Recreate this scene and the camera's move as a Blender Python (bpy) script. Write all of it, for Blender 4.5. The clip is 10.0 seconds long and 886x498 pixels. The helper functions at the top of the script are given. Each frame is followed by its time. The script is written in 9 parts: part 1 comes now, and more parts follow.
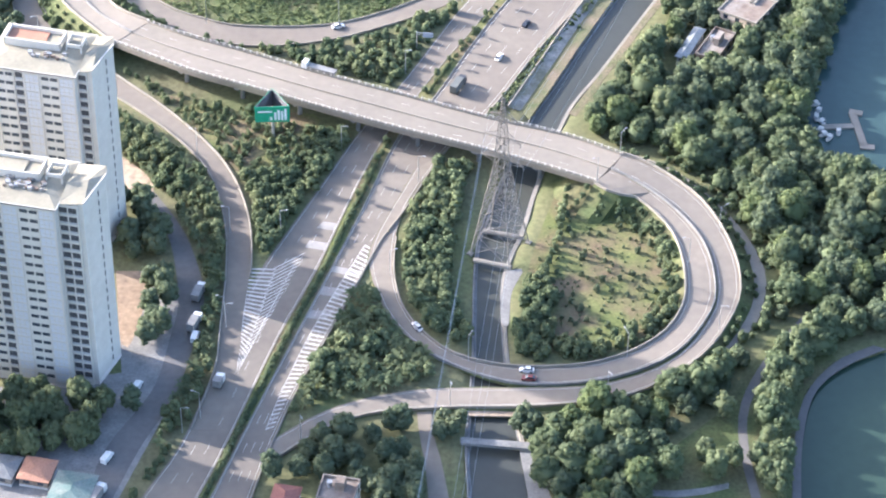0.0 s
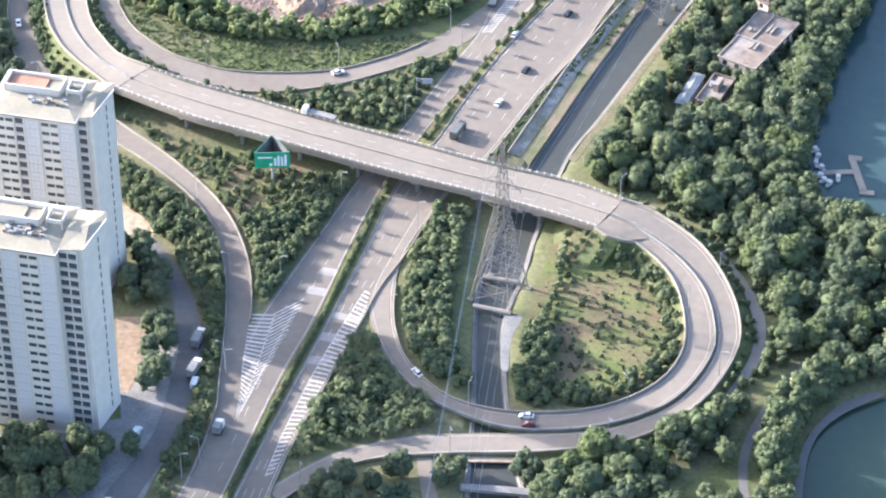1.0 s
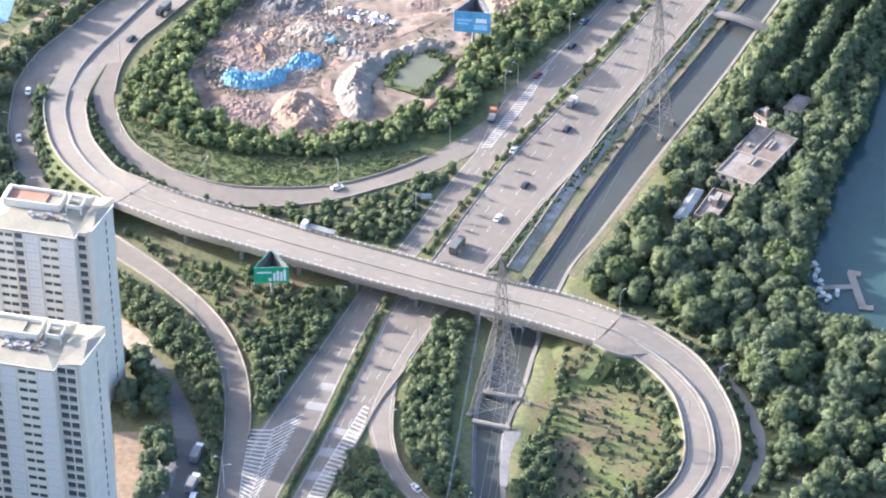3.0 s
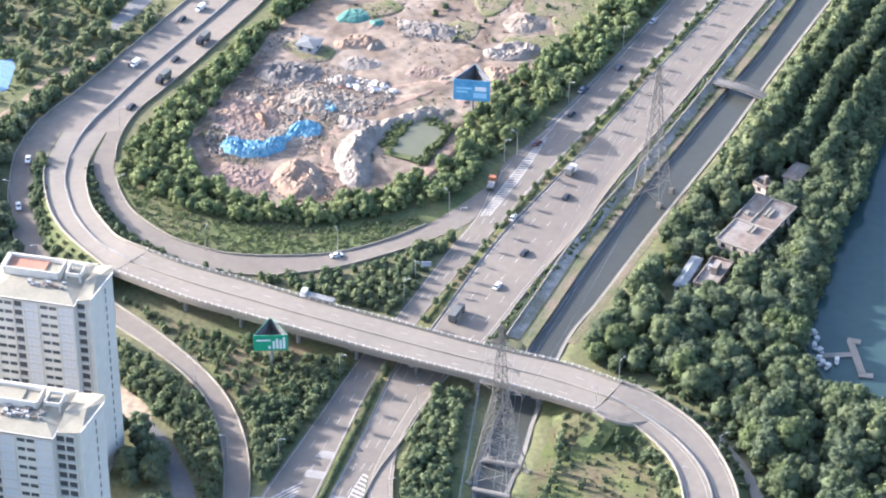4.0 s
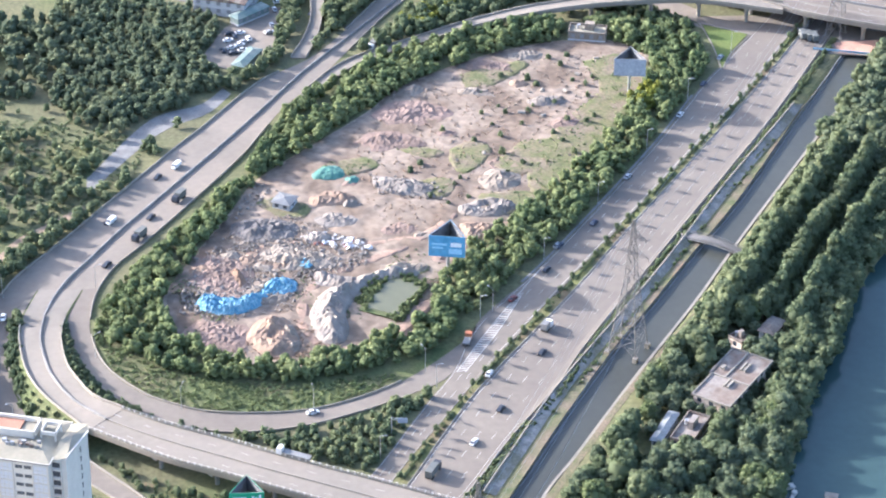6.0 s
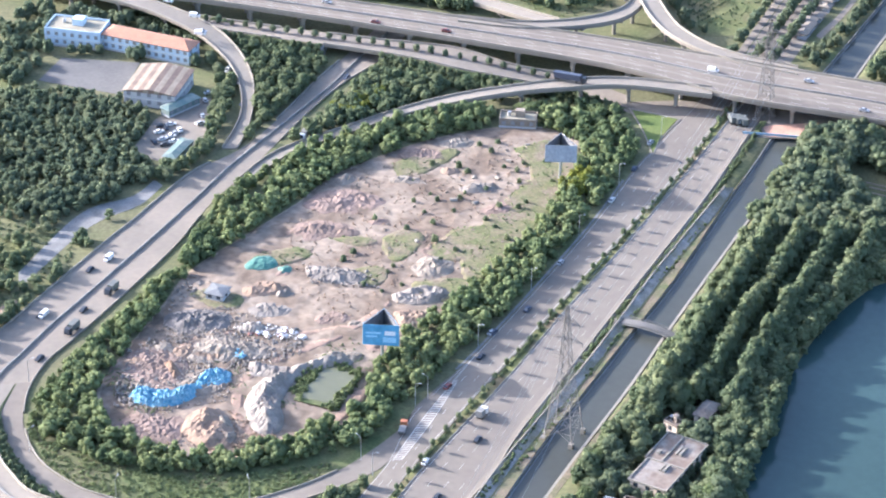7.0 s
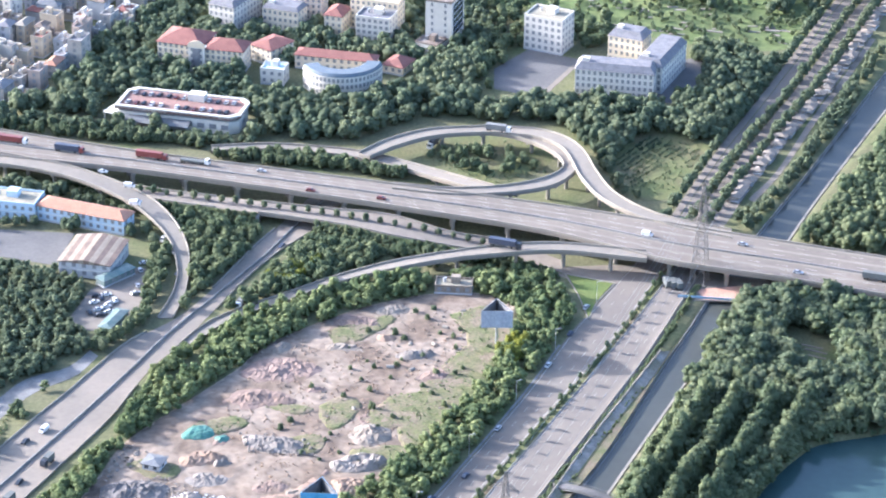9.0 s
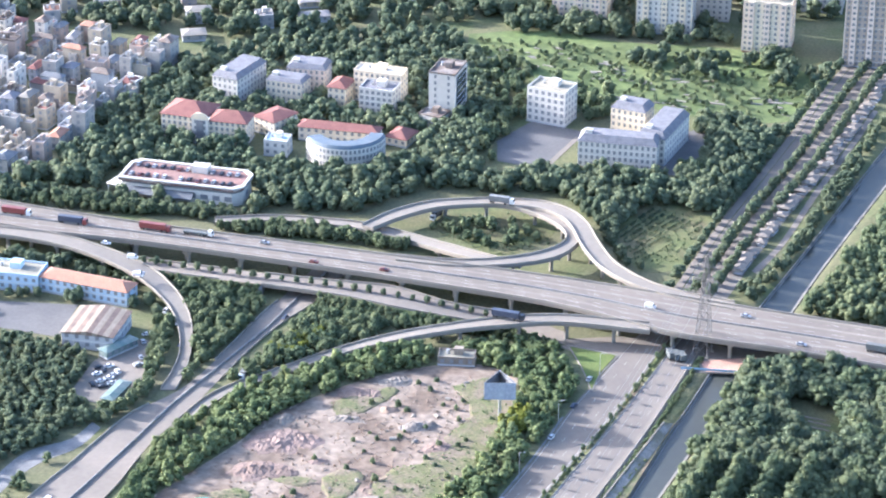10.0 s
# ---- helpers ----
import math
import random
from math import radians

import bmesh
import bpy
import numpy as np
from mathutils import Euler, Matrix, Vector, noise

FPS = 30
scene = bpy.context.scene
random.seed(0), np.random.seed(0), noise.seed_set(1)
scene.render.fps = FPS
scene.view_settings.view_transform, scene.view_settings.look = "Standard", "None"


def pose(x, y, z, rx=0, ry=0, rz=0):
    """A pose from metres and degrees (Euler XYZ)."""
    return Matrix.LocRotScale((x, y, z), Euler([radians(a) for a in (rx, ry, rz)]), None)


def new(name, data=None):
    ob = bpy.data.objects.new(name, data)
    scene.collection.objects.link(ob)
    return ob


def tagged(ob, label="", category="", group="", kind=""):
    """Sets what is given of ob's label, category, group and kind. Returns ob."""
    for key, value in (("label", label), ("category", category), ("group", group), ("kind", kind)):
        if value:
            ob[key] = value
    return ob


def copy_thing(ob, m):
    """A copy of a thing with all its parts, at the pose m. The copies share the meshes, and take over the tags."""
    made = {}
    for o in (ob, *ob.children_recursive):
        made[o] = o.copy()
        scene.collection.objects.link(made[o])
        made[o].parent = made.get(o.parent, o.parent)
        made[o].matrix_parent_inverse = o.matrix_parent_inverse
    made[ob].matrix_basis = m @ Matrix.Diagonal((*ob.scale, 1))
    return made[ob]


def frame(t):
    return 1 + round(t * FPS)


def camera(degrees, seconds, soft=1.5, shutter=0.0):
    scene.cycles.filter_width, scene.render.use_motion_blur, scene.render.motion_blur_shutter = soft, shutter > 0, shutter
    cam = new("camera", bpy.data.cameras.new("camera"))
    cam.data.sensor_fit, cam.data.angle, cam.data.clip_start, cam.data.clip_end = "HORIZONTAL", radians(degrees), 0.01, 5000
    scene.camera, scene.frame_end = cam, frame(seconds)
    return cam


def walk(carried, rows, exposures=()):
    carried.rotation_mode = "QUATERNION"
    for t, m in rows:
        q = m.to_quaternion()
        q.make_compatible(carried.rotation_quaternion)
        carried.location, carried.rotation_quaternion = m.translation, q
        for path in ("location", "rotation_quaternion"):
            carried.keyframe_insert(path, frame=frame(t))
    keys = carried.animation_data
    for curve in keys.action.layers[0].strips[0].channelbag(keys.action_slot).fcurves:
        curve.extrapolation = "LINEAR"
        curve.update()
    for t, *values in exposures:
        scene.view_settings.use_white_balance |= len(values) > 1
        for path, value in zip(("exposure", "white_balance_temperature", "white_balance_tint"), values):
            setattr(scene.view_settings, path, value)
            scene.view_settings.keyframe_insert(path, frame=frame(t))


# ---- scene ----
# ---- camera: it hovers high over the land and tilts up, then pans a little ----
cam = camera(18.00, 10.0, soft=2.1)
EYE = 545.0
LEAN = 0.534
ROWS = [
    (0.0, 0.001, -39.998),
    (0.5, 0.008, -39.641),
    (1.0, 0.007, -39.061),
    (1.5, 0.016, -38.498),
    (2.0, 0.008, -37.930),
    (3.5, 0.016, -36.036),
    (4.0, 0.015, -35.317),
    (4.5, 0.022, -34.554),
    (5.0, 0.021, -33.730),
    (5.5, -0.102, -32.847),
    (5.7, -0.223, -32.564),
    (6.8, -1.833, -30.677),
    (7.0, -2.117, -30.302),
    (7.2, -2.270, -30.018),
    (7.5, -2.539, -29.435),
    (7.8, -2.863, -28.944),
    (8.0, -3.221, -28.581),
    (8.2, -3.479, -28.303),
    (8.5, -3.602, -27.744),
    (9.0, -3.567, -26.878),
    (9.5, -3.516, -25.954),
    (10.0, -3.482, -25.409),
]  # seconds, yaw, pitch


def eye_pose(yaw, pitch):
    return pose(0, 0, EYE, 0, 0, yaw) @ pose(0, 0, 0, 90 + pitch) @ pose(0, 0, 0, 0, 0, LEAN)


walk(cam, [(t, eye_pose(yaw, pitch)) for t, yaw, pitch in ROWS], [(0.0, 2.44, 5800, 16), (4.5, 2.3, 5720, 16), (7.5, 2.3, 5560, 16), (10.0, 2.4, 5400, 16)])

# ---- sky, sun and exposure ----
SUN_EL, SUN_AZ = 20.0, 23.0  # height of the sun; shadows fall this far below +x
world = bpy.data.worlds.new("sky")
scene.world = world
world.use_nodes = True
wn, wl = world.node_tree.nodes, world.node_tree.links
wn.clear()
sky = wn.new("ShaderNodeTexSky")
sky.sky_type, sky.sun_disc = "NISHITA", False
sky.sun_elevation, sky.sun_rotation = radians(SUN_EL), radians(-90 + SUN_AZ)
sky.air_density, sky.dust_density, sky.ozone_density = 1.0, 3.4, 1.2
bg = wn.new("ShaderNodeBackground")
bg.inputs[1].default_value = 0.14
wo = wn.new("ShaderNodeOutputWorld")
wl.new(sky.outputs[0], bg.inputs[0])
wl.new(bg.outputs[0], wo.inputs[0])
sun = new("sun", bpy.data.lights.new("sun", "SUN"))
sun.data.energy, sun.data.angle, sun.data.color = 3.4, radians(0.8), (1.0, 0.905, 0.78)
a, e = radians(SUN_AZ), radians(SUN_EL)
way = Vector((math.cos(a) * math.cos(e), -math.sin(a) * math.cos(e), -math.sin(e)))
sun.matrix_world = Matrix.Translation((-300, 900, 500)) @ way.to_track_quat("-Z", "Y").to_matrix().to_4x4()

# ---- materials ----
MATS = {}


def mat(name, a, b=None, scale=1.0, rough=0.85, fine=None, bump=0.0, metal=0.0, spread=0.0, stops=(0.35, 0.65), amp=0.2, c=None, cscale=0.02, spec=0.22):
    """A surface of two colours mixed by coarse and fine noise, with relief; spread: how far single pieces differ in brightness."""
    if name in MATS:
        return MATS[name]
    m = bpy.data.materials.new(name)
    m.use_nodes = True
    n, l = m.node_tree.nodes, m.node_tree.links
    p = n["Principled BSDF"]
    p.inputs["Roughness"].default_value, p.inputs["Metallic"].default_value = rough, metal
    if spec is not None:
        p.inputs["Specular IOR Level"].default_value = spec
    co = n.new("ShaderNodeTexCoord")
    b = b or tuple(v * 0.8 for v in a)

    def tex(s, detail=4.0):
        t = n.new("ShaderNodeTexNoise")
        t.inputs["Scale"].default_value, t.inputs["Detail"].default_value = s, detail
        l.new(co.outputs["Object"], t.inputs["Vector"])
        return t

    def mix(f, x, y):
        k = n.new("ShaderNodeMix")
        k.data_type = "RGBA"
        l.new(f, k.inputs[0])
        for v, s in ((x, k.inputs[6]), (y, k.inputs[7])):
            if isinstance(v, tuple):
                s.default_value = (*v, 1)
            else:
                l.new(v, s)
        return k.outputs[2]

    def ramp(src, lo, hi):
        r = n.new("ShaderNodeMapRange")
        r.inputs[1].default_value, r.inputs[2].default_value = lo, hi
        l.new(src, r.inputs[0])
        return r.outputs[0]

    t1 = tex(scale)
    out = mix(ramp(t1.outputs[0], *stops), a, b)
    if c:
        t3 = tex(cscale, 3.0)
        out = mix(ramp(t3.outputs[0], 0.42, 0.62), out, c)
    t2 = tex(fine or scale * 7, 3.0)
    h = n.new("ShaderNodeHueSaturation")
    l.new(out, h.inputs["Color"])
    v = ramp(t2.outputs[0], 0.25, 0.75)
    mr = n.new("ShaderNodeMapRange")
    mr.inputs[3].default_value, mr.inputs[4].default_value = 1 - amp, 1 + amp
    l.new(v, mr.inputs[0])
    val = mr.outputs[0]
    if spread:
        g1 = n.new("ShaderNodeNewGeometry")
        o1 = n.new("ShaderNodeObjectInfo")
        ad = n.new("ShaderNodeMath")
        ad.operation = "ADD"
        l.new(g1.outputs["Random Per Island"], ad.inputs[0])
        l.new(o1.outputs["Random"], ad.inputs[1])
        m2 = n.new("ShaderNodeMapRange")
        m2.inputs[1].default_value, m2.inputs[2].default_value = 0.0, 2.0
        m2.inputs[3].default_value, m2.inputs[4].default_value = 1 - spread, 1 + spread
        l.new(ad.outputs[0], m2.inputs[0])
        mu = n.new("ShaderNodeMath")
        mu.operation = "MULTIPLY"
        l.new(val, mu.inputs[0])
        l.new(m2.outputs[0], mu.inputs[1])
        val = mu.outputs[0]
    l.new(val, h.inputs["Value"])
    l.new(h.outputs[0], p.inputs["Base Color"])
    if bump:
        bp = n.new("ShaderNodeBump")
        bp.inputs["Strength"].default_value, bp.inputs["Distance"].default_value = min(1.0, bump), 0.3
        l.new(t2.outputs[0], bp.inputs["Height"])
        l.new(bp.outputs[0], p.inputs["Normal"])
    MATS[name] = m
    return m


M_ground = mat("ground", (0.088, 0.104, 0.044), (0.128, 0.125, 0.064), 0.05, 0.95, 0.6, 0.6, c=(0.115, 0.112, 0.062), cscale=0.018, amp=0.3)
M_grass = mat("grass", (0.088, 0.106, 0.04), (0.128, 0.13, 0.055), 0.07, 0.95, 0.8, 0.5, c=(0.12, 0.11, 0.058), cscale=0.05, amp=0.3)
M_lawn = mat("rough_lawn", (0.098, 0.118, 0.04), (0.14, 0.145, 0.056), 0.09, 0.95, 1.0, 0.5, c=(0.13, 0.102, 0.062), cscale=0.07, amp=0.3)
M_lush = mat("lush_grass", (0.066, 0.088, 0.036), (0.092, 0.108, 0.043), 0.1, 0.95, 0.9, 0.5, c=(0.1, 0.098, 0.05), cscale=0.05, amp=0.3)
M_field = mat("field", (0.095, 0.132, 0.045), (0.145, 0.172, 0.065), 0.03, 0.95, 0.25, 0.5, c=(0.085, 0.11, 0.042), cscale=0.02, amp=0.3)
M_asphalt = mat("asphalt", (0.1707, 0.1496, 0.1243), (0.1417, 0.1236, 0.1049), 0.035, 0.9, 0.35, 0.05, amp=0.09)
# dark paving, also used to put shade into the street and park paths
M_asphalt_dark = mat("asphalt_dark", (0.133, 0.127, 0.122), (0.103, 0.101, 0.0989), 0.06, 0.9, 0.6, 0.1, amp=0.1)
M_road_pale = mat("road_pale", (0.1972, 0.1706, 0.1406), (0.1656, 0.1462, 0.1220), 0.04, 0.9, 0.4, 0.05, amp=0.09)
M_conc = mat("concrete", (0.2415, 0.2194, 0.1847), (0.1921, 0.1773, 0.1510), 0.15, 0.9, 1.2, 0.1, amp=0.1)
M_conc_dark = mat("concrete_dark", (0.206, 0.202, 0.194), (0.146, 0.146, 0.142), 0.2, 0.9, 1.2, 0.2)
M_deck = mat("deck", (0.1955, 0.1740, 0.1464), (0.1673, 0.1513, 0.1277), 0.035, 0.9, 0.4, 0.05, amp=0.08)
M_worn = mat("worn_deck", (0.1604, 0.1387, 0.1162), (0.1348, 0.1168, 0.0992), 0.06, 0.9, 0.5, 0.05, amp=0.1)
M_paint = mat("road_paint", (0.46, 0.445, 0.415), (0.33, 0.315, 0.29), 0.4, 0.8, 2.0)
M_dirt = mat("dirt", (0.2326, 0.1767, 0.1278), (0.1881, 0.1385, 0.0990), 0.06, 0.95, 0.5, 0.7, c=(0.2871, 0.2292, 0.1710), cscale=0.03, amp=0.3)
M_clay = mat("clay", (0.2449, 0.1783, 0.1319), (0.1966, 0.1419, 0.1044), 0.1, 0.95, 0.6, 0.8)
M_rubble = mat("rubble", (0.2448, 0.2102, 0.1705), (0.1632, 0.1367, 0.1105), 0.25, 0.95, 0.9, 1.0)
M_coal = mat("dark_rubble", (0.155, 0.142, 0.133), (0.105, 0.096, 0.09), 0.3, 0.95, 0.9, 1.0)
M_tarp = mat("blue_tarp", (0.045, 0.18, 0.275), (0.18, 0.315, 0.385), 0.9, 0.6, 2.4, 0.8, amp=0.3)
M_gtarp = mat("green_tarp", (0.045, 0.14, 0.11), (0.10, 0.205, 0.17), 0.5, 0.5, 1.5, 0.6, amp=0.3)
M_white = mat("white_wall", (0.5450, 0.519, 0.4650), (0.4960, 0.4710, 0.4190), 0.3, 0.8, 1.5, amp=0.05)
M_cream = mat("cream_wall", (0.67, 0.575, 0.42), (0.61, 0.52, 0.385), 0.3, 0.85, 1.5, amp=0.06)
M_peach = mat("peach_wall", (0.66, 0.545, 0.435), (0.59, 0.485, 0.39), 0.3, 0.85, 1.5, amp=0.06)
M_bluewall = mat("blue_wall", (0.37, 0.475, 0.575), (0.41, 0.515, 0.6), 0.3, 0.85, 1.5, amp=0.06)
M_greyw = mat("grey_wall", (0.396, 0.404, 0.413), (0.344, 0.353, 0.361), 0.3, 0.85, 1.5, amp=0.06)
M_roofbeige = mat("beige_roof", (0.262, 0.242, 0.186), (0.222, 0.205, 0.158), 0.15, 0.9, 1.0, 0.2, amp=0.1)
M_roofgrey = mat("grey_roof", (0.176, 0.176, 0.188), (0.135, 0.135, 0.146), 0.3, 0.85, 1.5, 0.3)
M_roofred = mat("red_tiles", (0.211, 0.0991, 0.0818), (0.174, 0.0786, 0.0683), 0.3, 0.85, 2.0, 0.4)
M_rooforange = mat("orange_tiles", (0.337, 0.183, 0.124), (0.285, 0.154, 0.106), 0.3, 0.85, 2.0, 0.4)
M_rust = mat("stained_roof", (0.185, 0.153, 0.128), (0.122, 0.09, 0.072), 0.2, 0.9, 0.9, 0.3, c=(0.215, 0.193, 0.172), cscale=0.12)
M_tin = mat("tin_roof", (0.158, 0.165, 0.171), (0.115, 0.121, 0.126), 0.3, 0.6, 1.5, 0.2)
M_teal = mat("teal_tin", (0.09, 0.143, 0.135), (0.15, 0.18, 0.169), 0.3, 0.6, 1.5, 0.2)
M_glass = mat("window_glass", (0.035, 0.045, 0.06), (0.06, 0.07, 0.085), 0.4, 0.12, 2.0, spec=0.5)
# window glass beyond the near buildings, distance haze put into its paler colour
M_glass_hazed = mat("hazed_glass", (0.21, 0.215, 0.225), (0.16, 0.165, 0.175), 0.4, 0.35, 2.0)
# shade of recesses as a colour, for loggias and slots without depth
M_recess_shade = mat("loggia_shade", (0.075, 0.077, 0.082), (0.05, 0.05, 0.055), 0.5, 0.6, 2.0)
M_pylon = mat("weathered_steel", (0.19, 0.178, 0.16), (0.13, 0.12, 0.108), 1.0, 0.7, 4.0)
M_steel = mat("galvanised", (0.40, 0.41, 0.42), (0.32, 0.33, 0.34), 1.0, 0.5, 4.0, metal=0.6)
M_dark = mat("dark_metal", (0.05, 0.05, 0.055), (0.035, 0.035, 0.04), 1.0, 0.6, 4.0)
M_rubber = mat("rubber", (0.02, 0.02, 0.02), (0.03, 0.03, 0.03), 1.0, 0.9, 4.0)
M_bark = mat("bark", (0.14, 0.11, 0.08), (0.09, 0.07, 0.05), 1.0, 0.95, 4.0, 0.5)
M_signgreen = mat("sign_green", (0.02, 0.27, 0.15), (0.03, 0.30, 0.17), 0.3, 0.5, 2.0)
M_signblue = mat("sign_blue", (0.075, 0.25, 0.42), (0.12, 0.32, 0.5), 0.15, 0.5, 0.5)
M_signgrey = mat("sign_blank", (0.30, 0.33, 0.38), (0.26, 0.29, 0.34), 0.2, 0.6, 1.0)
M_signwhite = mat("sign_white", (0.72, 0.74, 0.76), (0.66, 0.68, 0.7), 0.3, 0.5, 2.0)
LEAF = dict(rough=0.75, fine=0.9, spread=0.16, spec=0.08, stops=(0.40, 0.60))
M_leaf = mat("leaves", (0.112, 0.148, 0.084), (0.16, 0.19, 0.104), 0.07, **LEAF)
M_leaf_b = mat("leaves_bright", (0.126, 0.166, 0.08), (0.178, 0.212, 0.1), 0.07, **LEAF)
M_leaf_d = mat("leaves_dark", (0.104, 0.138, 0.088), (0.148, 0.175, 0.105), 0.07, **LEAF)
M_leaf_y = mat("leaves_yellow", (0.22, 0.24, 0.05), (0.17, 0.19, 0.05), 0.1, **LEAF)


def thin_leaves(m, share):
    """Lets part of the light through the leaves."""
    n, l = m.node_tree.nodes, m.node_tree.links
    p = n["Principled BSDF"]
    t, k = n.new("ShaderNodeBsdfTranslucent"), n.new("ShaderNodeMixShader")
    k.inputs[0].default_value = share
    l.new(p.inputs["Base Color"].links[0].from_socket, t.inputs["Color"])
    l.new(p.outputs[0], k.inputs[1])
    l.new(t.outputs[0], k.inputs[2])
    l.new(k.outputs[0], n["Material Output"].inputs[0])


for q in (M_leaf, M_leaf_b, M_leaf_d, M_leaf_y):
    thin_leaves(q, 0.5)


def water(name, col, rough=0.08):
    m = mat(name, col, tuple(v * 1.25 for v in col), 0.012, rough, 0.35, 0.0, spec=0.28, amp=0.06)
    return m


M_canal = water("canal_water", (0.046, 0.049, 0.043), 0.22)
M_canal.node_tree.nodes["Principled BSDF"].inputs["Specular IOR Level"].default_value = 0.2
M_lake = water("lake_water", (0.030, 0.055, 0.054), 0.14)
M_lake.node_tree.nodes["Principled BSDF"].inputs["Specular IOR Level"].default_value = 0.2
M_lake_g = water("green_lake_water", (0.030, 0.052, 0.038), 0.12)
M_pond = water("pond_water", (0.098, 0.10, 0.062), 0.2)

# ---- small helpers ----


def spl(pts, n):
    """n points along a smooth curve through the given ones, evenly spaced."""
    p = np.array([(*q, 0.0)[:3] for q in pts], float)
    if len(p) == 2:
        return [Vector(p[0] + (p[1] - p[0]) * i / (n - 1)) for i in range(n)]
    q = np.vstack([2 * p[0] - p[1], p, 2 * p[-1] - p[-2]])
    fine = []
    for i in range(1, len(q) - 2):
        for s in np.linspace(0, 1, 12, endpoint=False):
            a, b, c, d = q[i - 1:i + 3]
            fine.append(0.5 * (2 * b + (c - a) * s + (2 * a - 5 * b + 4 * c - d) * s * s + (3 * b - a - 3 * c + d) * s ** 3))
    fine = np.array(fine + [p[-1]])
    d = np.r_[0, np.cumsum(np.linalg.norm(np.diff(fine, axis=0), axis=1))]
    u = np.linspace(0, d[-1], n)
    return [Vector([np.interp(v, d, fine[:, k]) for k in range(3)]) for v in u]


def span(pts):
    return sum((Vector((*b, 0.0)[:3]) - Vector((*a, 0.0)[:3])).length for a, b in zip(pts, pts[1:]))


def mesh_ob(name, verts, faces, material, parent=None, label="", smooth=False):
    me = bpy.data.meshes.new(name)
    me.from_pydata([tuple(v) for v in verts], [], faces)
    me.materials.append(material)
    if smooth:
        me.polygons.foreach_set("use_smooth", [True] * len(me.polygons))
    me.update()
    ob = new(name, me)
    if parent:
        ob.parent = parent
    if label:
        ob["label"] = label
    return ob


class Geo:
    """Gathers boxes, bars and sheets into one mesh."""

    def __init__(self):
        self.v, self.f = [], []

    def add(self, v, f):
        k = len(self.v)
        self.v += [tuple(q) for q in v]
        self.f += [tuple(i + k for i in q) for q in f]
        return self

    def box(self, x0, y0, z0, x1, y1, z1, m=None):
        v = [(x, y, z) for z in (z0, z1) for x, y in ((x0, y0), (x1, y0), (x1, y1), (x0, y1))]
        if m is not None:
            v = [m @ Vector(q) for q in v]
        return self.add(v, [(3, 2, 1, 0), (4, 5, 6, 7), (0, 1, 5, 4), (1, 2, 6, 5), (2, 3, 7, 6), (3, 0, 4, 7)])

    def prism(self, poly, z0, z1, m=None):
        n = len(poly)
        v = [(p[0], p[1], z0) for p in poly] + [(p[0], p[1], z1) for p in poly]
        if m is not None:
            v = [m @ Vector(q) for q in v]
        return self.add(v, [tuple(range(n))[::-1], tuple(range(n, 2 * n))] + [(i, (i + 1) % n, (i + 1) % n + n, i + n) for i in range(n)])

    def bar(self, a, b, r, n=4, r2=None):
        a, b = Vector(a), Vector(b)
        q = (b - a).to_track_quat("Z", "Y")
        v = [p + q @ Vector((math.cos(6.2832 * (i + .5) / n) * k, math.sin(6.2832 * (i + .5) / n) * k, 0)) for p, k in ((a, r), (b, r if r2 is None else r2)) for i in range(n)]
        return self.add(v, [(i, (i + 1) % n, (i + 1) % n + n, i + n) for i in range(n)] + [tuple(range(n))[::-1], tuple(range(n, 2 * n))])

    def tube(self, pts, r, n=4):
        """One unbroken bar through several points; r: a radius or one for each point."""
        pts = [Vector(p) for p in pts]
        v = []
        for i, p in enumerate(pts):
            q = (pts[min(i + 1, len(pts) - 1)] - pts[max(i - 1, 0)]).to_track_quat("Z", "Y")
            k = r[i] if isinstance(r, (list, tuple)) else r
            v += [p + q @ Vector((math.cos(6.2832 * (j + .5) / n) * k, math.sin(6.2832 * (j + .5) / n) * k, 0)) for j in range(n)]
        f = [(i * n + j, i * n + (j + 1) % n, (i + 1) * n + (j + 1) % n, (i + 1) * n + j) for i in range(len(pts) - 1) for j in range(n)]
        return self.add(v, f + [tuple(range(n))[::-1], tuple(range(len(v) - n, len(v)))])

    def ob(self, name, material, parent=None, label="", smooth=False):
        return mesh_ob(name, self.v, self.f, material, parent, label, smooth)


def thing(name, m, label, category, group="", kind=""):
    e = new(name)
    e.matrix_world = m
    e.empty_display_size = 0.5
    return tagged(e, label, category, group, kind)


def clockwise(poly):
    s = sum(a[0] * b[1] - b[0] * a[1] for a, b in zip(poly, poly[1:] + poly[:1]))
    return poly if s > 0 else poly[::-1]


def patch(name, pts, z, material, label="", category="", smooth=True, kind="structure", thick=0.4):
    """A flat piece of ground with a soft outline."""
    if smooth:
        pts = [tuple(v)[:2] for v in spl(list(pts) + [pts[0]], len(pts) * 6 + 1)[:-1]]
    pts = clockwise([tuple(p)[:2] for p in pts])
    o = Geo().prism(pts, z - thick, z).ob(name, material)
    bm = bmesh.new()
    bm.from_mesh(o.data)
    bmesh.ops.triangulate(bm, faces=[f for f in bm.faces if len(f.verts) > 4])
    bm.to_mesh(o.data)
    bm.free()
    return tagged(o, label, category, kind=kind)


def inside(x, y, poly):
    c = False
    for (x0, y0), (x1, y1) in zip(poly, poly[1:] + poly[:1]):
        if (y0 > y) != (y1 > y) and x < (x1 - x0) * (y - y0) / (y1 - y0) + x0:
            c = not c
    return c


ROADS = []


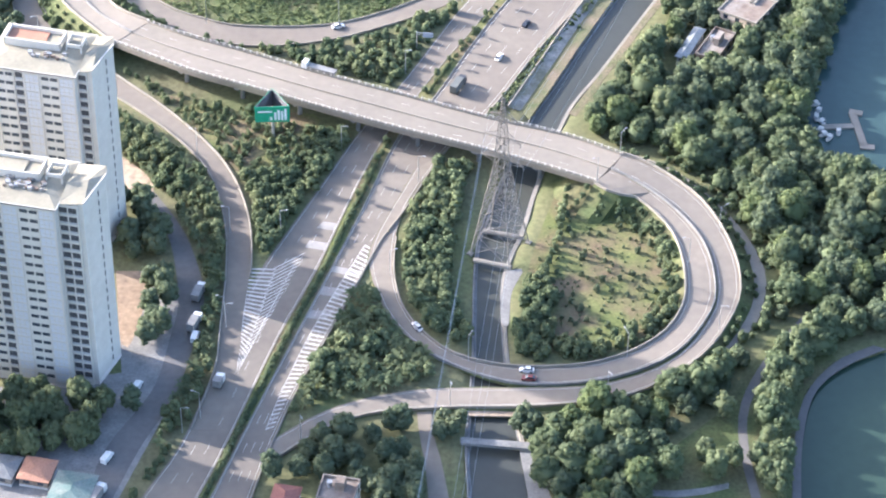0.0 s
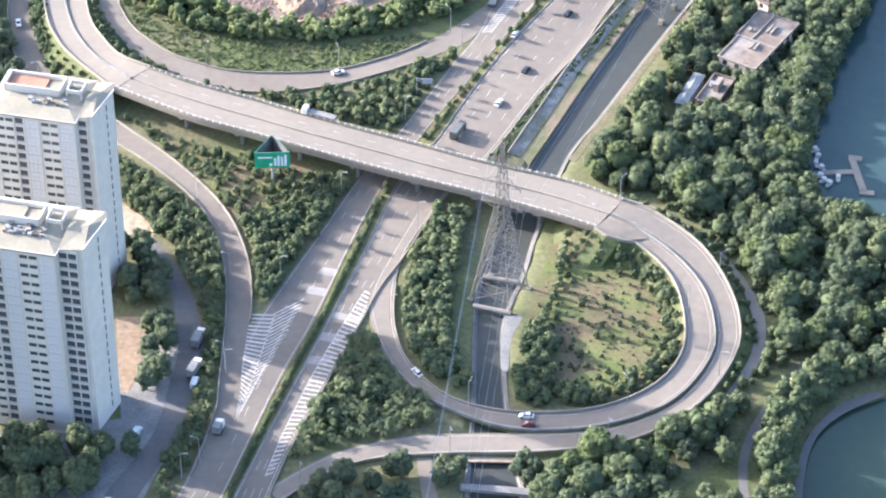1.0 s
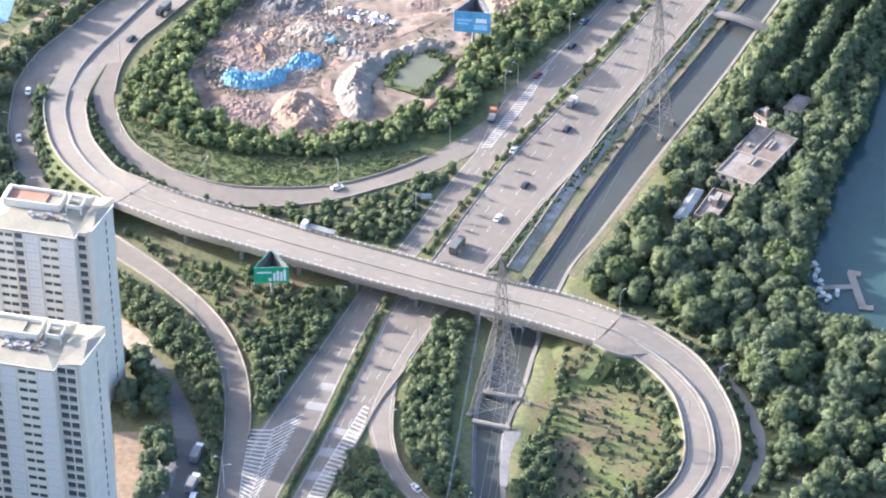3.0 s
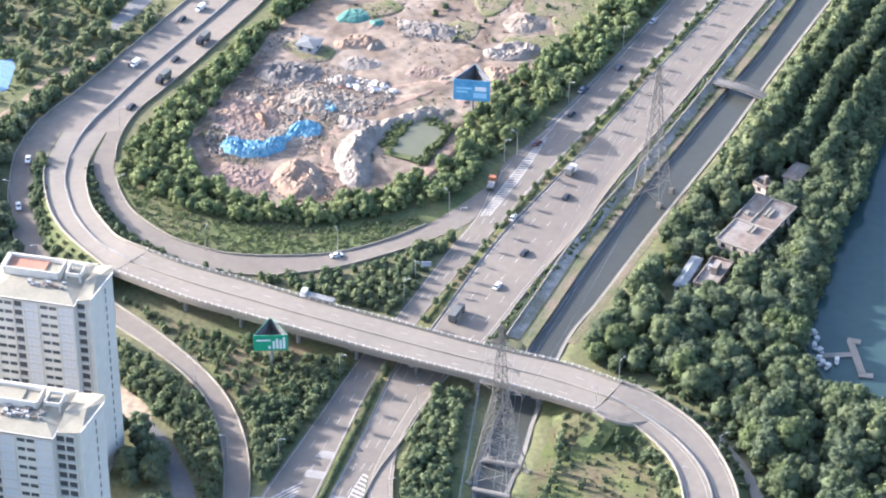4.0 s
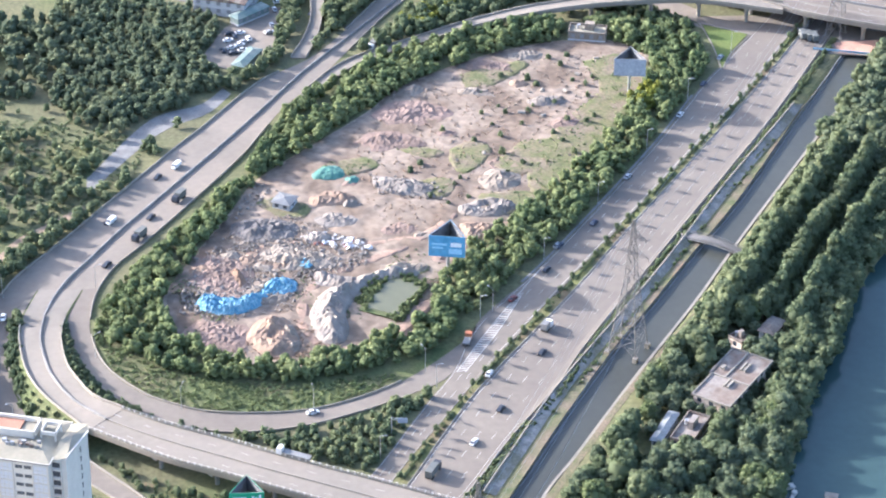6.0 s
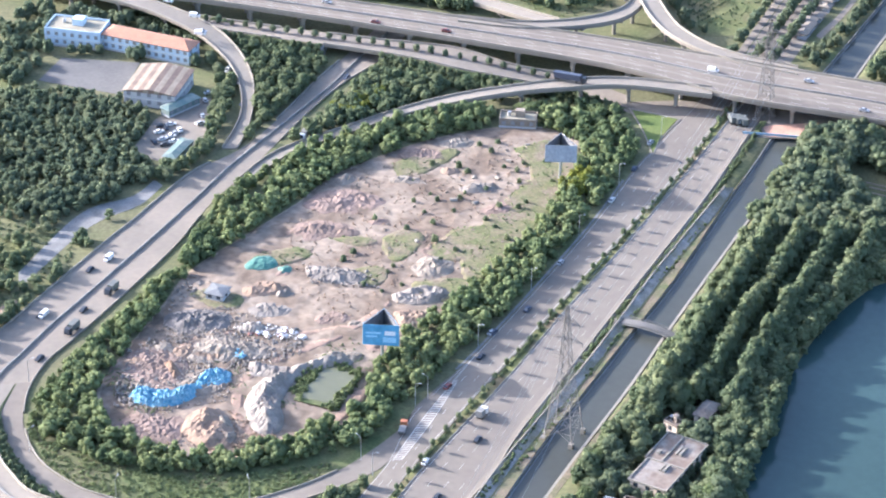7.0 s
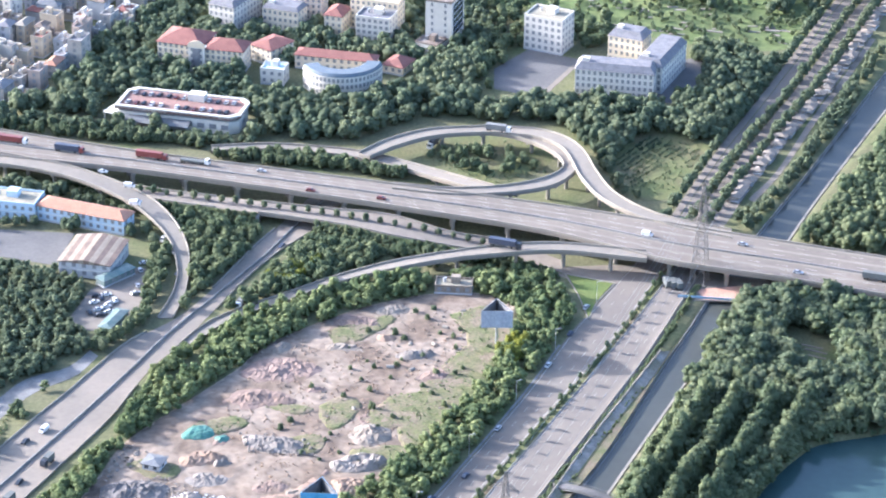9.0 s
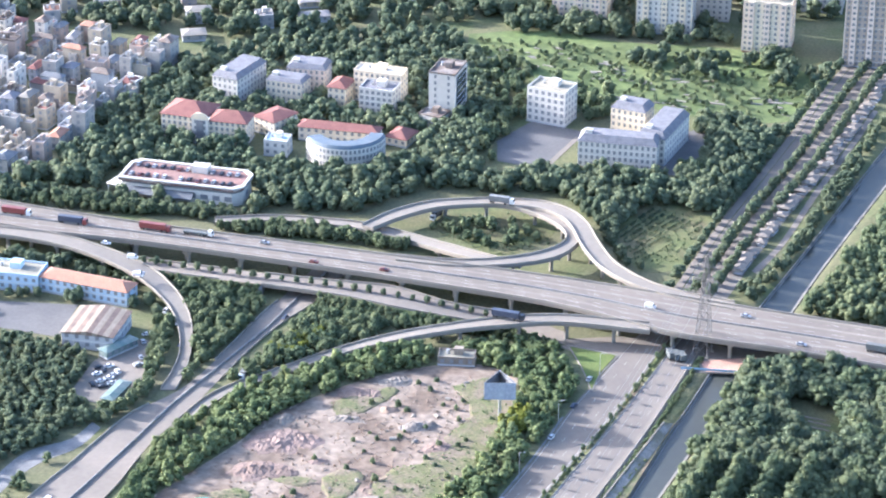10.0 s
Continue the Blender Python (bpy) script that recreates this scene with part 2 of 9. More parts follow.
def strip(name, left, right, material, lift=0.1, thick=0.3, parent=None, label="", category="road", step=5.0, skirt=None, kind="structure"):
    """A roadway between two edges; skirt: the material of its side slopes down to the ground."""
    n = max(2, int(max(span(left), span(right)) / step))
    L, R = spl(left, n), spl(right, n)
    if category not in ("median", "embankment"):
        ROADS.append([tuple(p)[:2] for p in L[::2] + R[::-2]])
    g = Geo()
    v, f = [], []
    for a, b in zip(L, R):
        v += [(a.x, a.y, a.z + lift), (b.x, b.y, b.z + lift), (b.x, b.y, b.z + lift - thick), (a.x, a.y, a.z + lift - thick)]
    for i in range(n - 1):
        k = 4 * i
        f += [(k, k + 1, k + 5, k + 4), (k + 1, k + 2, k + 6, k + 5), (k + 2, k + 3, k + 7, k + 6), (k + 3, k, k + 4, k + 7)]
    f += [(0, 3, 2, 1), (4 * n - 4, 4 * n - 3, 4 * n - 2, 4 * n - 1)]
    o = g.add(v, f).ob(name, material, parent, label)
    if not parent:
        tagged(o, label, category, kind=kind)
    if skirt:
        v, f = [], []
        for a, b in zip(L, R):
            d = (a - b)
            d.z = 0
            d.normalize()
            s, w = 1.3, 0.5
            for p, q in ((a, d), (b, -d)):
                z = max(p.z, 0.0)
                v += [(p + q * w + Vector((0, 0, lift - 0.12))), (p + q * (w + s * z) + Vector((0, 0, -z - 0.1)))]
        for i in range(n - 1):
            k = 4 * i
            f += [(k, k + 4, k + 5, k + 1), (k + 2, k + 3, k + 7, k + 6), (k, k + 2, k + 6, k + 4)]
        tagged(mesh_ob("embankment", v, f, skirt), "grassy earth embankment under the ramp", "embankment", kind="structure")
    return o, L, R


def offset(pts, d):
    """A curve moved sideways, to its left for positive d."""
    out = []
    for i, p in enumerate(pts):
        t = pts[min(i + 1, len(pts) - 1)] - pts[max(i - 1, 0)]
        s = Vector((-t.y, t.x, 0)).normalized()
        out.append(p + s * d)
    return out


def wall_along(name, pts, h, w, material, lift=0.1, label="", category="barrier", parent=None, kind="structure"):
    """A low wall that follows a curve."""
    A, B = offset(pts, w / 2), offset(pts, -w / 2)
    v, f = [], []
    for a, b in zip(A, B):
        t = 0.75
        m = (a + b) / 2
        v += [a + Vector((0, 0, lift)), m + (a - m) * t + Vector((0, 0, lift + h)), m + (b - m) * t + Vector((0, 0, lift + h)), b + Vector((0, 0, lift))]
    for i in range(len(A) - 1):
        k = 4 * i
        f += [(k, k + 4, k + 5, k + 1), (k + 1, k + 5, k + 6, k + 2), (k + 2, k + 6, k + 7, k + 3)]
    n = len(v)
    f += [(0, 1, 2, 3), (n - 1, n - 2, n - 3, n - 4)]
    o = mesh_ob(name, v, f, material, parent, label)
    if not parent:
        tagged(o, label, category, kind=kind)
    return o


PAINT = Geo()


def line_along(pts, w=0.16, dash=None, gap=None, lift=0.125):
    """A painted line, whole or dashed."""
    A, B = offset(pts, w / 2), offset(pts, -w / 2)
    d = [0.0]
    for p, q in zip(pts, pts[1:]):
        d.append(d[-1] + (q - p).length)

    def at(c, s):
        s = min(max(s, 0), d[-1])
        i = min(max(int(np.searchsorted(d, s)) - 1, 0), len(c) - 2)
        k = (s - d[i]) / max(d[i + 1] - d[i], 1e-6)
        return c[i].lerp(c[i + 1], k)
    up = Vector((0, 0, lift))
    s = 0.0
    step = dash or 8.0
    while s < d[-1]:
        e = min(s + step, d[-1])
        PAINT.add([at(A, s) + up, at(B, s) + up, at(B, e) + up, at(A, e) + up], [(3, 2, 1, 0)])
        s = e + (gap or 0.0)


def between(L, R, k):
    return [a.lerp(b, k) for a, b in zip(L, R)]


# ---- the land: one sheet with the canal and the lakes sunk into it ----
WATER_Z = -1.3
CANAL_L = [(7.4, 527.9, -1.3), (7.8, 544.7, -1.3), (7.2, 565.2, -1.3), (9.1, 600.5, -1.3), (9.6, 635.7, -1.3), (11.3, 656.9, -1.3), (18.5, 684.7, -1.3), (27.9, 715.9, -1.3), (37.2, 736.8, -1.3), (48.3, 762.4, -1.3), (68.2, 804.8, -1.3), (83.1, 833.4, -1.3), (100.6, 867.4, -1.3), (122.0, 907.9, -1.3), (151.9, 973.2, -1.3), (166.2, 1003.7, -1.3), (174.9, 1022.8, -1.3), (201.1, 1074.7, -1.3), (224.7, 1118.8, -1.3), (252.1, 1170.9, -1.3), (282.4, 1229.9, -1.3), (309.8, 1281.7, -1.3)]
CANAL_R = [(26.1, 528.2, -1.3), (24.8, 544.9, -1.3), (22.4, 565.4, -1.3), (18.9, 595.8, -1.3), (17.9, 620.4, -1.3), (18.6, 639.7, -1.3), (24.3, 659.8, -1.3), (29.1, 682.0, -1.3), (39.5, 719.0, -1.3), (51.3, 742.3, -1.3), (71.9, 784.3, -1.3), (98.3, 835.6, -1.3), (118.7, 878.7, -1.3), (157.7, 957.9, -1.3), (170.6, 983.0, -1.3), (185.3, 1008.1, -1.3), (191.4, 1022.4, -1.3), (219.4, 1080.5, -1.3), (241.0, 1124.0, -1.3), (286.0, 1209.6, -1.3), (318.9, 1270.5, -1.3)]
LAKE_A = [(162.2, 663.0), (138.0, 682.0), (125.0, 688.9), (114.8, 703.2), (116.3, 719.5), (123.0, 741.1), (132.5, 773.7), (141.1, 799.3), (140.4, 790.9), (150.6, 824.1), (163.2, 855.5), (177.2, 878.6), (193.2, 898.5), (209.4, 907.7), (283.3, 915.1), (307.7, 847.1)]
LAKE_B = [(129.3, 606.1), (114.0, 598.1), (105.0, 586.0), (99.9, 565.1), (98.0, 544.6), (96.9, 519.5), (169.6, 520.4), (184.8, 611.3)]
canal_poly = [tuple(v)[:2] for v in spl(CANAL_L, 90)] + [tuple(v)[:2] for v in spl(CANAL_R, 90)][::-1]
lake_a = [tuple(v)[:2] for v in spl(LAKE_A + LAKE_A[:1], 90)[:-1]]
lake_b = [tuple(v)[:2] for v in spl(LAKE_B + LAKE_B[:1], 60)[:-1]]


def depth_in(px, py, poly):
    """Distance inside a polygon's edge (negative outside), for arrays."""
    q = np.array(poly)
    r = np.roll(q, -1, 0)
    best = np.full(px.shape, 1e9)
    odd = np.zeros(px.shape, bool)
    for (ax, ay), (bx, by) in zip(q, r):
        dx, dy = bx - ax, by - ay
        t = np.clip(((px - ax) * dx + (py - ay) * dy) / (dx * dx + dy * dy + 1e-9), 0, 1)
        best = np.minimum(best, np.hypot(px - ax - t * dx, py - ay - t * dy))
        if ay != by:
            odd ^= ((ay > py) != (by > py)) & (px < dx * (py - ay) / dy + ax)
    return np.where(odd, best, -best)


def axis(lo, a, b, hi, fine):
    mid = list(np.arange(a, b + .1, fine))
    s, x, low = fine, a, []
    while x > lo:
        s *= 1.35
        x -= s
        low.append(max(x, lo))
    s, x, top = fine, mid[-1], []
    while x < hi:
        s *= 1.35
        x += s
        top.append(min(x, hi))
    return np.array(low[::-1] + mid + top)


gx, gy = axis(-4800, -40, 330, 4800, 3.0), axis(-600, 500, 1260, 4900, 3.0)
GX, GY = np.meshgrid(gx, gy)
wet = np.maximum(np.maximum(depth_in(GX, GY, lake_a), depth_in(GX, GY, lake_b)), depth_in(GX, GY, canal_poly))
GZ = np.where(wet > -2.5, np.clip(-1.3 - 0.75 * wet, -3.2, 0.0), 0.0)
nx, ny = len(gx), len(gy)
gv = np.stack([GX.ravel(), GY.ravel(), GZ.ravel()], -1).tolist()
gf = [(j * nx + i, j * nx + i + 1, (j + 1) * nx + i + 1, (j + 1) * nx + i) for j in range(ny - 1) for i in range(nx - 1)]
tagged(mesh_ob("ground", gv, gf, M_ground, smooth=True), "rough green ground with bare earth between the roads", "ground", kind="structure")


def sheet(name, poly, z, material, label, category="water"):
    o = patch(name, poly, z, material, label, category, smooth=False, thick=0.05)
    return o


def ribbon_sheet(name, L, R, z, material, label):
    v, f = [], []
    for a, b in zip(L, R):
        v += [(a.x - 1.5, a.y, z), (b.x + 1.5, b.y, z)]
    for i in range(len(L) - 1):
        f.append((2 * i, 2 * i + 1, 2 * i + 3, 2 * i + 2))
    tagged(mesh_ob(name, v, f, material), label, "water", kind="structure")


ribbon_sheet("water", spl(CANAL_L, 90), spl(CANAL_R, 90), WATER_Z, M_canal, "still grey canal water between concrete banks")


def grown(poly, d):
    poly = clockwise(poly)
    P3 = [Vector((*p, 0)) for p in poly]
    n = len(P3)
    out = []
    for i in range(n):
        t = P3[(i + 1) % n] - P3[i - 1]
        s = Vector((t.y, -t.x, 0)).normalized()
        out.append(tuple((P3[i] + s * d))[:2])
    return out


sheet("water", grown(lake_a, 2.0), WATER_Z, M_lake, "calm dark blue-green lake water")
sheet("water", grown(lake_b, 2.0), WATER_Z, M_lake_g, "calm dark green lake water near the park")

# banks of the canal: pale coping on both sides
for nm, C, sgn in (("coping", CANAL_R, -1), ("coping", CANAL_L, 1)):
    C2 = [(p[0], p[1], -0.35) for p in C]
    pts = spl(C2, 120)
    if sgn < 0:
        wall_along(nm, offset(pts, -0.4), 0.55, 1.3, M_conc, -0.4, "pale concrete coping along the canal", "coping")
        wall_along("canal_wall", offset(pts, 0.35), 0.3, 0.9, M_conc_dark, -1.2, "dark concrete canal side wall", "wall")
    else:
        wall_along(nm, offset(pts, 0.3), 0.4, 0.5, M_conc_dark, -0.45, "narrow earthy edge of the canal", "coping")
        wall_along("canal_wall", offset(pts, -0.35), 0.3, 0.9, M_conc_dark, -1.2, "dark concrete canal side wall", "wall")

# ---- roads on the ground ----
EXP_W_L = [(-87.3, 525.5), (-82.0, 542.2), (-72.8, 563.9), (-65.5, 595.6), (-62.6, 612.8), (-57.7, 628.1), (-54.0, 641.1), (-39.5, 676.5), (-27.2, 706.9), (-15.4, 730.5), (-9.2, 744.0), (2.9, 771.6), (11.1, 788.5), (20.3, 818.7), (46.1, 860.6), (89.5, 941.7), (114.4, 995.4), (123.9, 1012.2), (137.4, 1036.9), (146.4, 1053.3), (158.6, 1074.3)]
EXP_W_R = [(-72.9, 525.7), (-66.5, 542.4), (-59.5, 565.7), (-47.5, 609.3), (-37.9, 638.7), (-26.4, 681.0), (-18.2, 706.2), (-8.9, 726.3), (-1.7, 741.9), (12.4, 770.1), (23.2, 792.8), (38.2, 820.0), (48.0, 837.9), (74.6, 886.5), (113.0, 955.9), (132.5, 992.1), (152.6, 1035.0), (159.9, 1049.3), (173.2, 1073.9)]
EXP_E_L = [(-69.1, 525.7), (-63.1, 542.5), (-56.3, 565.7), (-50.3, 585.8), (-37.5, 627.1), (-25.2, 667.9), (-14.6, 705.0), (-3.8, 725.1), (8.5, 754.4), (22.1, 783.3), (53.5, 838.5), (76.5, 882.5), (101.6, 928.3), (134.7, 991.0), (156.1, 1033.9), (164.0, 1049.2), (176.9, 1073.8)]
EXP_E_R = [(-55.4, 525.9), (-52.0, 545.2), (-47.0, 567.7), (-42.2, 585.2), (-36.5, 602.1), (-24.4, 638.4), (-19.9, 652.2), (-12.2, 668.6), (-0.1, 697.7), (14.3, 719.4), (29.5, 750.6), (45.9, 781.0), (56.9, 806.0), (76.9, 845.7), (97.2, 885.9), (116.4, 923.7), (137.9, 966.2), (151.4, 995.4), (161.1, 1017.2), (171.2, 1039.7), (185.5, 1073.6)]
_, WL, WR = strip("road", EXP_W_L, EXP_W_R, M_asphalt, 0.10, label="pale worn asphalt carriageway of the expressway")
_, EL, ER = strip("road", EXP_E_L, EXP_E_R, M_asphalt, 0.10, label="pale worn asphalt carriageway beside the canal")
strip("verge", WR, EL, M_lawn, 0.22, 0.3, label="planted median strip between the carriageways", category="median")
for c, d in ((WR, 0.15), (EL, -0.15)):
    wall_along("kerb", offset(c, d), 0.3, 0.5, M_conc, 0.05, "pale concrete kerb of the median", "kerb")
for i in range(len(WR) // 2 - 6, len(WR) - 12, 4):
    if i % 5 != 2:
        wall_along("planter_wall", offset(WR, -0.55)[i:i + 4], 0.5, 0.35, M_conc, 0.1, "low pale planter wall along the median", "planter")
wall_along("guard_wall", offset(ER, -0.6), 0.8, 0.6, M_conc, 0.0, "pale concrete parapet along the expressway", "barrier")
far = len(ER) // 2
strip("shoulder", offset(ER, 1.4)[far - 10:], offset(ER, -1.6)[far - 10:], M_road_pale, 0.13, 0.2, label="pale concrete shoulder strip", category="shoulder")
for L, R, ks in ((WL, WR, (0.35, 0.64)), (EL, ER, (0.28, 0.52, 0.76))):
    for k in ks:
        line_along(between(L, R, k), 0.13, 4.0, 8.0)
    line_along(between(L, R, 0.06), 0.16)
    line_along(between(L, R, 0.955), 0.16)

M_patch = mat("repaired_asphalt", (0.27, 0.255, 0.235), (0.23, 0.215, 0.2), 0.2, 0.9, 1.0, amp=0.1)
for q in ([(-33.6, 641.4), (-23.5, 638.4), (-25.6, 635.8), (-34.6, 638.8)], [(-39.0, 632.2), (-28.9, 630.5), (-30.7, 626.7), (-40.9, 628.8)], [(-42.6, 621.1), (-32.5, 620.3), (-34.5, 616.5), (-44.4, 618.1)], [(-36.8, 662.0), (-27.1, 660.2), (-29.7, 656.9), (-38.8, 658.9)], [(-40.6, 653.0), (-31.6, 651.0), (-33.2, 647.5), (-41.8, 649.7)]):
    patch("road_patch", q, 0.112, M_patch, "pale rumble patch laid across the carriageway", "road patch", smooth=False, thick=0.02)

# the western road and its three branches
WEST_L = [(12.9, 1132.1), (-3.6, 1098.4), (-14.1, 1078.4), (-30.8, 1042.0), (-45.4, 1015.8), (-64.2, 996.0), (-76.9, 973.9), (-86.9, 954.7), (-94.8, 941.2), (-117.7, 898.1), (-127.9, 878.6), (-136.8, 862.1), (-144.3, 849.3), (-149.5, 834.7), (-151.7, 823.3)]
WEST_M = [(18.4, 1127.3), (1.8, 1094.4), (-10.5, 1068.6), (-31.8, 1031.4), (-48.5, 1002.3), (-64.2, 969.9), (-80.4, 937.8), (-102.6, 895.6), (-111.4, 878.9), (-120.3, 859.7), (-126.2, 847.4), (-130.2, 835.0), (-132.4, 822.6)]
WEST_R = [(26.7, 1124.8), (11.7, 1095.2), (-4.4, 1072.8), (-19.0, 1046.4), (-34.9, 1011.7), (-43.8, 993.1), (-54.3, 974.2), (-62.4, 954.1), (-69.8, 934.1), (-87.2, 898.7), (-96.9, 880.0), (-103.9, 866.9), (-110.8, 854.9), (-115.0, 841.6), (-116.5, 830.5), (-116.3, 820.7)]
_, A1, A2 = strip("road", WEST_L, WEST_R, M_road_pale, 0.10, label="pale concrete surfaced western highway")
wall_along("median_barrier", spl(WEST_M, 90), 0.8, 0.9, M_conc_dark, 0.1, "dark weathered concrete median barrier", "barrier")
na = len(A1)
for c, d, u, w in ((A1, -0.3, .12, .30), (A1, -0.3, .42, .98), (A2, 0.3, .12, .36), (A2, 0.3, .55, 1.0)):
    wall_along("guard_wall", offset(c, d)[int(na * u):int(na * w)], 0.75, 0.5, M_conc, 0.1, "low concrete parapet along the western highway", "barrier")
RAMP_W_L = [(-149.4, 833.9, 0.5), (-151.5, 822.6, 0.5), (-151.1, 810.0, 0.5), (-150.4, 797.8, 0.5), (-147.6, 784.1, 0.5), (-143.3, 768.5, 0.5), (-132.9, 750.8, 0.5), (-121.0, 736.8, 0.5), (-107.4, 725.7, 0.5), (-87.5, 706.2, 0.5), (-73.9, 686.7, 0.5), (-67.0, 663.1, 0.5), (-64.8, 640.3, 0.5), (-64.8, 609.7, 0.5), (-65.1, 595.1, 0.5), (-70.0, 569.1, 0.5)]
RAMP_W_R = [(-139.8, 834.1, 0.5), (-143.6, 822.7, 0.5), (-143.8, 810.2, 0.5), (-142.6, 797.9, 0.5), (-140.0, 785.3, 0.5), (-136.9, 775.5, 0.5), (-130.0, 762.8, 0.5), (-118.7, 749.4, 0.5), (-108.4, 736.8, 0.5), (-88.3, 716.3, 0.5), (-70.8, 693.1, 0.5), (-61.5, 670.0, 0.5), (-58.0, 645.7, 0.5), (-58.7, 617.3, 0.5), (-59.1, 597.6, 0.5), (-63.7, 569.2, 0.5)]
_, RL, RR = strip("ramp", RAMP_W_L, RAMP_W_R, M_asphalt, -0.34, label="grey asphalt ramp curving down to the expressway")
wall_along("guard_wall", offset(RL, -0.3), 0.8, 0.5, M_conc, -0.34, "low concrete parapet of the western ramp", "barrier")
wall_along("guard_wall", offset(RR, 0.3)[int(len(RR) * .06):int(len(RR) * .78)], 0.8, 0.5, M_conc, -0.34, "low concrete parapet of the western ramp", "barrier")
LOOP2_O = [(-121.1, 839.6), (-124.0, 822.0), (-121.8, 811.3), (-119.3, 800.4), (-114.7, 789.8), (-106.9, 777.4), (-91.9, 763.5), (-68.5, 753.5), (-42.3, 755.8), (-19.9, 765.3), (0.9, 778.2), (11.1, 788.5), (18.2, 812.7), (26.5, 827.5)]
LOOP2_I = [(-114.9, 840.8), (-116.2, 821.4), (-115.4, 813.5), (-113.2, 803.7), (-108.1, 791.6), (-102.1, 783.6), (-92.2, 774.0), (-83.4, 769.2), (-69.2, 764.2), (-42.6, 764.6), (-23.8, 771.2), (-4.9, 784.2), (12.6, 804.1), (20.6, 817.3), (20.4, 820.5), (33.0, 840.1)]
_, QL, QR = strip("ramp", LOOP2_O, LOOP2_I, M_asphalt, 0.14, label="grey asphalt loop ramp round the dump site")
wall_along("guard_wall", offset(QL, -0.3)[9:-12], 0.7, 0.45, M_conc, 0.12, "low concrete parapet of the loop ramp", "barrier")
wall_along("guard_wall", offset(QR, 0.3)[6:-14], 0.6, 0.4, M_conc, 0.12, "low concrete kerb wall of the loop ramp", "barrier")
# the approach that climbs to the flyover
APP_L = [(-136.4, 839.2, 0.1), (-139.5, 822.0, 0.5), (-139.2, 808.7, 1.5), (-136.6, 794.5, 2.9), (-132.4, 780.2, 4.3), (-124.9, 765.5, 5.6), (-108.4, 744.1, 7.2)]
APP_R = [(-121.0, 839.5, 0.1), (-124.8, 822.3, 0.5), (-125.3, 811.1, 1.5), (-124.1, 801.2, 2.5), (-120.7, 787.0, 4.0), (-116.5, 777.5, 5.0), (-109.0, 764.6, 6.2), (-98.0, 756.2, 7.2)]
_, PL, PR = strip("ramp", APP_L, APP_R, M_deck, 0.16, label="pale concrete approach climbing to the flyover", skirt=M_lush)
for c, d in ((PL, -0.3), (PR, 0.3)):
    wall_along("guard_wall", offset(c, d)[int(len(c) * .2):], 0.9, 0.5, M_conc, 0.14, "pale concrete parapet of the approach", "barrier")
wall_along("median_barrier", spl([(-132.3, 821.8, 0.5), (-131.9, 806.8, 1.7), (-128.9, 792.6, 3.1), (-124.4, 778.7, 4.5), (-115.7, 763.1, 6.0), (-103.2, 750.0, 7.2)], 40), 0.8, 0.7, M_conc_dark, 0.14, "dark concrete barrier in the middle of the approach", "barrier")

# ---- the flyover over expressway and canal ----
FLY_N = [(-98.0, 756.2, 7.2), (-84.6, 748.1, 7.6), (-63.5, 738.9, 7.6), (-40.9, 728.4, 7.6), (-15.1, 717.6, 7.6), (11.9, 706.1, 7.6), (38.5, 696.5, 7.6), (55.8, 687.0, 7.6)]
FLY_S = [(-108.4, 744.1, 7.2), (-83.0, 728.7, 7.6), (-62.3, 719.5, 7.6), (-40.1, 709.7, 7.6), (-14.8, 698.9, 7.6), (11.8, 688.6, 7.6), (31.0, 680.4, 7.6), (46.5, 672.8, 7.6)]
fly = thing("flyover", Matrix(), "long pale concrete flyover on piers across expressway and canal", "bridge", kind="structure")
_, FN, FS = strip("deck", FLY_N, FLY_S, M_deck, 0.05, 1.5, fly)
for c, d in ((FN, -0.3), (FS, 0.3)):
    wall_along("parapet", offset(c, d), 0.75, 0.45, M_conc, 0.05, "", parent=fly)
    rail = Geo()
    n = int(span(c) / 2.4)
    q = spl(offset(c, d), n)
    for p in q:
        rail.box(p.x - .2, p.y - .2, p.z + .7, p.x + .2, p.y + .2, p.z + 1.5)
    for p, p2 in zip(q, q[1:]):
        rail.bar(p + Vector((0, 0, 1.4)), p2 + Vector((0, 0, 1.4)), 0.06)
    rail.ob("railing", M_white, fly, "row of pale railing posts")
wall_along("median_barrier", between(FN, FS, 0.5), 0.5, 0.5, M_conc, 0.05, "", parent=fly)
for k in (0.25, 0.75):
    line_along(between(FN, FS, k), 0.13, 3.0, 9.0, lift=0.08)
nf = len(FN)
for s in (0.16, 0.28, 0.40, 0.52, 0.64, 0.76, 0.88):
    i = int(s * (nf - 1))
    c = (FN[i] + FS[i]) / 2
    d = (FN[i] - FS[i])
    d.z = 0
    w = d.length
    m = Matrix.Translation((c.x, c.y, 0)) @ Matrix.Rotation(math.atan2(d.y, d.x), 4, "Z")
    g = Geo().box(-w * .46, -.8, c.z - 2.7, w * .46, .8, c.z - 1.4)
    for x in (-w * .28, w * .28):
        g.add(*(lambda q: (q.v, q.f))(Geo().bar((x, 0, -2.5), (x, 0, c.z - 2.6), 0.75, 12)))
    g.v = [tuple(m @ Vector(q)) for q in g.v]
    g.ob("pier", M_conc_dark, fly)

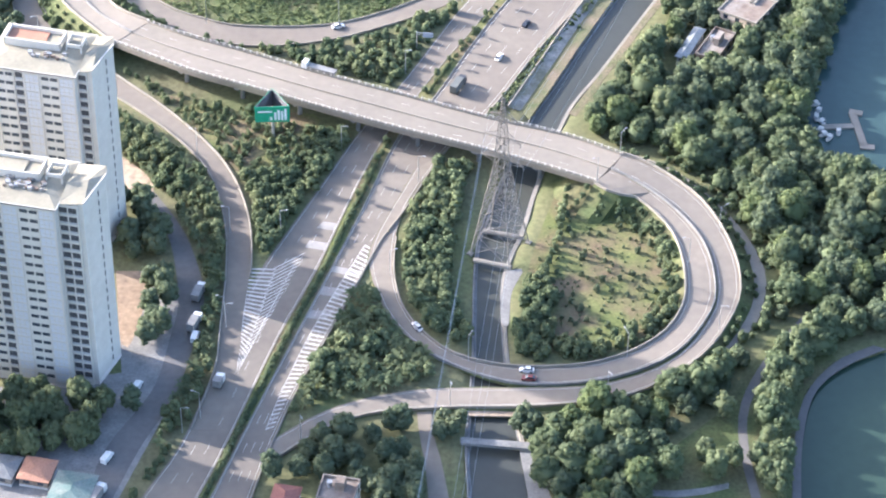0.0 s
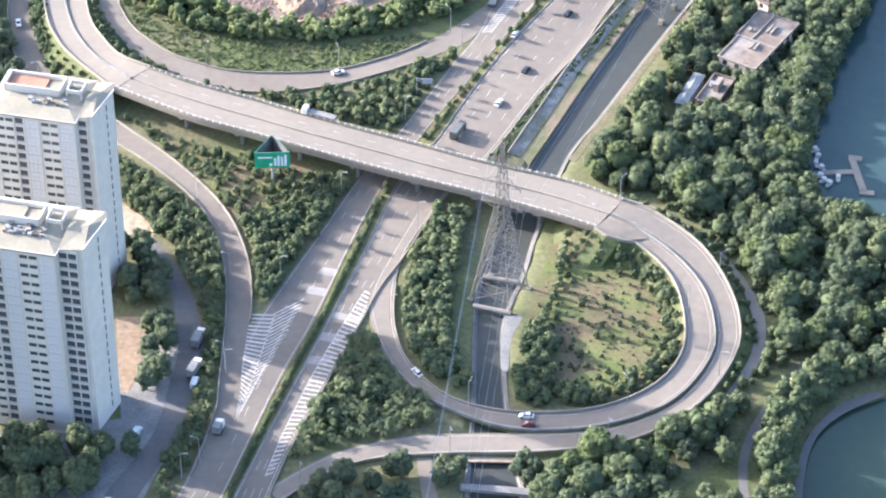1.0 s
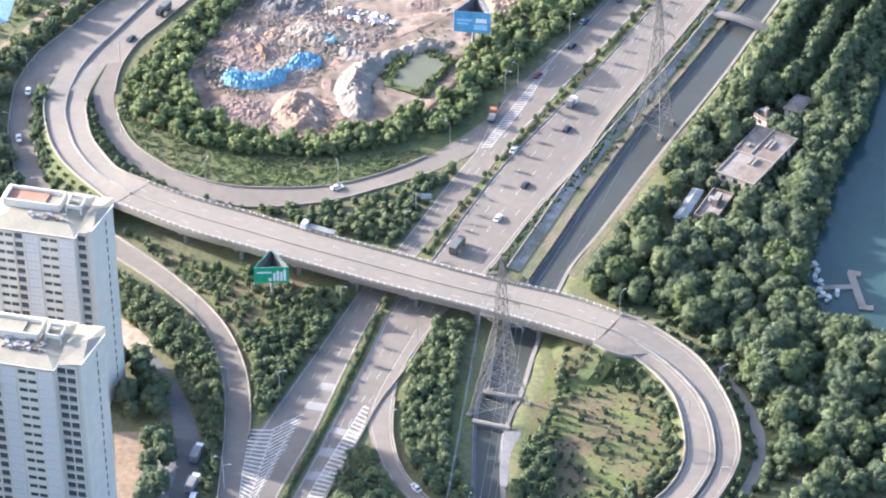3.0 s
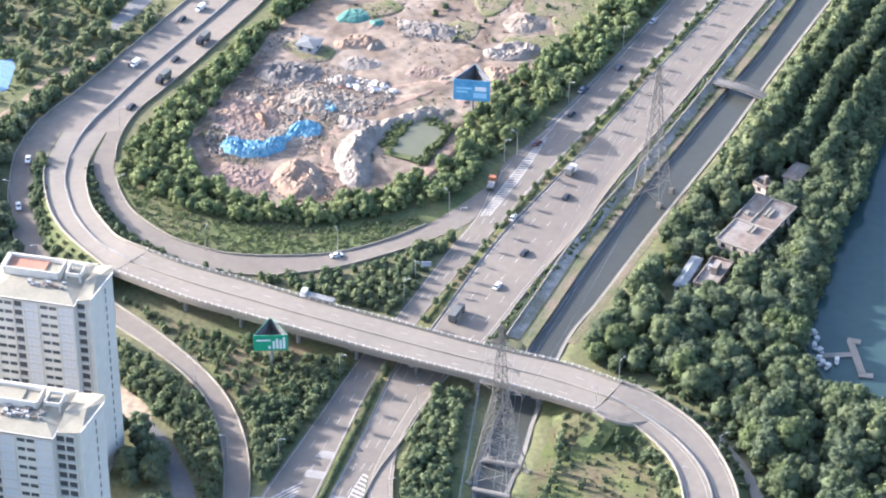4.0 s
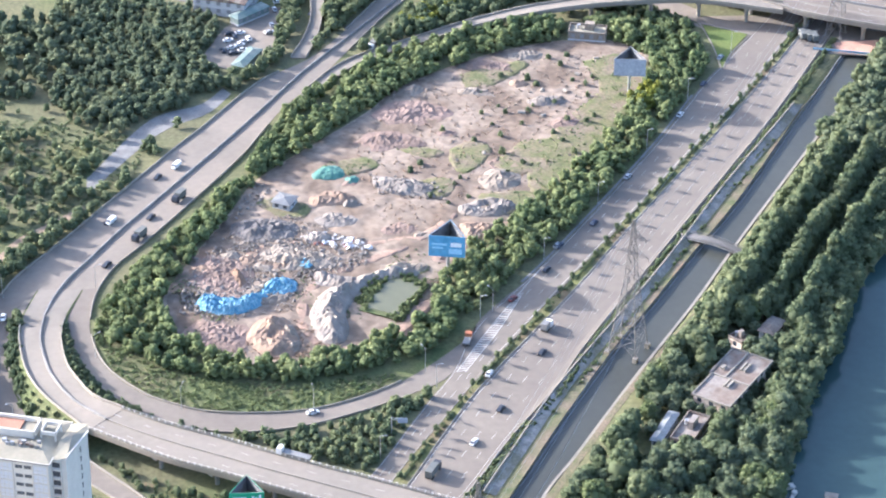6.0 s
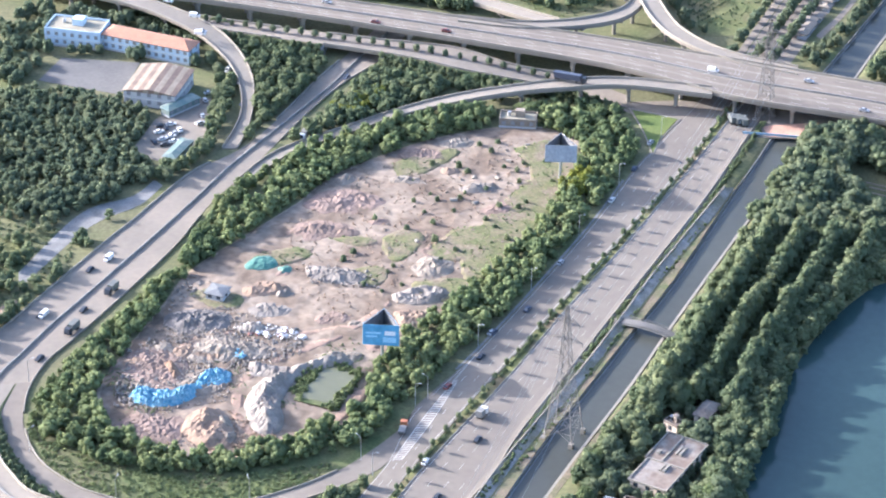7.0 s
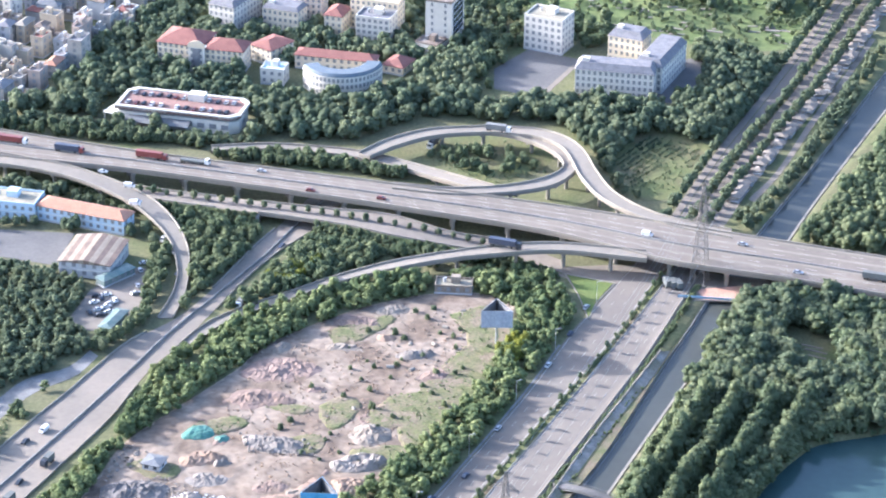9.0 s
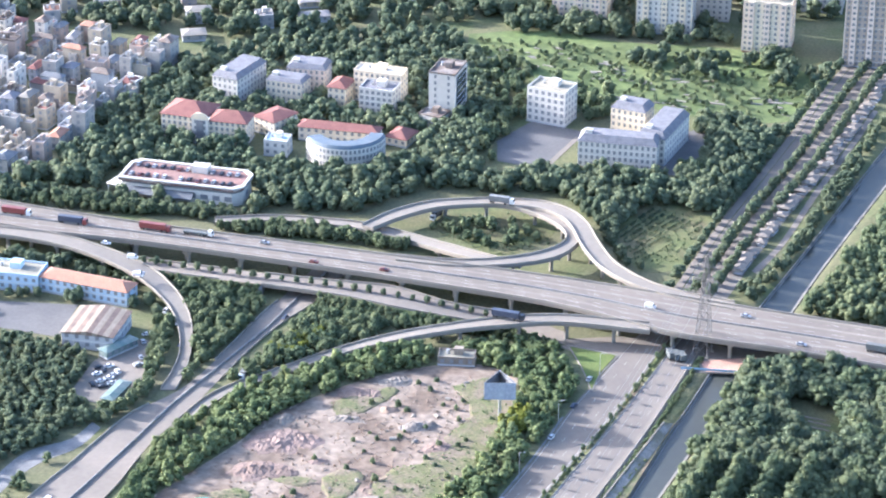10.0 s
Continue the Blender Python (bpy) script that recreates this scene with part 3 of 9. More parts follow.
# ---- the loop ramps east of the canal ----
LOOPI_I = [(46.5, 672.9, 7.5), (52.4, 668.2, 7.0), (59.8, 667.9, 5.5), (69.5, 653.3, 4.6), (72.4, 635.8, 3.8), (70.7, 620.1, 3.0), (62.1, 606.9, 2.0), (45.3, 597.4, 1.3), (24.1, 595.5, 0.8), (7.8, 599.2, 0.5), (-2.9, 607.0, 0.4), (-11.9, 622.0, 0.3), (-15.1, 642.7, 0.2), (-12.1, 668.4, 0.2), (-1.0, 695.4, 0.2)]
LOOPI_O = [(51.6, 679.4, 7.5), (57.9, 675.1, 7.0), (69.2, 664.4, 5.5), (77.8, 649.4, 4.6), (80.5, 633.4, 3.8), (78.6, 618.9, 3.0), (66.6, 600.6, 2.0), (46.7, 590.5, 1.3), (22.4, 588.8, 0.8), (2.9, 597.0, 0.5), (-7.8, 606.2, 0.4), (-16.3, 619.4, 0.3), (-21.8, 638.7, 0.2), (-21.3, 651.9, 0.2), (-8.9, 688.1, 0.2)]
_, IL, IR = strip("ramp", LOOPI_I, LOOPI_O, M_road_pale, 0.12, label="pale grey inner loop ramp", skirt=M_lush)
LOOPO_I = [(52.0, 680.0, 7.5), (58.4, 675.7, 7.0), (70.1, 665.0, 5.5), (78.8, 649.7, 4.6), (81.5, 633.4, 3.8), (79.5, 618.4, 3.0), (67.4, 599.4, 2.0), (47.3, 589.0, 1.3), (22.3, 587.1, 0.8), (-3.5, 586.9, 0.4), (-22.8, 582.3, 0.3), (-35.4, 575.7, 0.2), (-47.6, 565.2, 0.2)]
LOOPO_O = [(55.8, 687.1, 7.5), (64.4, 682.3, 7.0), (78.1, 668.7, 5.5), (85.6, 650.9, 4.6), (88.3, 633.5, 3.8), (85.5, 618.5, 3.0), (73.9, 599.0, 2.0), (54.5, 584.6, 1.3), (28.6, 579.6, 0.8), (3.0, 579.0, 0.4), (-19.4, 576.5, 0.3), (-32.8, 569.9, 0.2), (-50.1, 553.9, 0.2)]
_, OL, OR = strip("ramp", LOOPO_I, LOOPO_O, M_road_pale, 0.12, label="pale grey outer loop ramp leading to the expressway", skirt=M_lush)
for c, d, m in ((IL[:int(len(IL) * .84)], -0.3, M_conc), (IR[:int(len(IR) * .66)], 0.35, M_conc_dark), (OR, 0.3, M_conc)):
    wall_along("guard_wall", offset(c, d), 0.85, 0.5, m, 0.1, "low concrete parapet of the loop ramp", "barrier")
for a, b in ((IL, IR), (OL, OR)):
    line_along(between(a, b, 0.12), 0.13, lift=0.145)
    line_along(between(a, b, 0.88), 0.13, lift=0.145)
# service lane outside the loop
strip("lane", [(59.7, 697.4), (73.5, 688.1), (88.0, 667.3), (96.0, 646.1), (96.2, 630.2), (91.0, 614.4), (79.0, 601.2), (68.6, 592.3)], [(57.9, 695.1), (72.4, 685.0), (85.2, 665.9), (91.6, 647.2), (91.7, 630.2), (86.8, 617.4), (75.1, 602.4), (65.5, 592.1)], M_conc, 0.07, label="narrow dusty service lane beside the loop", category="lane")
# lane by the housing towers, its asphalt darkened for their shade
strip("lane", [(-103.6, 695.5), (-93.4, 681.4), (-80.3, 659.4), (-73.7, 640.8), (-70.6, 625.3), (-72.1, 607.7), (-76.0, 583.5), (-83.8, 562.6), (-90.9, 538.2)], [(-105.7, 689.7), (-95.6, 675.7), (-85.4, 659.3), (-80.5, 640.7), (-78.2, 622.7), (-79.5, 607.6), (-82.6, 585.8), (-93.2, 562.5), (-97.5, 542.5)], M_asphalt_dark, 0.07, label="grey service street beside the towers, shade put into its dark asphalt", category="street")

# ---- the ring road viaduct and the far ramps ----
VIA_N = [(-176.5, 1204.1, 9.0), (-133.0, 1185.9, 9.0), (-67.0, 1159.1, 9.0), (22.2, 1128.7, 9.0), (120.2, 1094.3, 9.0), (190.4, 1064.9, 9.0), (251.1, 1040.1, 9.0), (293.5, 1023.3, 9.0)]
VIA_S = [(-172.9, 1172.4, 9.0), (-130.5, 1156.7, 9.0), (-66.2, 1138.6, 9.0), (21.7, 1106.7, 9.0), (66.4, 1089.1, 9.0), (105.9, 1072.7, 9.0), (131.2, 1058.7, 9.0), (162.5, 1039.0, 9.0), (207.5, 1021.7, 9.0), (244.2, 1006.1, 9.0), (285.5, 989.7, 9.0)]
via = thing("viaduct", Matrix(), "wide pale concrete ring road viaduct on piers", "viaduct", kind="structure")
_, V1, V2 = strip("deck", VIA_N, VIA_S, M_deck, 0.05, 1.6, via)
for c, d, h in ((V1, -0.3, 0.9), (V2, 0.3, 0.9)):
    wall_along("parapet", offset(c, d), h, 0.5, M_conc, 0.05, "", parent=via)
wall_along("median_barrier", between(V1, V2, 0.52), 0.8, 0.7, M_conc_dark, 0.05, "", parent=via)
for k in (0.13, 0.26, 0.39, 0.65, 0.77, 0.89):
    line_along(between(V1, V2, k), 0.16, 5.0, 7.0, lift=0.085)
for k0, k1 in ((0.06, 0.24), (0.29, 0.47), (0.57, 0.71), (0.76, 0.92)):
    wear = [q for a, b in zip(between(V1, V2, k0), between(V1, V2, k1)) for q in (a + Vector((0, 0, .07)), b + Vector((0, 0, .07)))]
    mesh_ob("worn_lane", wear, [(2 * i + 1, 2 * i + 3, 2 * i + 2, 2 * i) for i in range(len(wear) // 2 - 1)], M_worn, via, "darker worn traffic lane")
nv = len(V1)
for i in range(2, nv - 1, 5):
    c, d = (V1[i] + V2[i]) / 2, V1[i] - V2[i]
    d.z = 0
    w = d.length
    m = Matrix.Translation((c.x, c.y, 0)) @ Matrix.Rotation(math.atan2(d.y, d.x), 4, "Z")
    g = Geo().box(-w * .47, -1, c.z - 3.0, w * .47, 1, c.z - 1.5)
    for x in (-w * .4, -w * .14, w * .14, w * .4):
        q = Geo().bar((x, 0, -0.2), (x, 0, c.z - 2.9), 0.85, 10)
        g.add(q.v, q.f)
    g.v = [tuple(m @ Vector(q)) for q in g.v]
    g.ob("pier", M_conc, via)


def ramp(label, left, right, piers=(), material=None, thick=1.3):
    r = thing("ramp", Matrix(), label, "ramp", kind="structure")
    _, L, R = strip("deck", left, right, material or M_deck, 0.08, thick, r)
    for c, d in ((L, -0.25), (R, 0.25)):
        wall_along("parapet", offset(c, d), 0.85, 0.45, M_conc, 0.08, "", parent=r)
    for s in piers:
        i = int(s * (len(L) - 1))
        c = (L[i] + R[i]) / 2
        d = L[i] - R[i]
        m = Matrix.Translation((c.x, c.y, 0)) @ Matrix.Rotation(math.atan2(d.y, d.x), 4, "Z")
        g = Geo().box(-d.length * .42, -.7, c.z - 2.4, d.length * .42, .7, c.z - 1.2).bar((0, 0, -.2), (0, 0, c.z - 2.3), 0.9, 10)
        g.v = [tuple(m @ Vector(q)) for q in g.v]
        g.ob("pier", M_conc, r)
    return L, R


ramp("pale concrete ramp rising from the western highway to the viaduct", [(-47.1, 987.4, 0.1), (-37.3, 1004.6, 0.2), (-26.9, 1015.9, 0.5), (-3.6, 1030.5, 1.5), (20.1, 1043.9, 3.0), (44.3, 1052.6, 5.0), (68.4, 1056.6, 7.0), (92.6, 1059.1, 8.5), (116.7, 1058.7, 9.0), (151.9, 1049.9, 9.0)], [(-51.9, 974.9, 0.1), (-38.1, 992.1, 0.2), (-24.5, 1009.5, 0.5), (-1.3, 1024.4, 1.5), (20.0, 1036.8, 3.0), (43.9, 1044.8, 5.0), (68.0, 1049.3, 7.0), (92.0, 1050.6, 8.5), (116.0, 1050.8, 9.0), (150.9, 1041.5, 9.0)], (0.55, 0.66, 0.76, 0.86, 0.94))
ramp("curved concrete ramp from the viaduct down to the western highway", [(-140.2, 1151.6, 9.0), (-114.3, 1142.9, 9.0), (-90.9, 1130.0, 8.5), (-70.1, 1112.1, 7.0), (-57.2, 1094.4, 5.0), (-49.3, 1075.2, 3.5), (-46.3, 1051.7, 2.0), (-48.2, 1033.2, 1.0), (-53.4, 1014.9, 0.3)], [(-141.4, 1163.8, 9.0), (-115.0, 1153.1, 9.0), (-91.5, 1141.2, 8.5), (-65.5, 1121.1, 7.0), (-51.3, 1100.8, 5.0), (-43.3, 1075.0, 3.5), (-42.0, 1051.5, 2.0), (-43.9, 1030.5, 1.0), (-47.7, 1014.7, 0.3)], (0.1, 0.22, 0.34, 0.46))
ramp("concrete ramp descending round the far loop to the viaduct", [(99.6, 1181.7, 8.0), (117.5, 1175.7, 9.0), (129.6, 1164.7, 9.5), (135.9, 1150.2, 9.5), (139.0, 1130.6, 9.3), (144.2, 1109.3, 9.0), (154.7, 1091.8, 9.0), (168.0, 1080.1, 9.0), (190.9, 1068.2, 9.0)], [(99.0, 1173.5, 8.0), (114.2, 1167.6, 9.0), (123.7, 1158.0, 9.5), (128.2, 1145.6, 9.5), (130.8, 1125.6, 9.3), (137.3, 1103.8, 9.0), (149.0, 1086.4, 9.0), (166.9, 1071.9, 9.0), (189.7, 1060.1, 9.0)], (0.3, 0.45, 0.55, 0.65, 0.75, 0.85))
ramp("tight concrete loop ramp behind the viaduct", [(33.2, 1159.9, 6.0), (46.6, 1172.5, 6.5), (65.4, 1182.0, 7.0), (86.5, 1183.3, 7.5), (99.6, 1181.7, 8.0), (114.8, 1174.8, 8.0), (126.5, 1160.0, 8.0), (131.6, 1143.2, 8.0), (128.6, 1128.9, 8.3), (117.1, 1115.1, 8.7), (96.5, 1108.3, 9.0), (71.5, 1108.1, 9.0), (46.8, 1114.9, 9.0)], [(38.2, 1155.4, 6.0), (51.5, 1165.5, 6.5), (67.6, 1173.8, 7.0), (86.0, 1175.7, 7.5), (99.0, 1173.5, 8.0), (111.4, 1165.5, 8.0), (120.8, 1154.0, 8.0), (124.9, 1143.5, 8.0), (123.4, 1133.3, 8.3), (112.8, 1122.8, 8.7), (94.6, 1115.9, 9.0), (71.9, 1115.0, 9.0), (47.1, 1120.7, 9.0)], (0.2, 0.3, 0.4, 0.5, 0.6, 0.68, 0.76, 0.84))
ramp("low ramp passing under the far loop", [(-34.2, 1178.5, 2.0), (-8.1, 1180.0, 2.0), (17.9, 1174.2, 2.5), (38.6, 1166.1, 3.0), (58.6, 1151.0, 4.0), (78.1, 1132.8, 6.0), (92.3, 1118.7, 8.0)], [(-34.1, 1172.3, 2.0), (-8.1, 1173.2, 2.0), (17.8, 1166.8, 2.5), (35.7, 1158.9, 3.0), (55.7, 1143.9, 4.0), (72.6, 1127.1, 6.0), (86.8, 1113.1, 8.0)], (0.8,))
# frontage road in front of the viaduct and the yards under it
FRONT = (([(-92.5, 1151.5, 0.3), (-53.4, 1128.1, 4.0), (-10.6, 1112.8, 5.0)], [(-86.7, 1139.4, 0.3), (-53.0, 1116.5, 4.0), (-12.6, 1101.5, 5.0)], M_lush), ([(-10.6, 1112.8, 5.0), (14.1, 1105.5, 5.0)], [(-12.6, 1101.5, 5.0), (13.4, 1092.1, 5.0)], None), ([(14.1, 1105.5, 5.0), (45.4, 1097.0, 5.0), (70.1, 1083.9, 3.0), (96.0, 1077.9, 0.3), (117.1, 1059.9, 0.3)], [(13.4, 1092.1, 5.0), (26.1, 1087.2, 5.0), (45.3, 1078.6, 4.0), (69.1, 1071.8, 2.0), (88.5, 1066.4, 0.3), (116.0, 1048.4, 0.3)], M_lush))
for l_, r_, sk in FRONT:
    _, c1, c2 = strip("road", l_, r_, M_road_pale, 0.08, 1.2, label="pale frontage road with small street trees", skirt=sk)
    for c, d in ((c1, -.3), (c2, .3)):
        wall_along("guard_wall", offset(c, d)[:len(c) if sk is None else int(len(c) * .8)], .8, .5, M_conc, .05, "low concrete parapet of the frontage road", "barrier")
for p, q in ((FRONT[1][0][0], FRONT[1][1][0]), (FRONT[1][0][1], FRONT[1][1][1])):
    p, q = Vector(p), Vector(q)
    n_ = Vector((-(q - p).y, (q - p).x, 0)).normalized() * .6
    q = q + (q - p).normalized() * 3
    tagged(Geo().prism([tuple(p - n_)[:2], tuple(q - n_)[:2], tuple(q + n_)[:2], tuple(p + n_)[:2]], -.3, 4.6).ob("abutment", M_conc_dark), "dark concrete abutment of the underpass", "abutment", kind="structure")
patch("pavement", [(112.3, 1048.1), (118.9, 1054.1), (138.4, 1055.4), (164.5, 1050.6), (194.4, 1040.6), (215.2, 1035.6), (191.1, 1019.3), (167.7, 1021.3), (153.6, 1041.2), (128.8, 1033.0)], 0.05, M_road_pale, "dusty paved ground under the viaduct", "pavement", smooth=False)
patch("pavement", [(171.4, 1031.2), (195.8, 1034.3), (191.2, 1020.3), (172.5, 1022.1)], 0.08, mat("brick_paving", (0.45, 0.27, 0.2), (0.38, 0.23, 0.17), 0.2, 0.9, 1.0), "reddish paved square beside the canal bridge", "pavement", smooth=False)
patch("verge", [(118.2, 1046.3), (136.4, 1037.8), (127.6, 1021.9), (123.1, 1008.2), (121.1, 1028.2)], 0.25, mat("bright_grass", (0.088, 0.122, 0.036), (0.12, 0.14, 0.044), 0.1, 0.95, 0.9, 0.5), "bright green triangular grass island with a kerb", "grass", smooth=False)
for a in ([(117.9, 1047.8), (137.6, 1037.7)], [(137.6, 1037.7), (127.9, 1020.9), (122.9, 1006.3)], [(122.9, 1006.3), (121.0, 1027.2), (117.1, 1047.9)]):
    wall_along("kerb", spl(a, 12), 0.35, 0.5, M_conc, 0.0, "pale concrete kerb round the grass island", "kerb")
strip("lane", [(107.4, 1059.8), (117.9, 1043.7), (123.0, 1023.1), (122.8, 1008.2)], [(111.5, 1065.0), (120.3, 1047.7), (125.1, 1025.5), (126.1, 1008.1)], M_asphalt, 0.12, label="narrow slip lane beside the grass island", category="lane")
_, BL, BR = strip("road", [(166.5, 1084.5), (181.1, 1117.8), (203.9, 1168.1), (227.4, 1215.5), (257.2, 1276.9), (285.3, 1336.1), (323.5, 1408.3)], [(178.9, 1084.0), (197.1, 1123.0), (223.8, 1176.7), (251.5, 1228.1), (278.4, 1283.4), (303.0, 1335.5), (332.4, 1391.1)], M_asphalt, 0.08, label="tree-lined boulevard running away beside the canal")
strip("walk", [(206.4, 1116.8), (224.0, 1145.8), (249.5, 1201.5), (275.9, 1254.8), (297.7, 1301.2)], [(208.4, 1113.3), (226.4, 1144.5), (251.4, 1198.1), (277.9, 1251.9), (299.9, 1298.9)], M_road_pale, 0.1, label="pale paved canal promenade", category="pavement")
strip("verge", between(BL, BR, 0.44), between(BL, BR, 0.56), M_grass, 0.2, label="planted median of the boulevard", category="median")
strip("walk", offset(BL, 0.5), offset(BL, 4), M_road_pale, 0.12, label="pale paved footway of the boulevard", category="pavement")

# ---- pieces of ground ----
NURSERY = [(149.1, 1160.9), (169.7, 1190.3), (196.0, 1177.8), (196.6, 1165.2), (178.1, 1123.8), (153.4, 1120.1)]
YARD = [(-134.6, 1078.5), (-126.7, 1100.1), (-92.0, 1094.9), (-98.6, 1064.4)]
COURT = [(-173.8, 885.8), (-161.2, 889.2), (-159.1, 882.8), (-159.9, 867.1), (-170.4, 862.2)]
CARYARD = [(-91.6, 1011.2), (-82.6, 1041.6), (-66.9, 1060.5), (-60.0, 1060.2), (-59.3, 1040.6), (-66.0, 1002.5), (-77.0, 1003.9)]
GLADE = [(198.3, 994.4), (208.2, 995.0), (216.5, 987.0), (221.9, 976.3), (217.7, 951.7), (203.4, 955.0), (198.9, 970.8)]
KEEP = [[tuple(p)[:2] for p in q] for q in (NURSERY, YARD, COURT, CARYARD, GLADE)]
SITE = [(-86.9, 808.3), (-91.5, 829.1), (-88.8, 845.8), (-71.4, 892.9), (-62.1, 917.8), (-36.1, 951.6), (-20.8, 971.5), (-7.3, 992.2), (25.3, 1018.0), (56.3, 1031.3), (79.9, 1031.7), (95.1, 1013.9), (90.0, 992.2), (77.5, 959.9), (62.3, 929.4), (43.6, 900.4), (21.7, 872.9), (6.8, 846.4), (0.5, 821.0), (-5.5, 803.6), (-9.1, 809.0), (-26.6, 801.0), (-43.8, 791.0), (-67.4, 795.8)]
patch("ground_patch", SITE, 0.06, M_dirt, "bare pinkish earth of a dumping ground", "dirt")
patch("lawn", [(36.1, 680.5), (48.4, 679.3), (60.1, 668.3), (68.8, 650.8), (70.3, 632.5), (62.6, 614.6), (45.5, 602.0), (29.2, 604.2), (24.5, 619.1), (25.7, 639.6), (30.4, 661.0)], 0.08, M_lawn, "lawn with bare earth inside the loop ramp", "grass")
patch("lawn", [(-89.1, 725.4), (-66.6, 718.2), (-41.1, 715.6), (-44.1, 702.2), (-53.8, 682.0), (-68.5, 690.3), (-82.5, 712.0)], 0.08, M_lawn, "lawn with shrubs between ramp and flyover", "grass")
patch("lawn", [(-113.0, 812.0), (-108.7, 789.9), (-92.1, 767.7), (-68.8, 759.5), (-42.5, 761.5), (-20.0, 771.7), (3.0, 790.0), (10.0, 803.0), (-10.0, 800.0), (-30.0, 792.0), (-64.5, 792.0), (-88.3, 799.0), (-105.1, 816.0)], 0.08, M_lush, "rough green grass slope inside the loop", "grass")
# tower yard: darker concrete carries the shade of the towers
patch("pavement", [(-132.6, 585.1), (-92.1, 592.8), (-98.1, 637.8), (-82.0, 638.1), (-75.4, 617.7), (-76.0, 583.5), (-89.3, 538.2), (-126.2, 537.7)], 0.05, M_conc_dark, "concrete yard round the housing towers, shade put into its dark colour", "pavement", smooth=False)
patch("ground_patch", [(-98.1, 637.8), (-88.5, 635.4), (-89.6, 610.0), (-93.3, 605.0)], 0.09, M_dirt, "sunlit bare sandy ground", "dirt")
patch("ground_patch", [(-103.6, 695.5), (-92.8, 684.2), (-90.3, 675.8), (-100.2, 678.4)], 0.09, M_dirt, "sunlit sandy ground behind a tower", "dirt")
strip("lane", [(-7.0, 577.9), (-6.2, 568.2), (-4.5, 556.9), (-3.1, 539.4)], [(-2.8, 578.4), (-2.1, 568.3), (0.2, 557.0), (2.8, 539.4)], M_road_pale, 0.07, label="narrow concrete lane beside the canal", category="lane")
patch("ground_patch", [(5.4, 579.0), (27.1, 580.7), (28.3, 577.5), (25.4, 576.0), (6.2, 576.2)], 0.06, M_dirt, "pale bare earth below the ramp", "dirt", smooth=False)
patch("ground_patch", [(18.9, 639.5), (24.0, 640.1), (20.5, 629.2), (19.4, 615.2), (17.5, 616.4), (17.6, 629.1)], 0.05, M_conc_dark, "pale concrete canal landing inside the loop", "pavement")
patch("ground_patch", [(22.0, 561.8), (26.4, 564.1), (30.2, 543.7), (31.3, 527.0), (26.0, 526.9)], 0.05, M_conc_dark, "pale concrete canal side", "pavement", smooth=False)
patch("field", [(99.2, 1416.1), (139.4, 1419.0), (180.5, 1400.6), (239.9, 1387.7), (265.8, 1360.6), (284.6, 1332.2), (253.4, 1288.0), (205.8, 1295.7), (160.3, 1326.7), (130.1, 1347.9), (95.4, 1358.7)], 0.06, M_field, "open green field with pale plots", "field")
patch("field", [(75.3, 1169.9), (97.5, 1186.6), (118.2, 1180.8), (123.3, 1165.0), (109.8, 1144.2), (88.9, 1140.2)], 0.08, M_grass, "lawn inside the far loop", "grass")
patch("pavement", [(160.7, 1252.1), (203.4, 1278.9), (231.0, 1255.1), (213.8, 1216.0), (182.1, 1223.9)], 0.06, M_asphalt_dark, "dark asphalt sports yard", "pavement", smooth=False)
patch("pavement", [(103.5, 1268.3), (122.5, 1292.8), (149.4, 1277.3), (122.8, 1232.9), (101.7, 1243.9)], 0.06, M_asphalt_dark, "dark paved courtyard", "pavement", smooth=False)
strip("path", [(142.9, 1272.3, 0.0), (123.8, 1237.0, 0.0)], [(145.2, 1271.0, 0.0), (126.2, 1235.6, 0.0)], M_road_pale, 0.1, label="pale covered walk across the courtyard", category="path")
patch("field", NURSERY, 0.06, M_grass, "nursery plot with rows of shrubs", "field")
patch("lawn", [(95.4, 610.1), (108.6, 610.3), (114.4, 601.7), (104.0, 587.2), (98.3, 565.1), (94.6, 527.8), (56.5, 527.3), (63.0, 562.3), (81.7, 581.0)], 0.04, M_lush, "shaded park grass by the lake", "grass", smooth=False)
patch("lawn", [(63.0, 562.3), (72.8, 567.0), (85.1, 562.6), (82.5, 549.2), (65.3, 546.8)], 0.06, M_lush, "small lawn in the lakeside park", "grass")
# lakeside path: tree shade is put into the darker asphalt
strip("path", [(106.2, 620.2), (92.9, 600.2), (84.9, 581.0), (83.5, 562.6), (85.3, 544.4)], [(108.4, 618.2), (95.5, 599.5), (87.4, 580.4), (86.1, 562.6), (87.9, 544.5)], M_asphalt_dark, 0.08, label="park path beside the lake, tree shade put into its dark asphalt", category="path")
strip("path", [(57.5, 547.1), (68.4, 547.3), (79.5, 550.3)], [(57.4, 544.9), (68.2, 544.6), (79.3, 548.1)], M_conc_dark, 0.1, label="pale curved park path", category="path")
# promenade darkened the same way for the shade of the trees
strip("path", [(125.7, 607.5), (114.2, 600.5), (103.9, 586.0), (98.8, 565.1), (96.1, 540.7)], [(129.3, 606.1), (115.6, 597.6), (106.3, 586.0), (101.1, 565.1), (98.6, 540.7)], M_asphalt_dark, 0.1, label="paved lakeside promenade", category="path")
patch("pavement", YARD, 0.1, M_asphalt_dark, "grey open factory yard", "pavement", smooth=False)
patch("pavement", CARYARD, 0.08, M_road_pale, "pale yard with parked vehicles", "pavement", smooth=False)
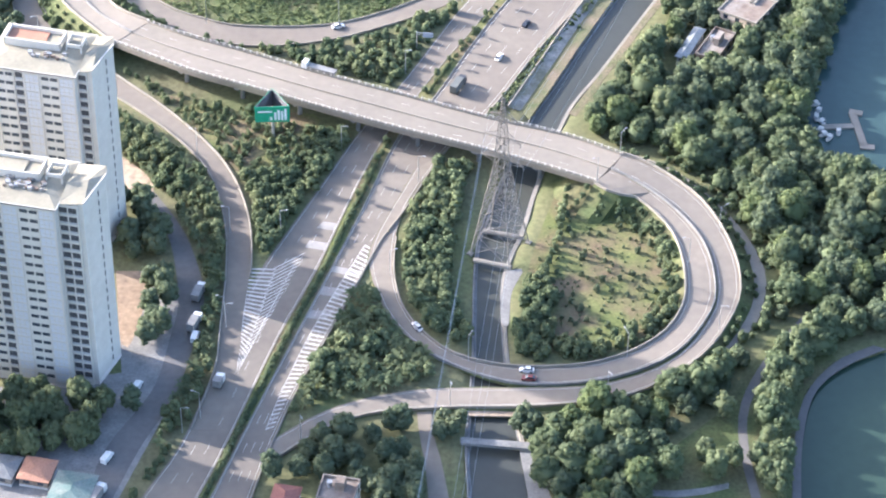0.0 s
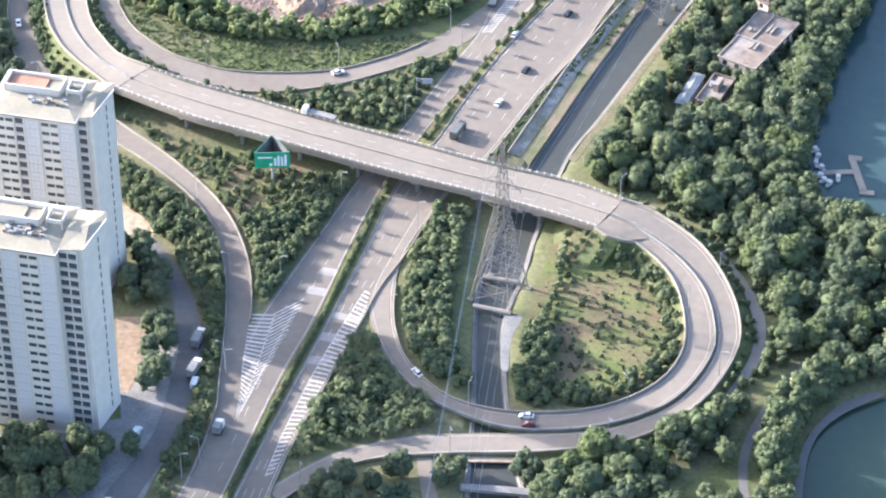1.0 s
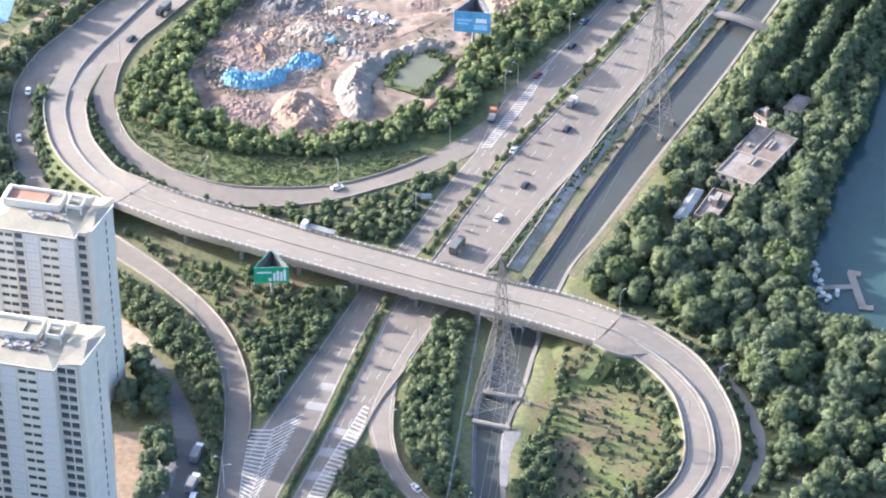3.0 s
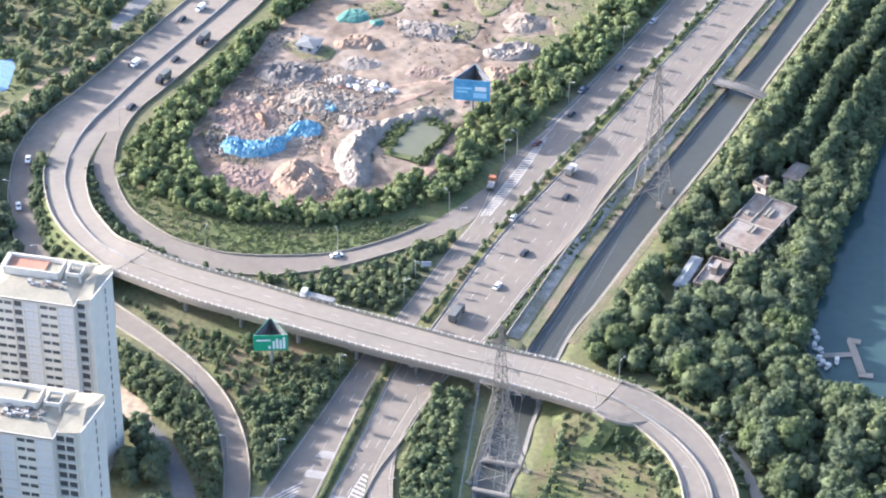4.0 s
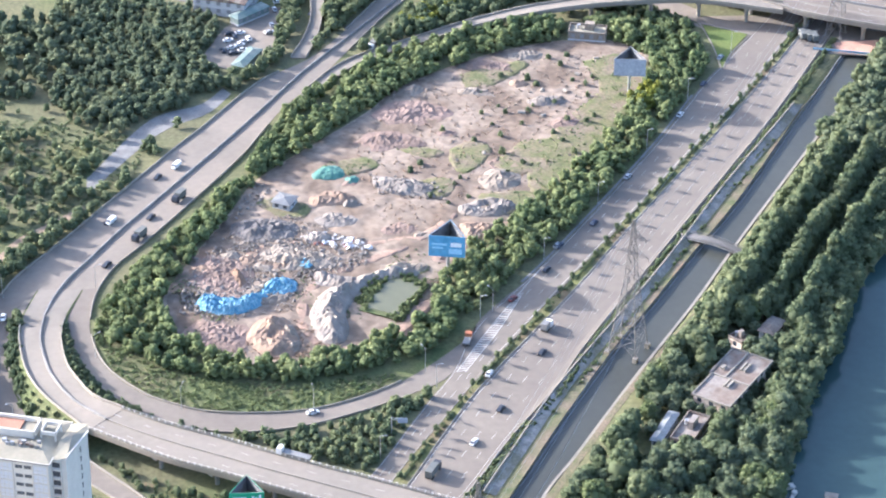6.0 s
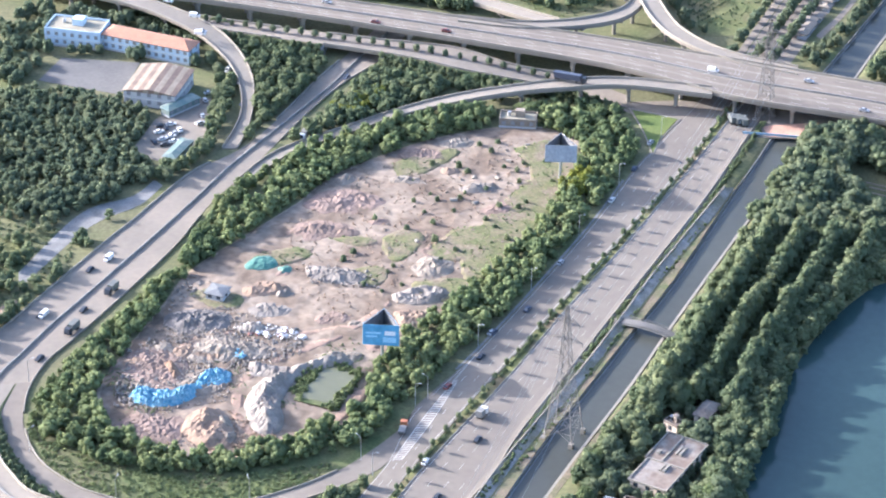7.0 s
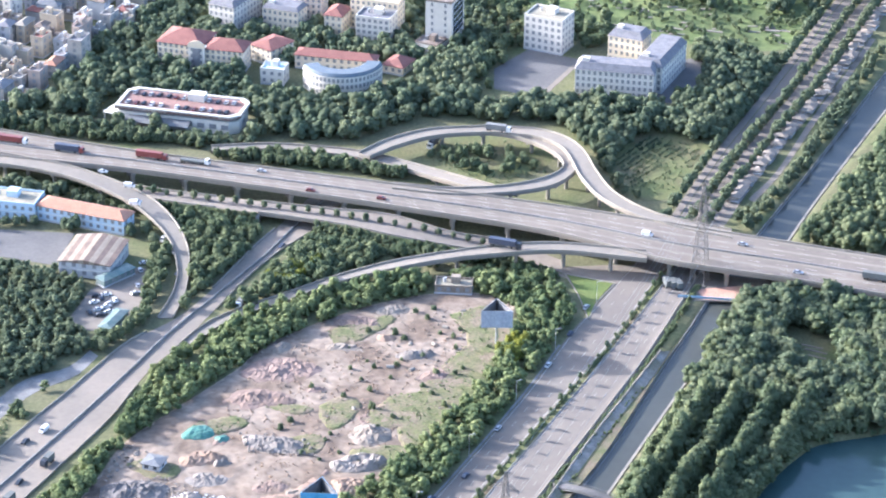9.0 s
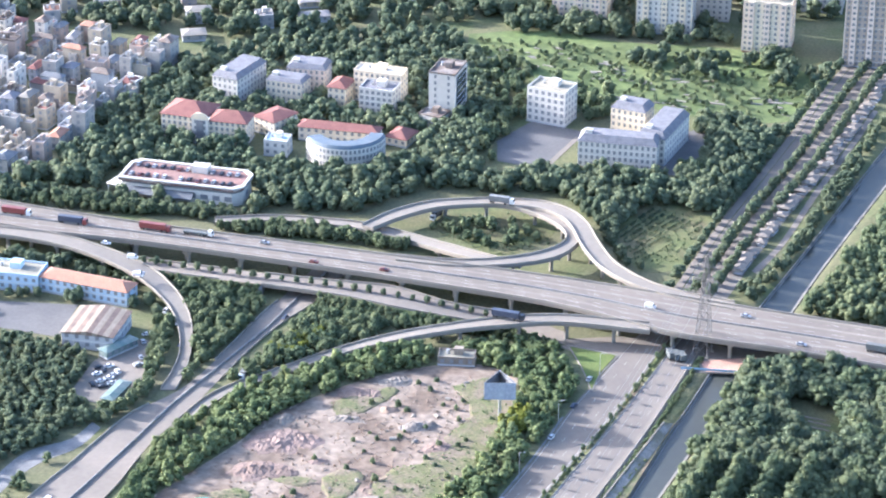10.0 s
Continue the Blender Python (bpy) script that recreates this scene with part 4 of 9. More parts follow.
patch("ground_patch", [(-186.0, 952.0), (-160.0, 955.0), (-138.0, 946.0), (-128.0, 930.0), (-142.0, 925.0), (-165.0, 935.0)], 0.05, M_grass, "sunlit dry grass on the open western land", "grass")
patch("ground_patch", [(-101.0, 926.0), (-95.5, 936.0), (-92.5, 934.5), (-99.0, 922.0)], 0.09, M_dirt, "sandy bare ground beside the lane", "dirt")
patch("ground_patch", [(-131.0, 975.0), (-118.0, 979.0), (-114.0, 972.0), (-126.0, 969.0)], 0.09, M_conc_dark, "pale bare yard beside the scrub", "dirt")
strip("lane", [(-127.3, 917.3), (-107.4, 962.4), (-88.2, 975.5), (-80.0, 989.3)], [(-126.1, 904.8), (-103.2, 951.1), (-84.5, 968.6), (-76.4, 984.5)], M_conc_dark, 0.07, label="pale unpaved lane by the western highway", category="lane")

patch("court", COURT, 0.1, mat("court_blue", (0.11, 0.20, 0.29), (0.14, 0.23, 0.31), 0.1, 0.8, 0.8), "pale blue sports court on open land", "court", smooth=False)
patch("verge", [(-175.4, 897.1), (-160.7, 898.2), (-153.7, 893.4), (-159.4, 888.5), (-161.2, 889.2), (-173.8, 885.8)], 0.08, M_field, "bright green surround of the sports court", "grass")
strip("lane", [(-164.2, 847.1), (-155.4, 857.9), (-149.0, 872.7), (-138.0, 884.8), (-126.7, 897.2)], [(-163.4, 841.9), (-154.0, 853.3), (-147.2, 868.1), (-136.2, 880.1), (-124.2, 893.9)], M_dirt, 0.06, label="brown dirt path beside the highway trees", category="lane")
strip("walk", offset(WL, .3)[len(WL) // 2 + 8:-20], offset(WL, 1.3)[len(WL) // 2 + 8:-20], M_conc_dark, 0.1, label="narrow concrete footway edge of the expressway", category="pavement")
strip("pavement", offset(BR, -0.3), offset(BR, -9), M_road_pale, 0.06, label="pale paved strip with stalls beside the boulevard", category="pavement")
patch("lawn", GLADE, 0.06, M_lush, "small sunny glade in the lakeside wood", "grass")
for q in ([(206.8, 981.7), (214.8, 977.6)], [(207.5, 977.9), (215.8, 973.3)], [(207.6, 973.2), (214.6, 969.2)]):
    wall_along("garden_edge", spl(q, 8), .3, .8, M_road_pale, 0.05, "low pale garden wall in the glade", "wall")
# ---- buildings ----
WINDOWS = {}


def window_mesh(w, h, material, kind="window"):
    """A shared pane that stands a little proud of its wall, in a thin frame."""
    key = (round(w, 2), round(h, 2), material.name, kind)
    if key not in WINDOWS:
        g = Geo().box(-w / 2, -0.06, 0, w / 2, 0.05, h)
        me = bpy.data.meshes.new(kind)
        me.from_pydata(g.v, [], g.f)
        me.materials.append(material)
        WINDOWS[key] = me
    return WINDOWS[key]


def put(name, me, parent, x, y, z, rz=0.0, label=""):
    o = new(name, me)
    o.parent = parent
    o.matrix_basis = pose(x, y, z, 0, 0, rz)
    if label:
        o["label"] = label
    return o


def frame_of(a, b):
    """Local axes with x along the front from a to b, y away from the viewer; and the front's width."""
    d = Vector((b[0] - a[0], b[1] - a[1], 0))
    return Matrix.Translation((a[0], a[1], 0)) @ Matrix.Rotation(math.atan2(d.y, d.x), 4, "Z"), d.length


def windows_on(parent, x0, y0, rz, width, z0, floors, fh, pitch=3.2, w=1.6, h=1.6, material=None, skip=()):
    n = max(1, int(width / pitch))
    me = window_mesh(w, h, material or M_glass)
    c, s = math.cos(radians(rz)), math.sin(radians(rz))
    for k in range(floors):
        for i in range(n):
            if (k, i) in skip:
                continue
            t = (i + 0.5) * width / n
            put("window", me, parent, x0 + c * t, y0 + s * t, z0 + k * fh + fh * 0.3, rz)


def ring_wall(outer, inner, z0, z1):
    """A closed low wall between two outlines of as many corners."""
    n = len(outer)
    v = [(*q, z) for z in (z0, z1) for ring_ in (outer, inner) for q in ring_]
    f = []
    for i in range(n):
        j = (i + 1) % n
        f += [(i, j, 2 * n + j, 2 * n + i), (n + j, n + i, 3 * n + i, 3 * n + j), (2 * n + i, 2 * n + j, 3 * n + j, 3 * n + i), (j, i, n + i, n + j)]
    return Geo().add(v, f)


def flat_roof(parent, x0, y0, x1, y1, z, material, box=True, wall=None):
    Geo().box(x0 + .3, y0 + .3, z - .3, x1 - .3, y1 - .3, z + .06).ob("roof", material, parent)
    ring_wall([(x0, y0), (x1, y0), (x1, y1), (x0, y1)], [(x0 + .35, y0 + .35), (x1 - .35, y0 + .35), (x1 - .35, y1 - .35), (x0 + .35, y1 - .35)], z - .2, z + .9).ob("parapet", wall or M_white, parent)
    if box:
        w, d = (x1 - x0), (y1 - y0)
        Geo().box(x0 + w * .42, y0 + d * .45, z + .05, x0 + w * .42 + min(5, w * .25), y0 + d * .45 + min(5, d * .35), z + 3.0).ob("stair_house", wall or M_white, parent)
        Geo().bar((x0 + w * .25, y0 + d * .6, z + .1), (x0 + w * .25, y0 + d * .6, z + 1.9), 0.8, 10).ob("water_tank", M_steel, parent)


def hip_roof(parent, x0, y0, x1, y1, z, h, material, over=0.6):
    x0, y0, x1, y1 = x0 - over, y0 - over, x1 + over, y1 + over
    w, d = x1 - x0, y1 - y0
    r = min(w, d) / 2
    if w >= d:
        a, b = (x0 + r * .9, (y0 + y1) / 2, z + h), (x1 - r * .9, (y0 + y1) / 2, z + h)
    else:
        a, b = ((x0 + x1) / 2, y0 + r * .9, z + h), ((x0 + x1) / 2, y1 - r * .9, z + h)
    v = [(x0, y0, z), (x1, y0, z), (x1, y1, z), (x0, y1, z), a, b, (x0, y0, z - .25), (x1, y0, z - .25), (x1, y1, z - .25), (x0, y1, z - .25)]
    f = [(0, 1, 5, 4), (2, 3, 4, 5), (1, 2, 5), (3, 0, 4)] if w >= d else [(0, 1, 4), (1, 2, 5, 4), (2, 3, 5), (3, 0, 4, 5)]
    f += [(1, 0, 6, 7), (2, 1, 7, 8), (3, 2, 8, 9), (0, 3, 9, 6), (6, 9, 8, 7)]
    Geo().add(v, f).ob("roof", material, parent)


def mansard(parent, x0, y0, x1, y1, z, h, material):
    i = h * .7
    v = [(x0 - .4, y0 - .4, z), (x1 + .4, y0 - .4, z), (x1 + .4, y1 + .4, z), (x0 - .4, y1 + .4, z), (x0 + i, y0 + i, z + h), (x1 - i, y0 + i, z + h), (x1 - i, y1 - i, z + h), (x0 + i, y1 - i, z + h)]
    f = [(0, 1, 5, 4), (1, 2, 6, 5), (2, 3, 7, 6), (3, 0, 4, 7), (4, 5, 6, 7), (3, 2, 1, 0)]
    Geo().add(v, f).ob("roof", material, parent)
    Geo().box(x0 + i + 1, y0 + i + 1, z + h, x0 + i + 4, y0 + i + 3.5, z + h + 1.6).ob("stair_house", M_white, parent)


M_render_d = mat("beige_render", (0.40, 0.335, 0.27), (0.34, 0.285, 0.23), 0.2, 0.9, 1.5, amp=0.1)
FOOT = []  # footprints that trees keep clear of


def building(a, b, depth, floors, wall, roof, label, fh=3.4, kind="flat", roof_h=3.0, pitch=3.4, w=1.6, h=1.7, ground=None, category="building", name="building", left=False, belt=True, glass=None):
    m, width = frame_of(a, b)
    t = thing(name, m, label, category)
    H = floors * fh + 0.6
    FOOT.append([tuple((m @ Vector(q)))[:2] for q in ((-1.5, -1.5, 0), (width + 1.5, -1.5, 0), (width + 1.5, depth + 1.5, 0), (-1.5, depth + 1.5, 0))])
    Geo().box(0, 0, -.3, width, depth, H).ob("wall", wall, t)
    Geo().box(-.08, -.08, -.3, width + .08, depth + .08, 0.9).ob("plinth", ground or M_greyw, t)
    if belt:
        for k in range(1, floors, 2 if floors > 5 else 1):
            Geo().box(-.12, -.12, k * fh + .35, width + .12, depth + .12, k * fh + .55).ob("string_course", M_white, t)
    # buildings further off take the glass paled for haze
    glass = glass or (M_glass if a[1] < 900 else M_glass_hazed)
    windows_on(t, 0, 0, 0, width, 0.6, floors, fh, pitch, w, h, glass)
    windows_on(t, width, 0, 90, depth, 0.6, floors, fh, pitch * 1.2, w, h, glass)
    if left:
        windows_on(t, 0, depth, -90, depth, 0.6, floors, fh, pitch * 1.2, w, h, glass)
    if kind == "flat":
        flat_roof(t, 0, 0, width, depth, H, roof, wall=M_rust if roof is M_rust else wall)
    elif kind == "hip":
        hip_roof(t, 0, 0, width, depth, H, roof_h, roof)
    elif kind == "mansard":
        mansard(t, 0, 0, width, depth, H, roof_h, roof)
    return t, m, width, H


# the two white housing towers, and a third one out of view whose shadow lies over the street
def share(name, g, material):
    me = bpy.data.meshes.new(name)
    me.from_pydata([tuple(q) for q in g.v], [], g.f)
    me.materials.append(material)
    return me


M_screen = mat("frosted_screen", (0.516, 0.525, 0.542), (0.464, 0.473, 0.494), 0.5, 0.5, 2.0, amp=0.08)
M_podium = mat("pinkish_render", (0.585, 0.533, 0.499), (0.533, 0.49, 0.456), 0.3, 0.85, 1.5, amp=0.08)


def housing_tower(corner, z_eave, cols, label, fine=True, tiled=True):
    m = pose(corner[0], corner[1], 0, 0, 0, -12.0)
    t = thing("apartment_tower", m, label, "apartment tower", "white housing towers")
    FH, n = 3.17, 20
    base = z_eave - n * FH - 0.8
    b = 2.75 * cols  # width of the stepped loggia bay
    Geo().box(-26, 0, -.3, 0, 20, z_eave).ob("wall", M_white, t)
    Geo().prism([(0, 2.6), (b, 2.6), (b, 20), (0, 20)], -.3, z_eave).ob("wall", M_white, t)
    side = [(b, 3.4), (b + 1.4, 3.4), (b + 3.7, 16.2), (b + 2.6, 19.5), (b, 19.5)]
    Geo().prism(side, -.3, z_eave + .2).ob("wall", M_white, t, "plain white end wall")
    FOOT.append([tuple(m @ Vector(q))[:2] for q in ((-28, -2, 0), (b + 5, -2, 0), (b + 5, 22, 0), (-28, 22, 0))])
    Geo().box(-26.15, -.2, -.3, 0.15, 20.2, base - 1.2).ob("podium", M_podium, t, "pale pinkish lower storeys")
    Geo().prism([(b - .1, 3.2), (b + 1.55, 3.2), (b + 3.9, 16.2), (b, 16.2)], -.3, base - .4).ob("podium", M_podium, t, "pale pinkish lower storeys")
    slot = window_mesh(2.25, 1.15, M_glass)
    # flat dark slab on the wall, painted as the shade inside a loggia
    logm = share("loggia", Geo().box(-1.12, -.05, 0, 1.12, .06, 2.35), M_recess_shade)
    rail = share("railing", Geo().box(-1.05, -.16, 0, 1.05, -.07, .6), M_greyw)
    post = share("mullion", Geo().box(-.09, -.2, 0, .09, .05, FH - .35), M_white)
    beam = share("transom", Geo().box(-2.2, -.17, 0, 2.2, .05, .16), M_white)
    pane = share("screen", Geo().box(-2.1, -.08, 0.05, 2.1, .05, FH - .4), M_screen)
    thin = share("slot", Geo().box(-.28, -.05, 0, .28, .05, 1.9), M_recess_shade)
    e = math.degrees(math.atan2(12.8, 2.3))
    for k in range(n if fine else 0):
        z = base + k * FH
        for x in (-9.0, -6.3, -22.6, -19.9):
            put("window", slot, t, x, 0, z + 1.3)
        for x in (-2.6, -13.1):
            w = put("glazed_bay", pane, t, x, 0, z + .1)
            for i in range(4):
                put("mullion", post, w, -2.1 + i * 1.4, 0, 0)
            for q in (1.0, FH - .5):
                put("transom", beam, w, 0, 0, q)
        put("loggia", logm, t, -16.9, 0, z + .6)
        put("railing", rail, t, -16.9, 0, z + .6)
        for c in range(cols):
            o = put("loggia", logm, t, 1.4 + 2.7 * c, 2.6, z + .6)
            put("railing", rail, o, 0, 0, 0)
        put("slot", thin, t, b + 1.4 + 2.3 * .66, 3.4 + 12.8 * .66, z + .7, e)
    for x in (-26, -24.2, -18.5, -15.2, -11.0, -4.9, -0.22):
        Geo().box(x, -.28, base - 1, x + .22, 0.02, z_eave).ob("rib", M_white, t)
    # cornice, gently sloping roof terraces and the hip over the end wall
    Geo().box(-26.8, -.8, z_eave, 0.7, 20.8, z_eave + .5).ob("cornice", M_white, t)
    Geo().box(-26.5, -.87, z_eave + .02, 0.4, -.8, z_eave + .3).ob("gutter", M_rust, t, "dark stained gutter edge")
    q = Geo().add([(-26.6, -.6, z_eave + .5), (.5, -.6, z_eave + .5), (.5, 20.6, z_eave + .5), (-26.6, 20.6, z_eave + .5), (-22, 6.0, z_eave + 1.5), (-4.0, 6.0, z_eave + 1.5), (-4.0, 15, z_eave + 1.5), (-22, 15, z_eave + 1.5)],
                  [(0, 1, 5, 4), (1, 2, 6, 5), (2, 3, 7, 6), (3, 0, 4, 7), (4, 5, 6, 7)])
    q.ob("roof", M_roofbeige, t, "beige sloping roof terrace")
    h = z_eave + .3
    q = Geo().add([(.6, 2.0, h), (b + 1.9, 3.0, h + .4), (b + 4.2, 16.4, h + .9), (b + 3.0, 20.0, h + .9), (.6, 20.4, h), (.6, 9.5, h + 1.7), (b + .6, 12.0, h + 1.9)],
                  [(0, 1, 6, 5), (1, 2, 6), (2, 3, 6), (3, 4, 5, 6), (4, 0, 5)])
    q.ob("roof", M_roofbeige, t, "beige hipped roof of the end bay")
    Geo().tube([(b + 1.6, 3.2, h + .4), (b + 4.0, 16.4, h + .9)], .3).ob("coping", M_white, t)
    # rooftop parapet frame, orange terrace, plant
    z1 = z_eave + 1.4
    g = Geo()
    for x0, y0, x1, y1 in ((-24, 9, -7, 9.4), (-24, 15.6, -7, 16), (-24, 9, -23.6, 16), (-7.4, 9, -7, 16)):
        g.box(x0, y0, z1, x1, y1, z1 + 2.6)
    g.ob("roof_wall", M_white, t)
    Geo().box(-23.6, 9.4, z1, -12, 15.6, z1 + 1.6).ob("roof_terrace", M_rooforange if tiled else M_roofbeige, t, "orange tiled roof terrace" if tiled else "beige roof terrace")
    Geo().box(-11.9, 9.4, z1, -7.4, 15.6, z1 + 1.2).ob("roof_deck", M_roofbeige, t)
    g = Geo()
    for x0, y0, x1, y1 in ((-5.5, 10, -.8, 10.3), (-5.5, 15, -.8, 15.3), (-5.5, 10, -5.2, 15.3), (-1.1, 10, -.8, 15.3)):
        g.box(x0, y0, z1 + 1.3, x1, y1, z1 + 2.5)
    for x in (-5.4, -1.0):
        for y in (10.1, 15.1):
            g.box(x - .2, y - .2, z1 - 1, x + .2, y + .2, z1 + 1.4)
    g.ob("roof_frame", M_white, t, "white open rooftop frame")
    rr = random.Random(7)
    for i in range(16 if tiled else 44):
        x, y, s = rr.uniform(-17, -5), rr.uniform(4.5, 8.6), rr.uniform(.4, .9)
        Geo().box(x, y, z_eave + 1.2, x + s * 1.5, y + s, z_eave + 1.6 + s).ob("roof_unit", rr.choice((M_steel, M_conc_dark, M_rust)), t)
    return t


T_EAVE = 66.0
housing_tower((-105.3, 586.0, 66.0), T_EAVE, 2, "tall white housing tower with beige roof in sunlight", True, False)
housing_tower((-106.4, 646.1, 66.0), T_EAVE, 1, "tall white housing tower behind its twin")
housing_tower((-150.1, 568.9, 66.0), T_EAVE, 2, "tall white housing tower with stepped plan", False)

# offices, schools and flats beyond the viaduct
building((140.0, 1235.0), (177.0, 1225.6), 13, 4, M_white, M_roofgrey, "white four-storey school wing with grey mansard roof", 3.3, "mansard", 3.2, 2.6, 1.3, 1.9, ground=M_roofred, left=True)
building((169.0, 1240.8), (182.0, 1234.2), 36, 4, M_white, M_roofgrey, "white school side wing with grey mansard roof", 3.3, "mansard", 3.2, 2.8, 1.3, 1.9)
building((160.5, 1275.6), (176.3, 1267.2), 13, 4, M_cream, M_roofgrey, "cream school rear wing with grey mansard roof", 3.4, "mansard", 3.2, 2.6, 1.3, 1.8, left=True)
building((120.3, 1293.8), (138.3, 1283.6), 15, 5, M_white, M_roofbeige, "white five-storey office block with dark windows", 3.5, "flat", pitch=3.0, w=1.7, h=1.9, left=True)
slab, _, slab_w, slab_h = building((71.1, 1299.0), (84.1, 1294.0), 20, 7, M_white, M_rust, "white slab tower with a dark glass flank", 3.4, "flat", pitch=6.5, w=1.2, h=1.8, belt=False)
Geo().box(slab_w + .02, 2.2, 6.5, slab_w + .3, 17.8, slab_h - 1.6).ob("glass_flank", M_glass, slab, "dark glass flank")
for k in range(5):
    Geo().box(slab_w + .3, 2.2, 8.6 + k * 3.1, slab_w + .42, 17.8, 8.85 + k * 3.1).ob("transom", M_greyw, slab)
building((65.4, 1291.0), (76.0, 1284.1), 11, 1, M_white, M_rust, "low podium building beside the slab tower", 5.0, left=True)
building((-62.1, 1280.5), (-40.5, 1272.0), 20, 4, M_cream, M_roofred, "cream four-storey institute wing with red hipped roof", 3.0, "hip", 4.6, 2.7, 1.3, 1.8, left=True)
building((-38.6, 1270.8), (-20.0, 1265.6), 14, 4, M_cream, M_roofred, "cream four-storey institute wing with red hipped roof", 2.9, "hip", 3.8, 2.7, 1.3, 1.8)
gable, _, gable_w, gable_h = building((-46.8, 1271.6), (-38.8, 1268.9), 4, 4, M_white, M_roofred, "white entrance bay of the institute with a curved gable", 3.1, "none", 2.5, 4, 1.6)
Geo().add([(gable_w / 2 + gable_w * .55 * math.cos(math.pi * i / 12), y, gable_h + gable_w * .42 * math.sin(math.pi * i / 12)) for y in (-.15, .5) for i in range(13)], [tuple(range(13))[::-1], tuple(range(13, 26))] + [(i, i + 1, i + 14, i + 13) for i in range(12)] + [(12, 0, 13, 25)]).ob("gable", M_cream, gable, "rounded cream gable")
Geo().box(gable_w * .28, -.35, 3.4, gable_w * .72, -.05, gable_h - .6).ob("glass_bay", M_glass_hazed, gable, "tall pale blue glass bay")
building((-16.4, 1284.9), (-6.4, 1275.8), 17, 3, M_cream, M_roofred, "cream side wing with red roof", 2.6, "hip", 2.2, 3.0, 1.3)
building((-11.6, 1254.4), (-0.4, 1251.2), 10, 2, M_white, M_bluewall, "small white block with blue roof rim", 3.6, "flat")
building((5.4, 1273.4), (44.1, 1262.0), 9, 2, M_cream, M_roofred, "long cream building with red tiled roof", 3.4, "hip", 2.4)
building((48.4, 1265.9), (58.1, 1260.5), 13, 1, M_cream, M_roofred, "low house with bright red roof", 4.0, "hip", 3.0)
building((-37.6, 1327.2), (-25.0, 1319.8), 29, 4, M_white, M_roofgrey, "white block with grey mansard roof", 3.2, "mansard", 2.6, 2.6, 1.2, 1.7)
building((-10.5, 1325.4), (7.5, 1317.5), 12, 3, M_cream, M_roofgrey, "cream three-storey block with arched bay", 3.6, "mansard", 2.0, 2.8, 1.4)
building((0.3, 1337.4), (19.7, 1332.1), 14, 4, M_peach, M_roofgrey, "peach block with grey roof", 3.1, "mansard", 2.4, 2.6, 1.2, 1.6)
building((20.8, 1316.3), (29.6, 1312.8), 14, 3, M_cream, M_roofred, "cream block with red roof", 3.4, "hip", 3.0, 2.8, 1.3)
building((34.2, 1324.0), (58.0, 1314.9), 11, 5, M_cream, M_cream, "long cream block with flat roof", 3.1, "flat", 0, 2.6, 1.3, 1.6)
building((36.3, 1307.6), (53.1, 1301.1), 13, 4, M_white, M_roofgrey, "white block with flat grey roof", 3.1, "flat", 0, 2.8, 1.7, 1.7)


def apartment_block(a, b, depth, floors, wall, trim, label, bays, ground=None):
    """A tall block with proud vertical bays, balconies between them and a set-back top."""
    t, _, w, H = building(a, b, depth, floors, wall, M_roofbeige, label, 3.1, "flat", 0, 2.9, 1.3, 1.5, ground, "apartment block", "apartment_block", True)
    for k in range(bays):
        x = (k + .5) * w / bays
        Geo().box(x - 1.5, -1.0, 1.0, x + 1.5, -.1, H + .6).ob("bay", trim, t, "proud vertical bay")
        me = window_mesh(1.5, 1.4, M_glass_hazed)
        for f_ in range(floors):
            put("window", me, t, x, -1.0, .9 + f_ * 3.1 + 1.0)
    for x in (-.25, w - .35):
        Geo().box(x, -.3, .9, x + .6, .3, H + .4).ob("corner_pier", trim, t)
    Geo().box(w * .3, depth * .3, H, w * .7, depth * .7, H + 4).ob("roof_house", wall, t)


apartment_block((146.9, 1440.4), (175.3, 1430.7), 22, 12, M_cream, M_peach, "cream apartment block on the skyline", 3)
apartment_block((189.9, 1414.7), (218.8, 1406.9), 24, 15, M_white, M_cream, "white apartment block with podium", 3)
apartment_block((223.2, 1432.6), (242.9, 1428.4), 20, 14, M_white, M_white, "pale apartment block behind trees", 2)
apartment_block((243.0, 1384.2), (267.3, 1376.8), 22, 9, M_cream, M_peach, "cream and ochre apartment block with red plinth", 3, M_roofred)
apartment_block((293.0, 1361.2), (319.0, 1355.5), 26, 16, M_render_d, M_peach, "beige apartment tower by the boulevard", 3)
building((284.8, 1444.6), (307.4, 1438.5), 20, 3, M_white, M_tin, "long white hall with tin roof", 4.0)
building((105.3, 1461.4), (128.6, 1457.1), 16, 3, M_white, M_roofgrey, "pale block in the far trees", 3.4)

# curved white building with blue roof
t = thing("building", Matrix(), "curved white three-storey building with blue roof rim", "building")
c0 = Vector((28.2, 1256.5, 0))
R0, R1 = 20.0, 10.5
arc = [radians(197 + i * 6.3) for i in range(25)]
pts_o = [(c0.x + R0 * math.cos(s) * 1.0, c0.y + R0 * math.sin(s)) for s in arc]
pts_i = [(c0.x + R1 * math.cos(s) * 1.0, c0.y + R1 * math.sin(s)) for s in arc]
FOOT.append([(c0.x - 22, c0.y - 22), (c0.x + 22, c0.y - 22), (c0.x + 22, c0.y + 2), (c0.x - 22, c0.y + 2)])
v, f = [], []
for o, i in zip(pts_o, pts_i):
    v += [(*o, 0), (*o, 10.2), (*i, 10.2), (*i, 0)]
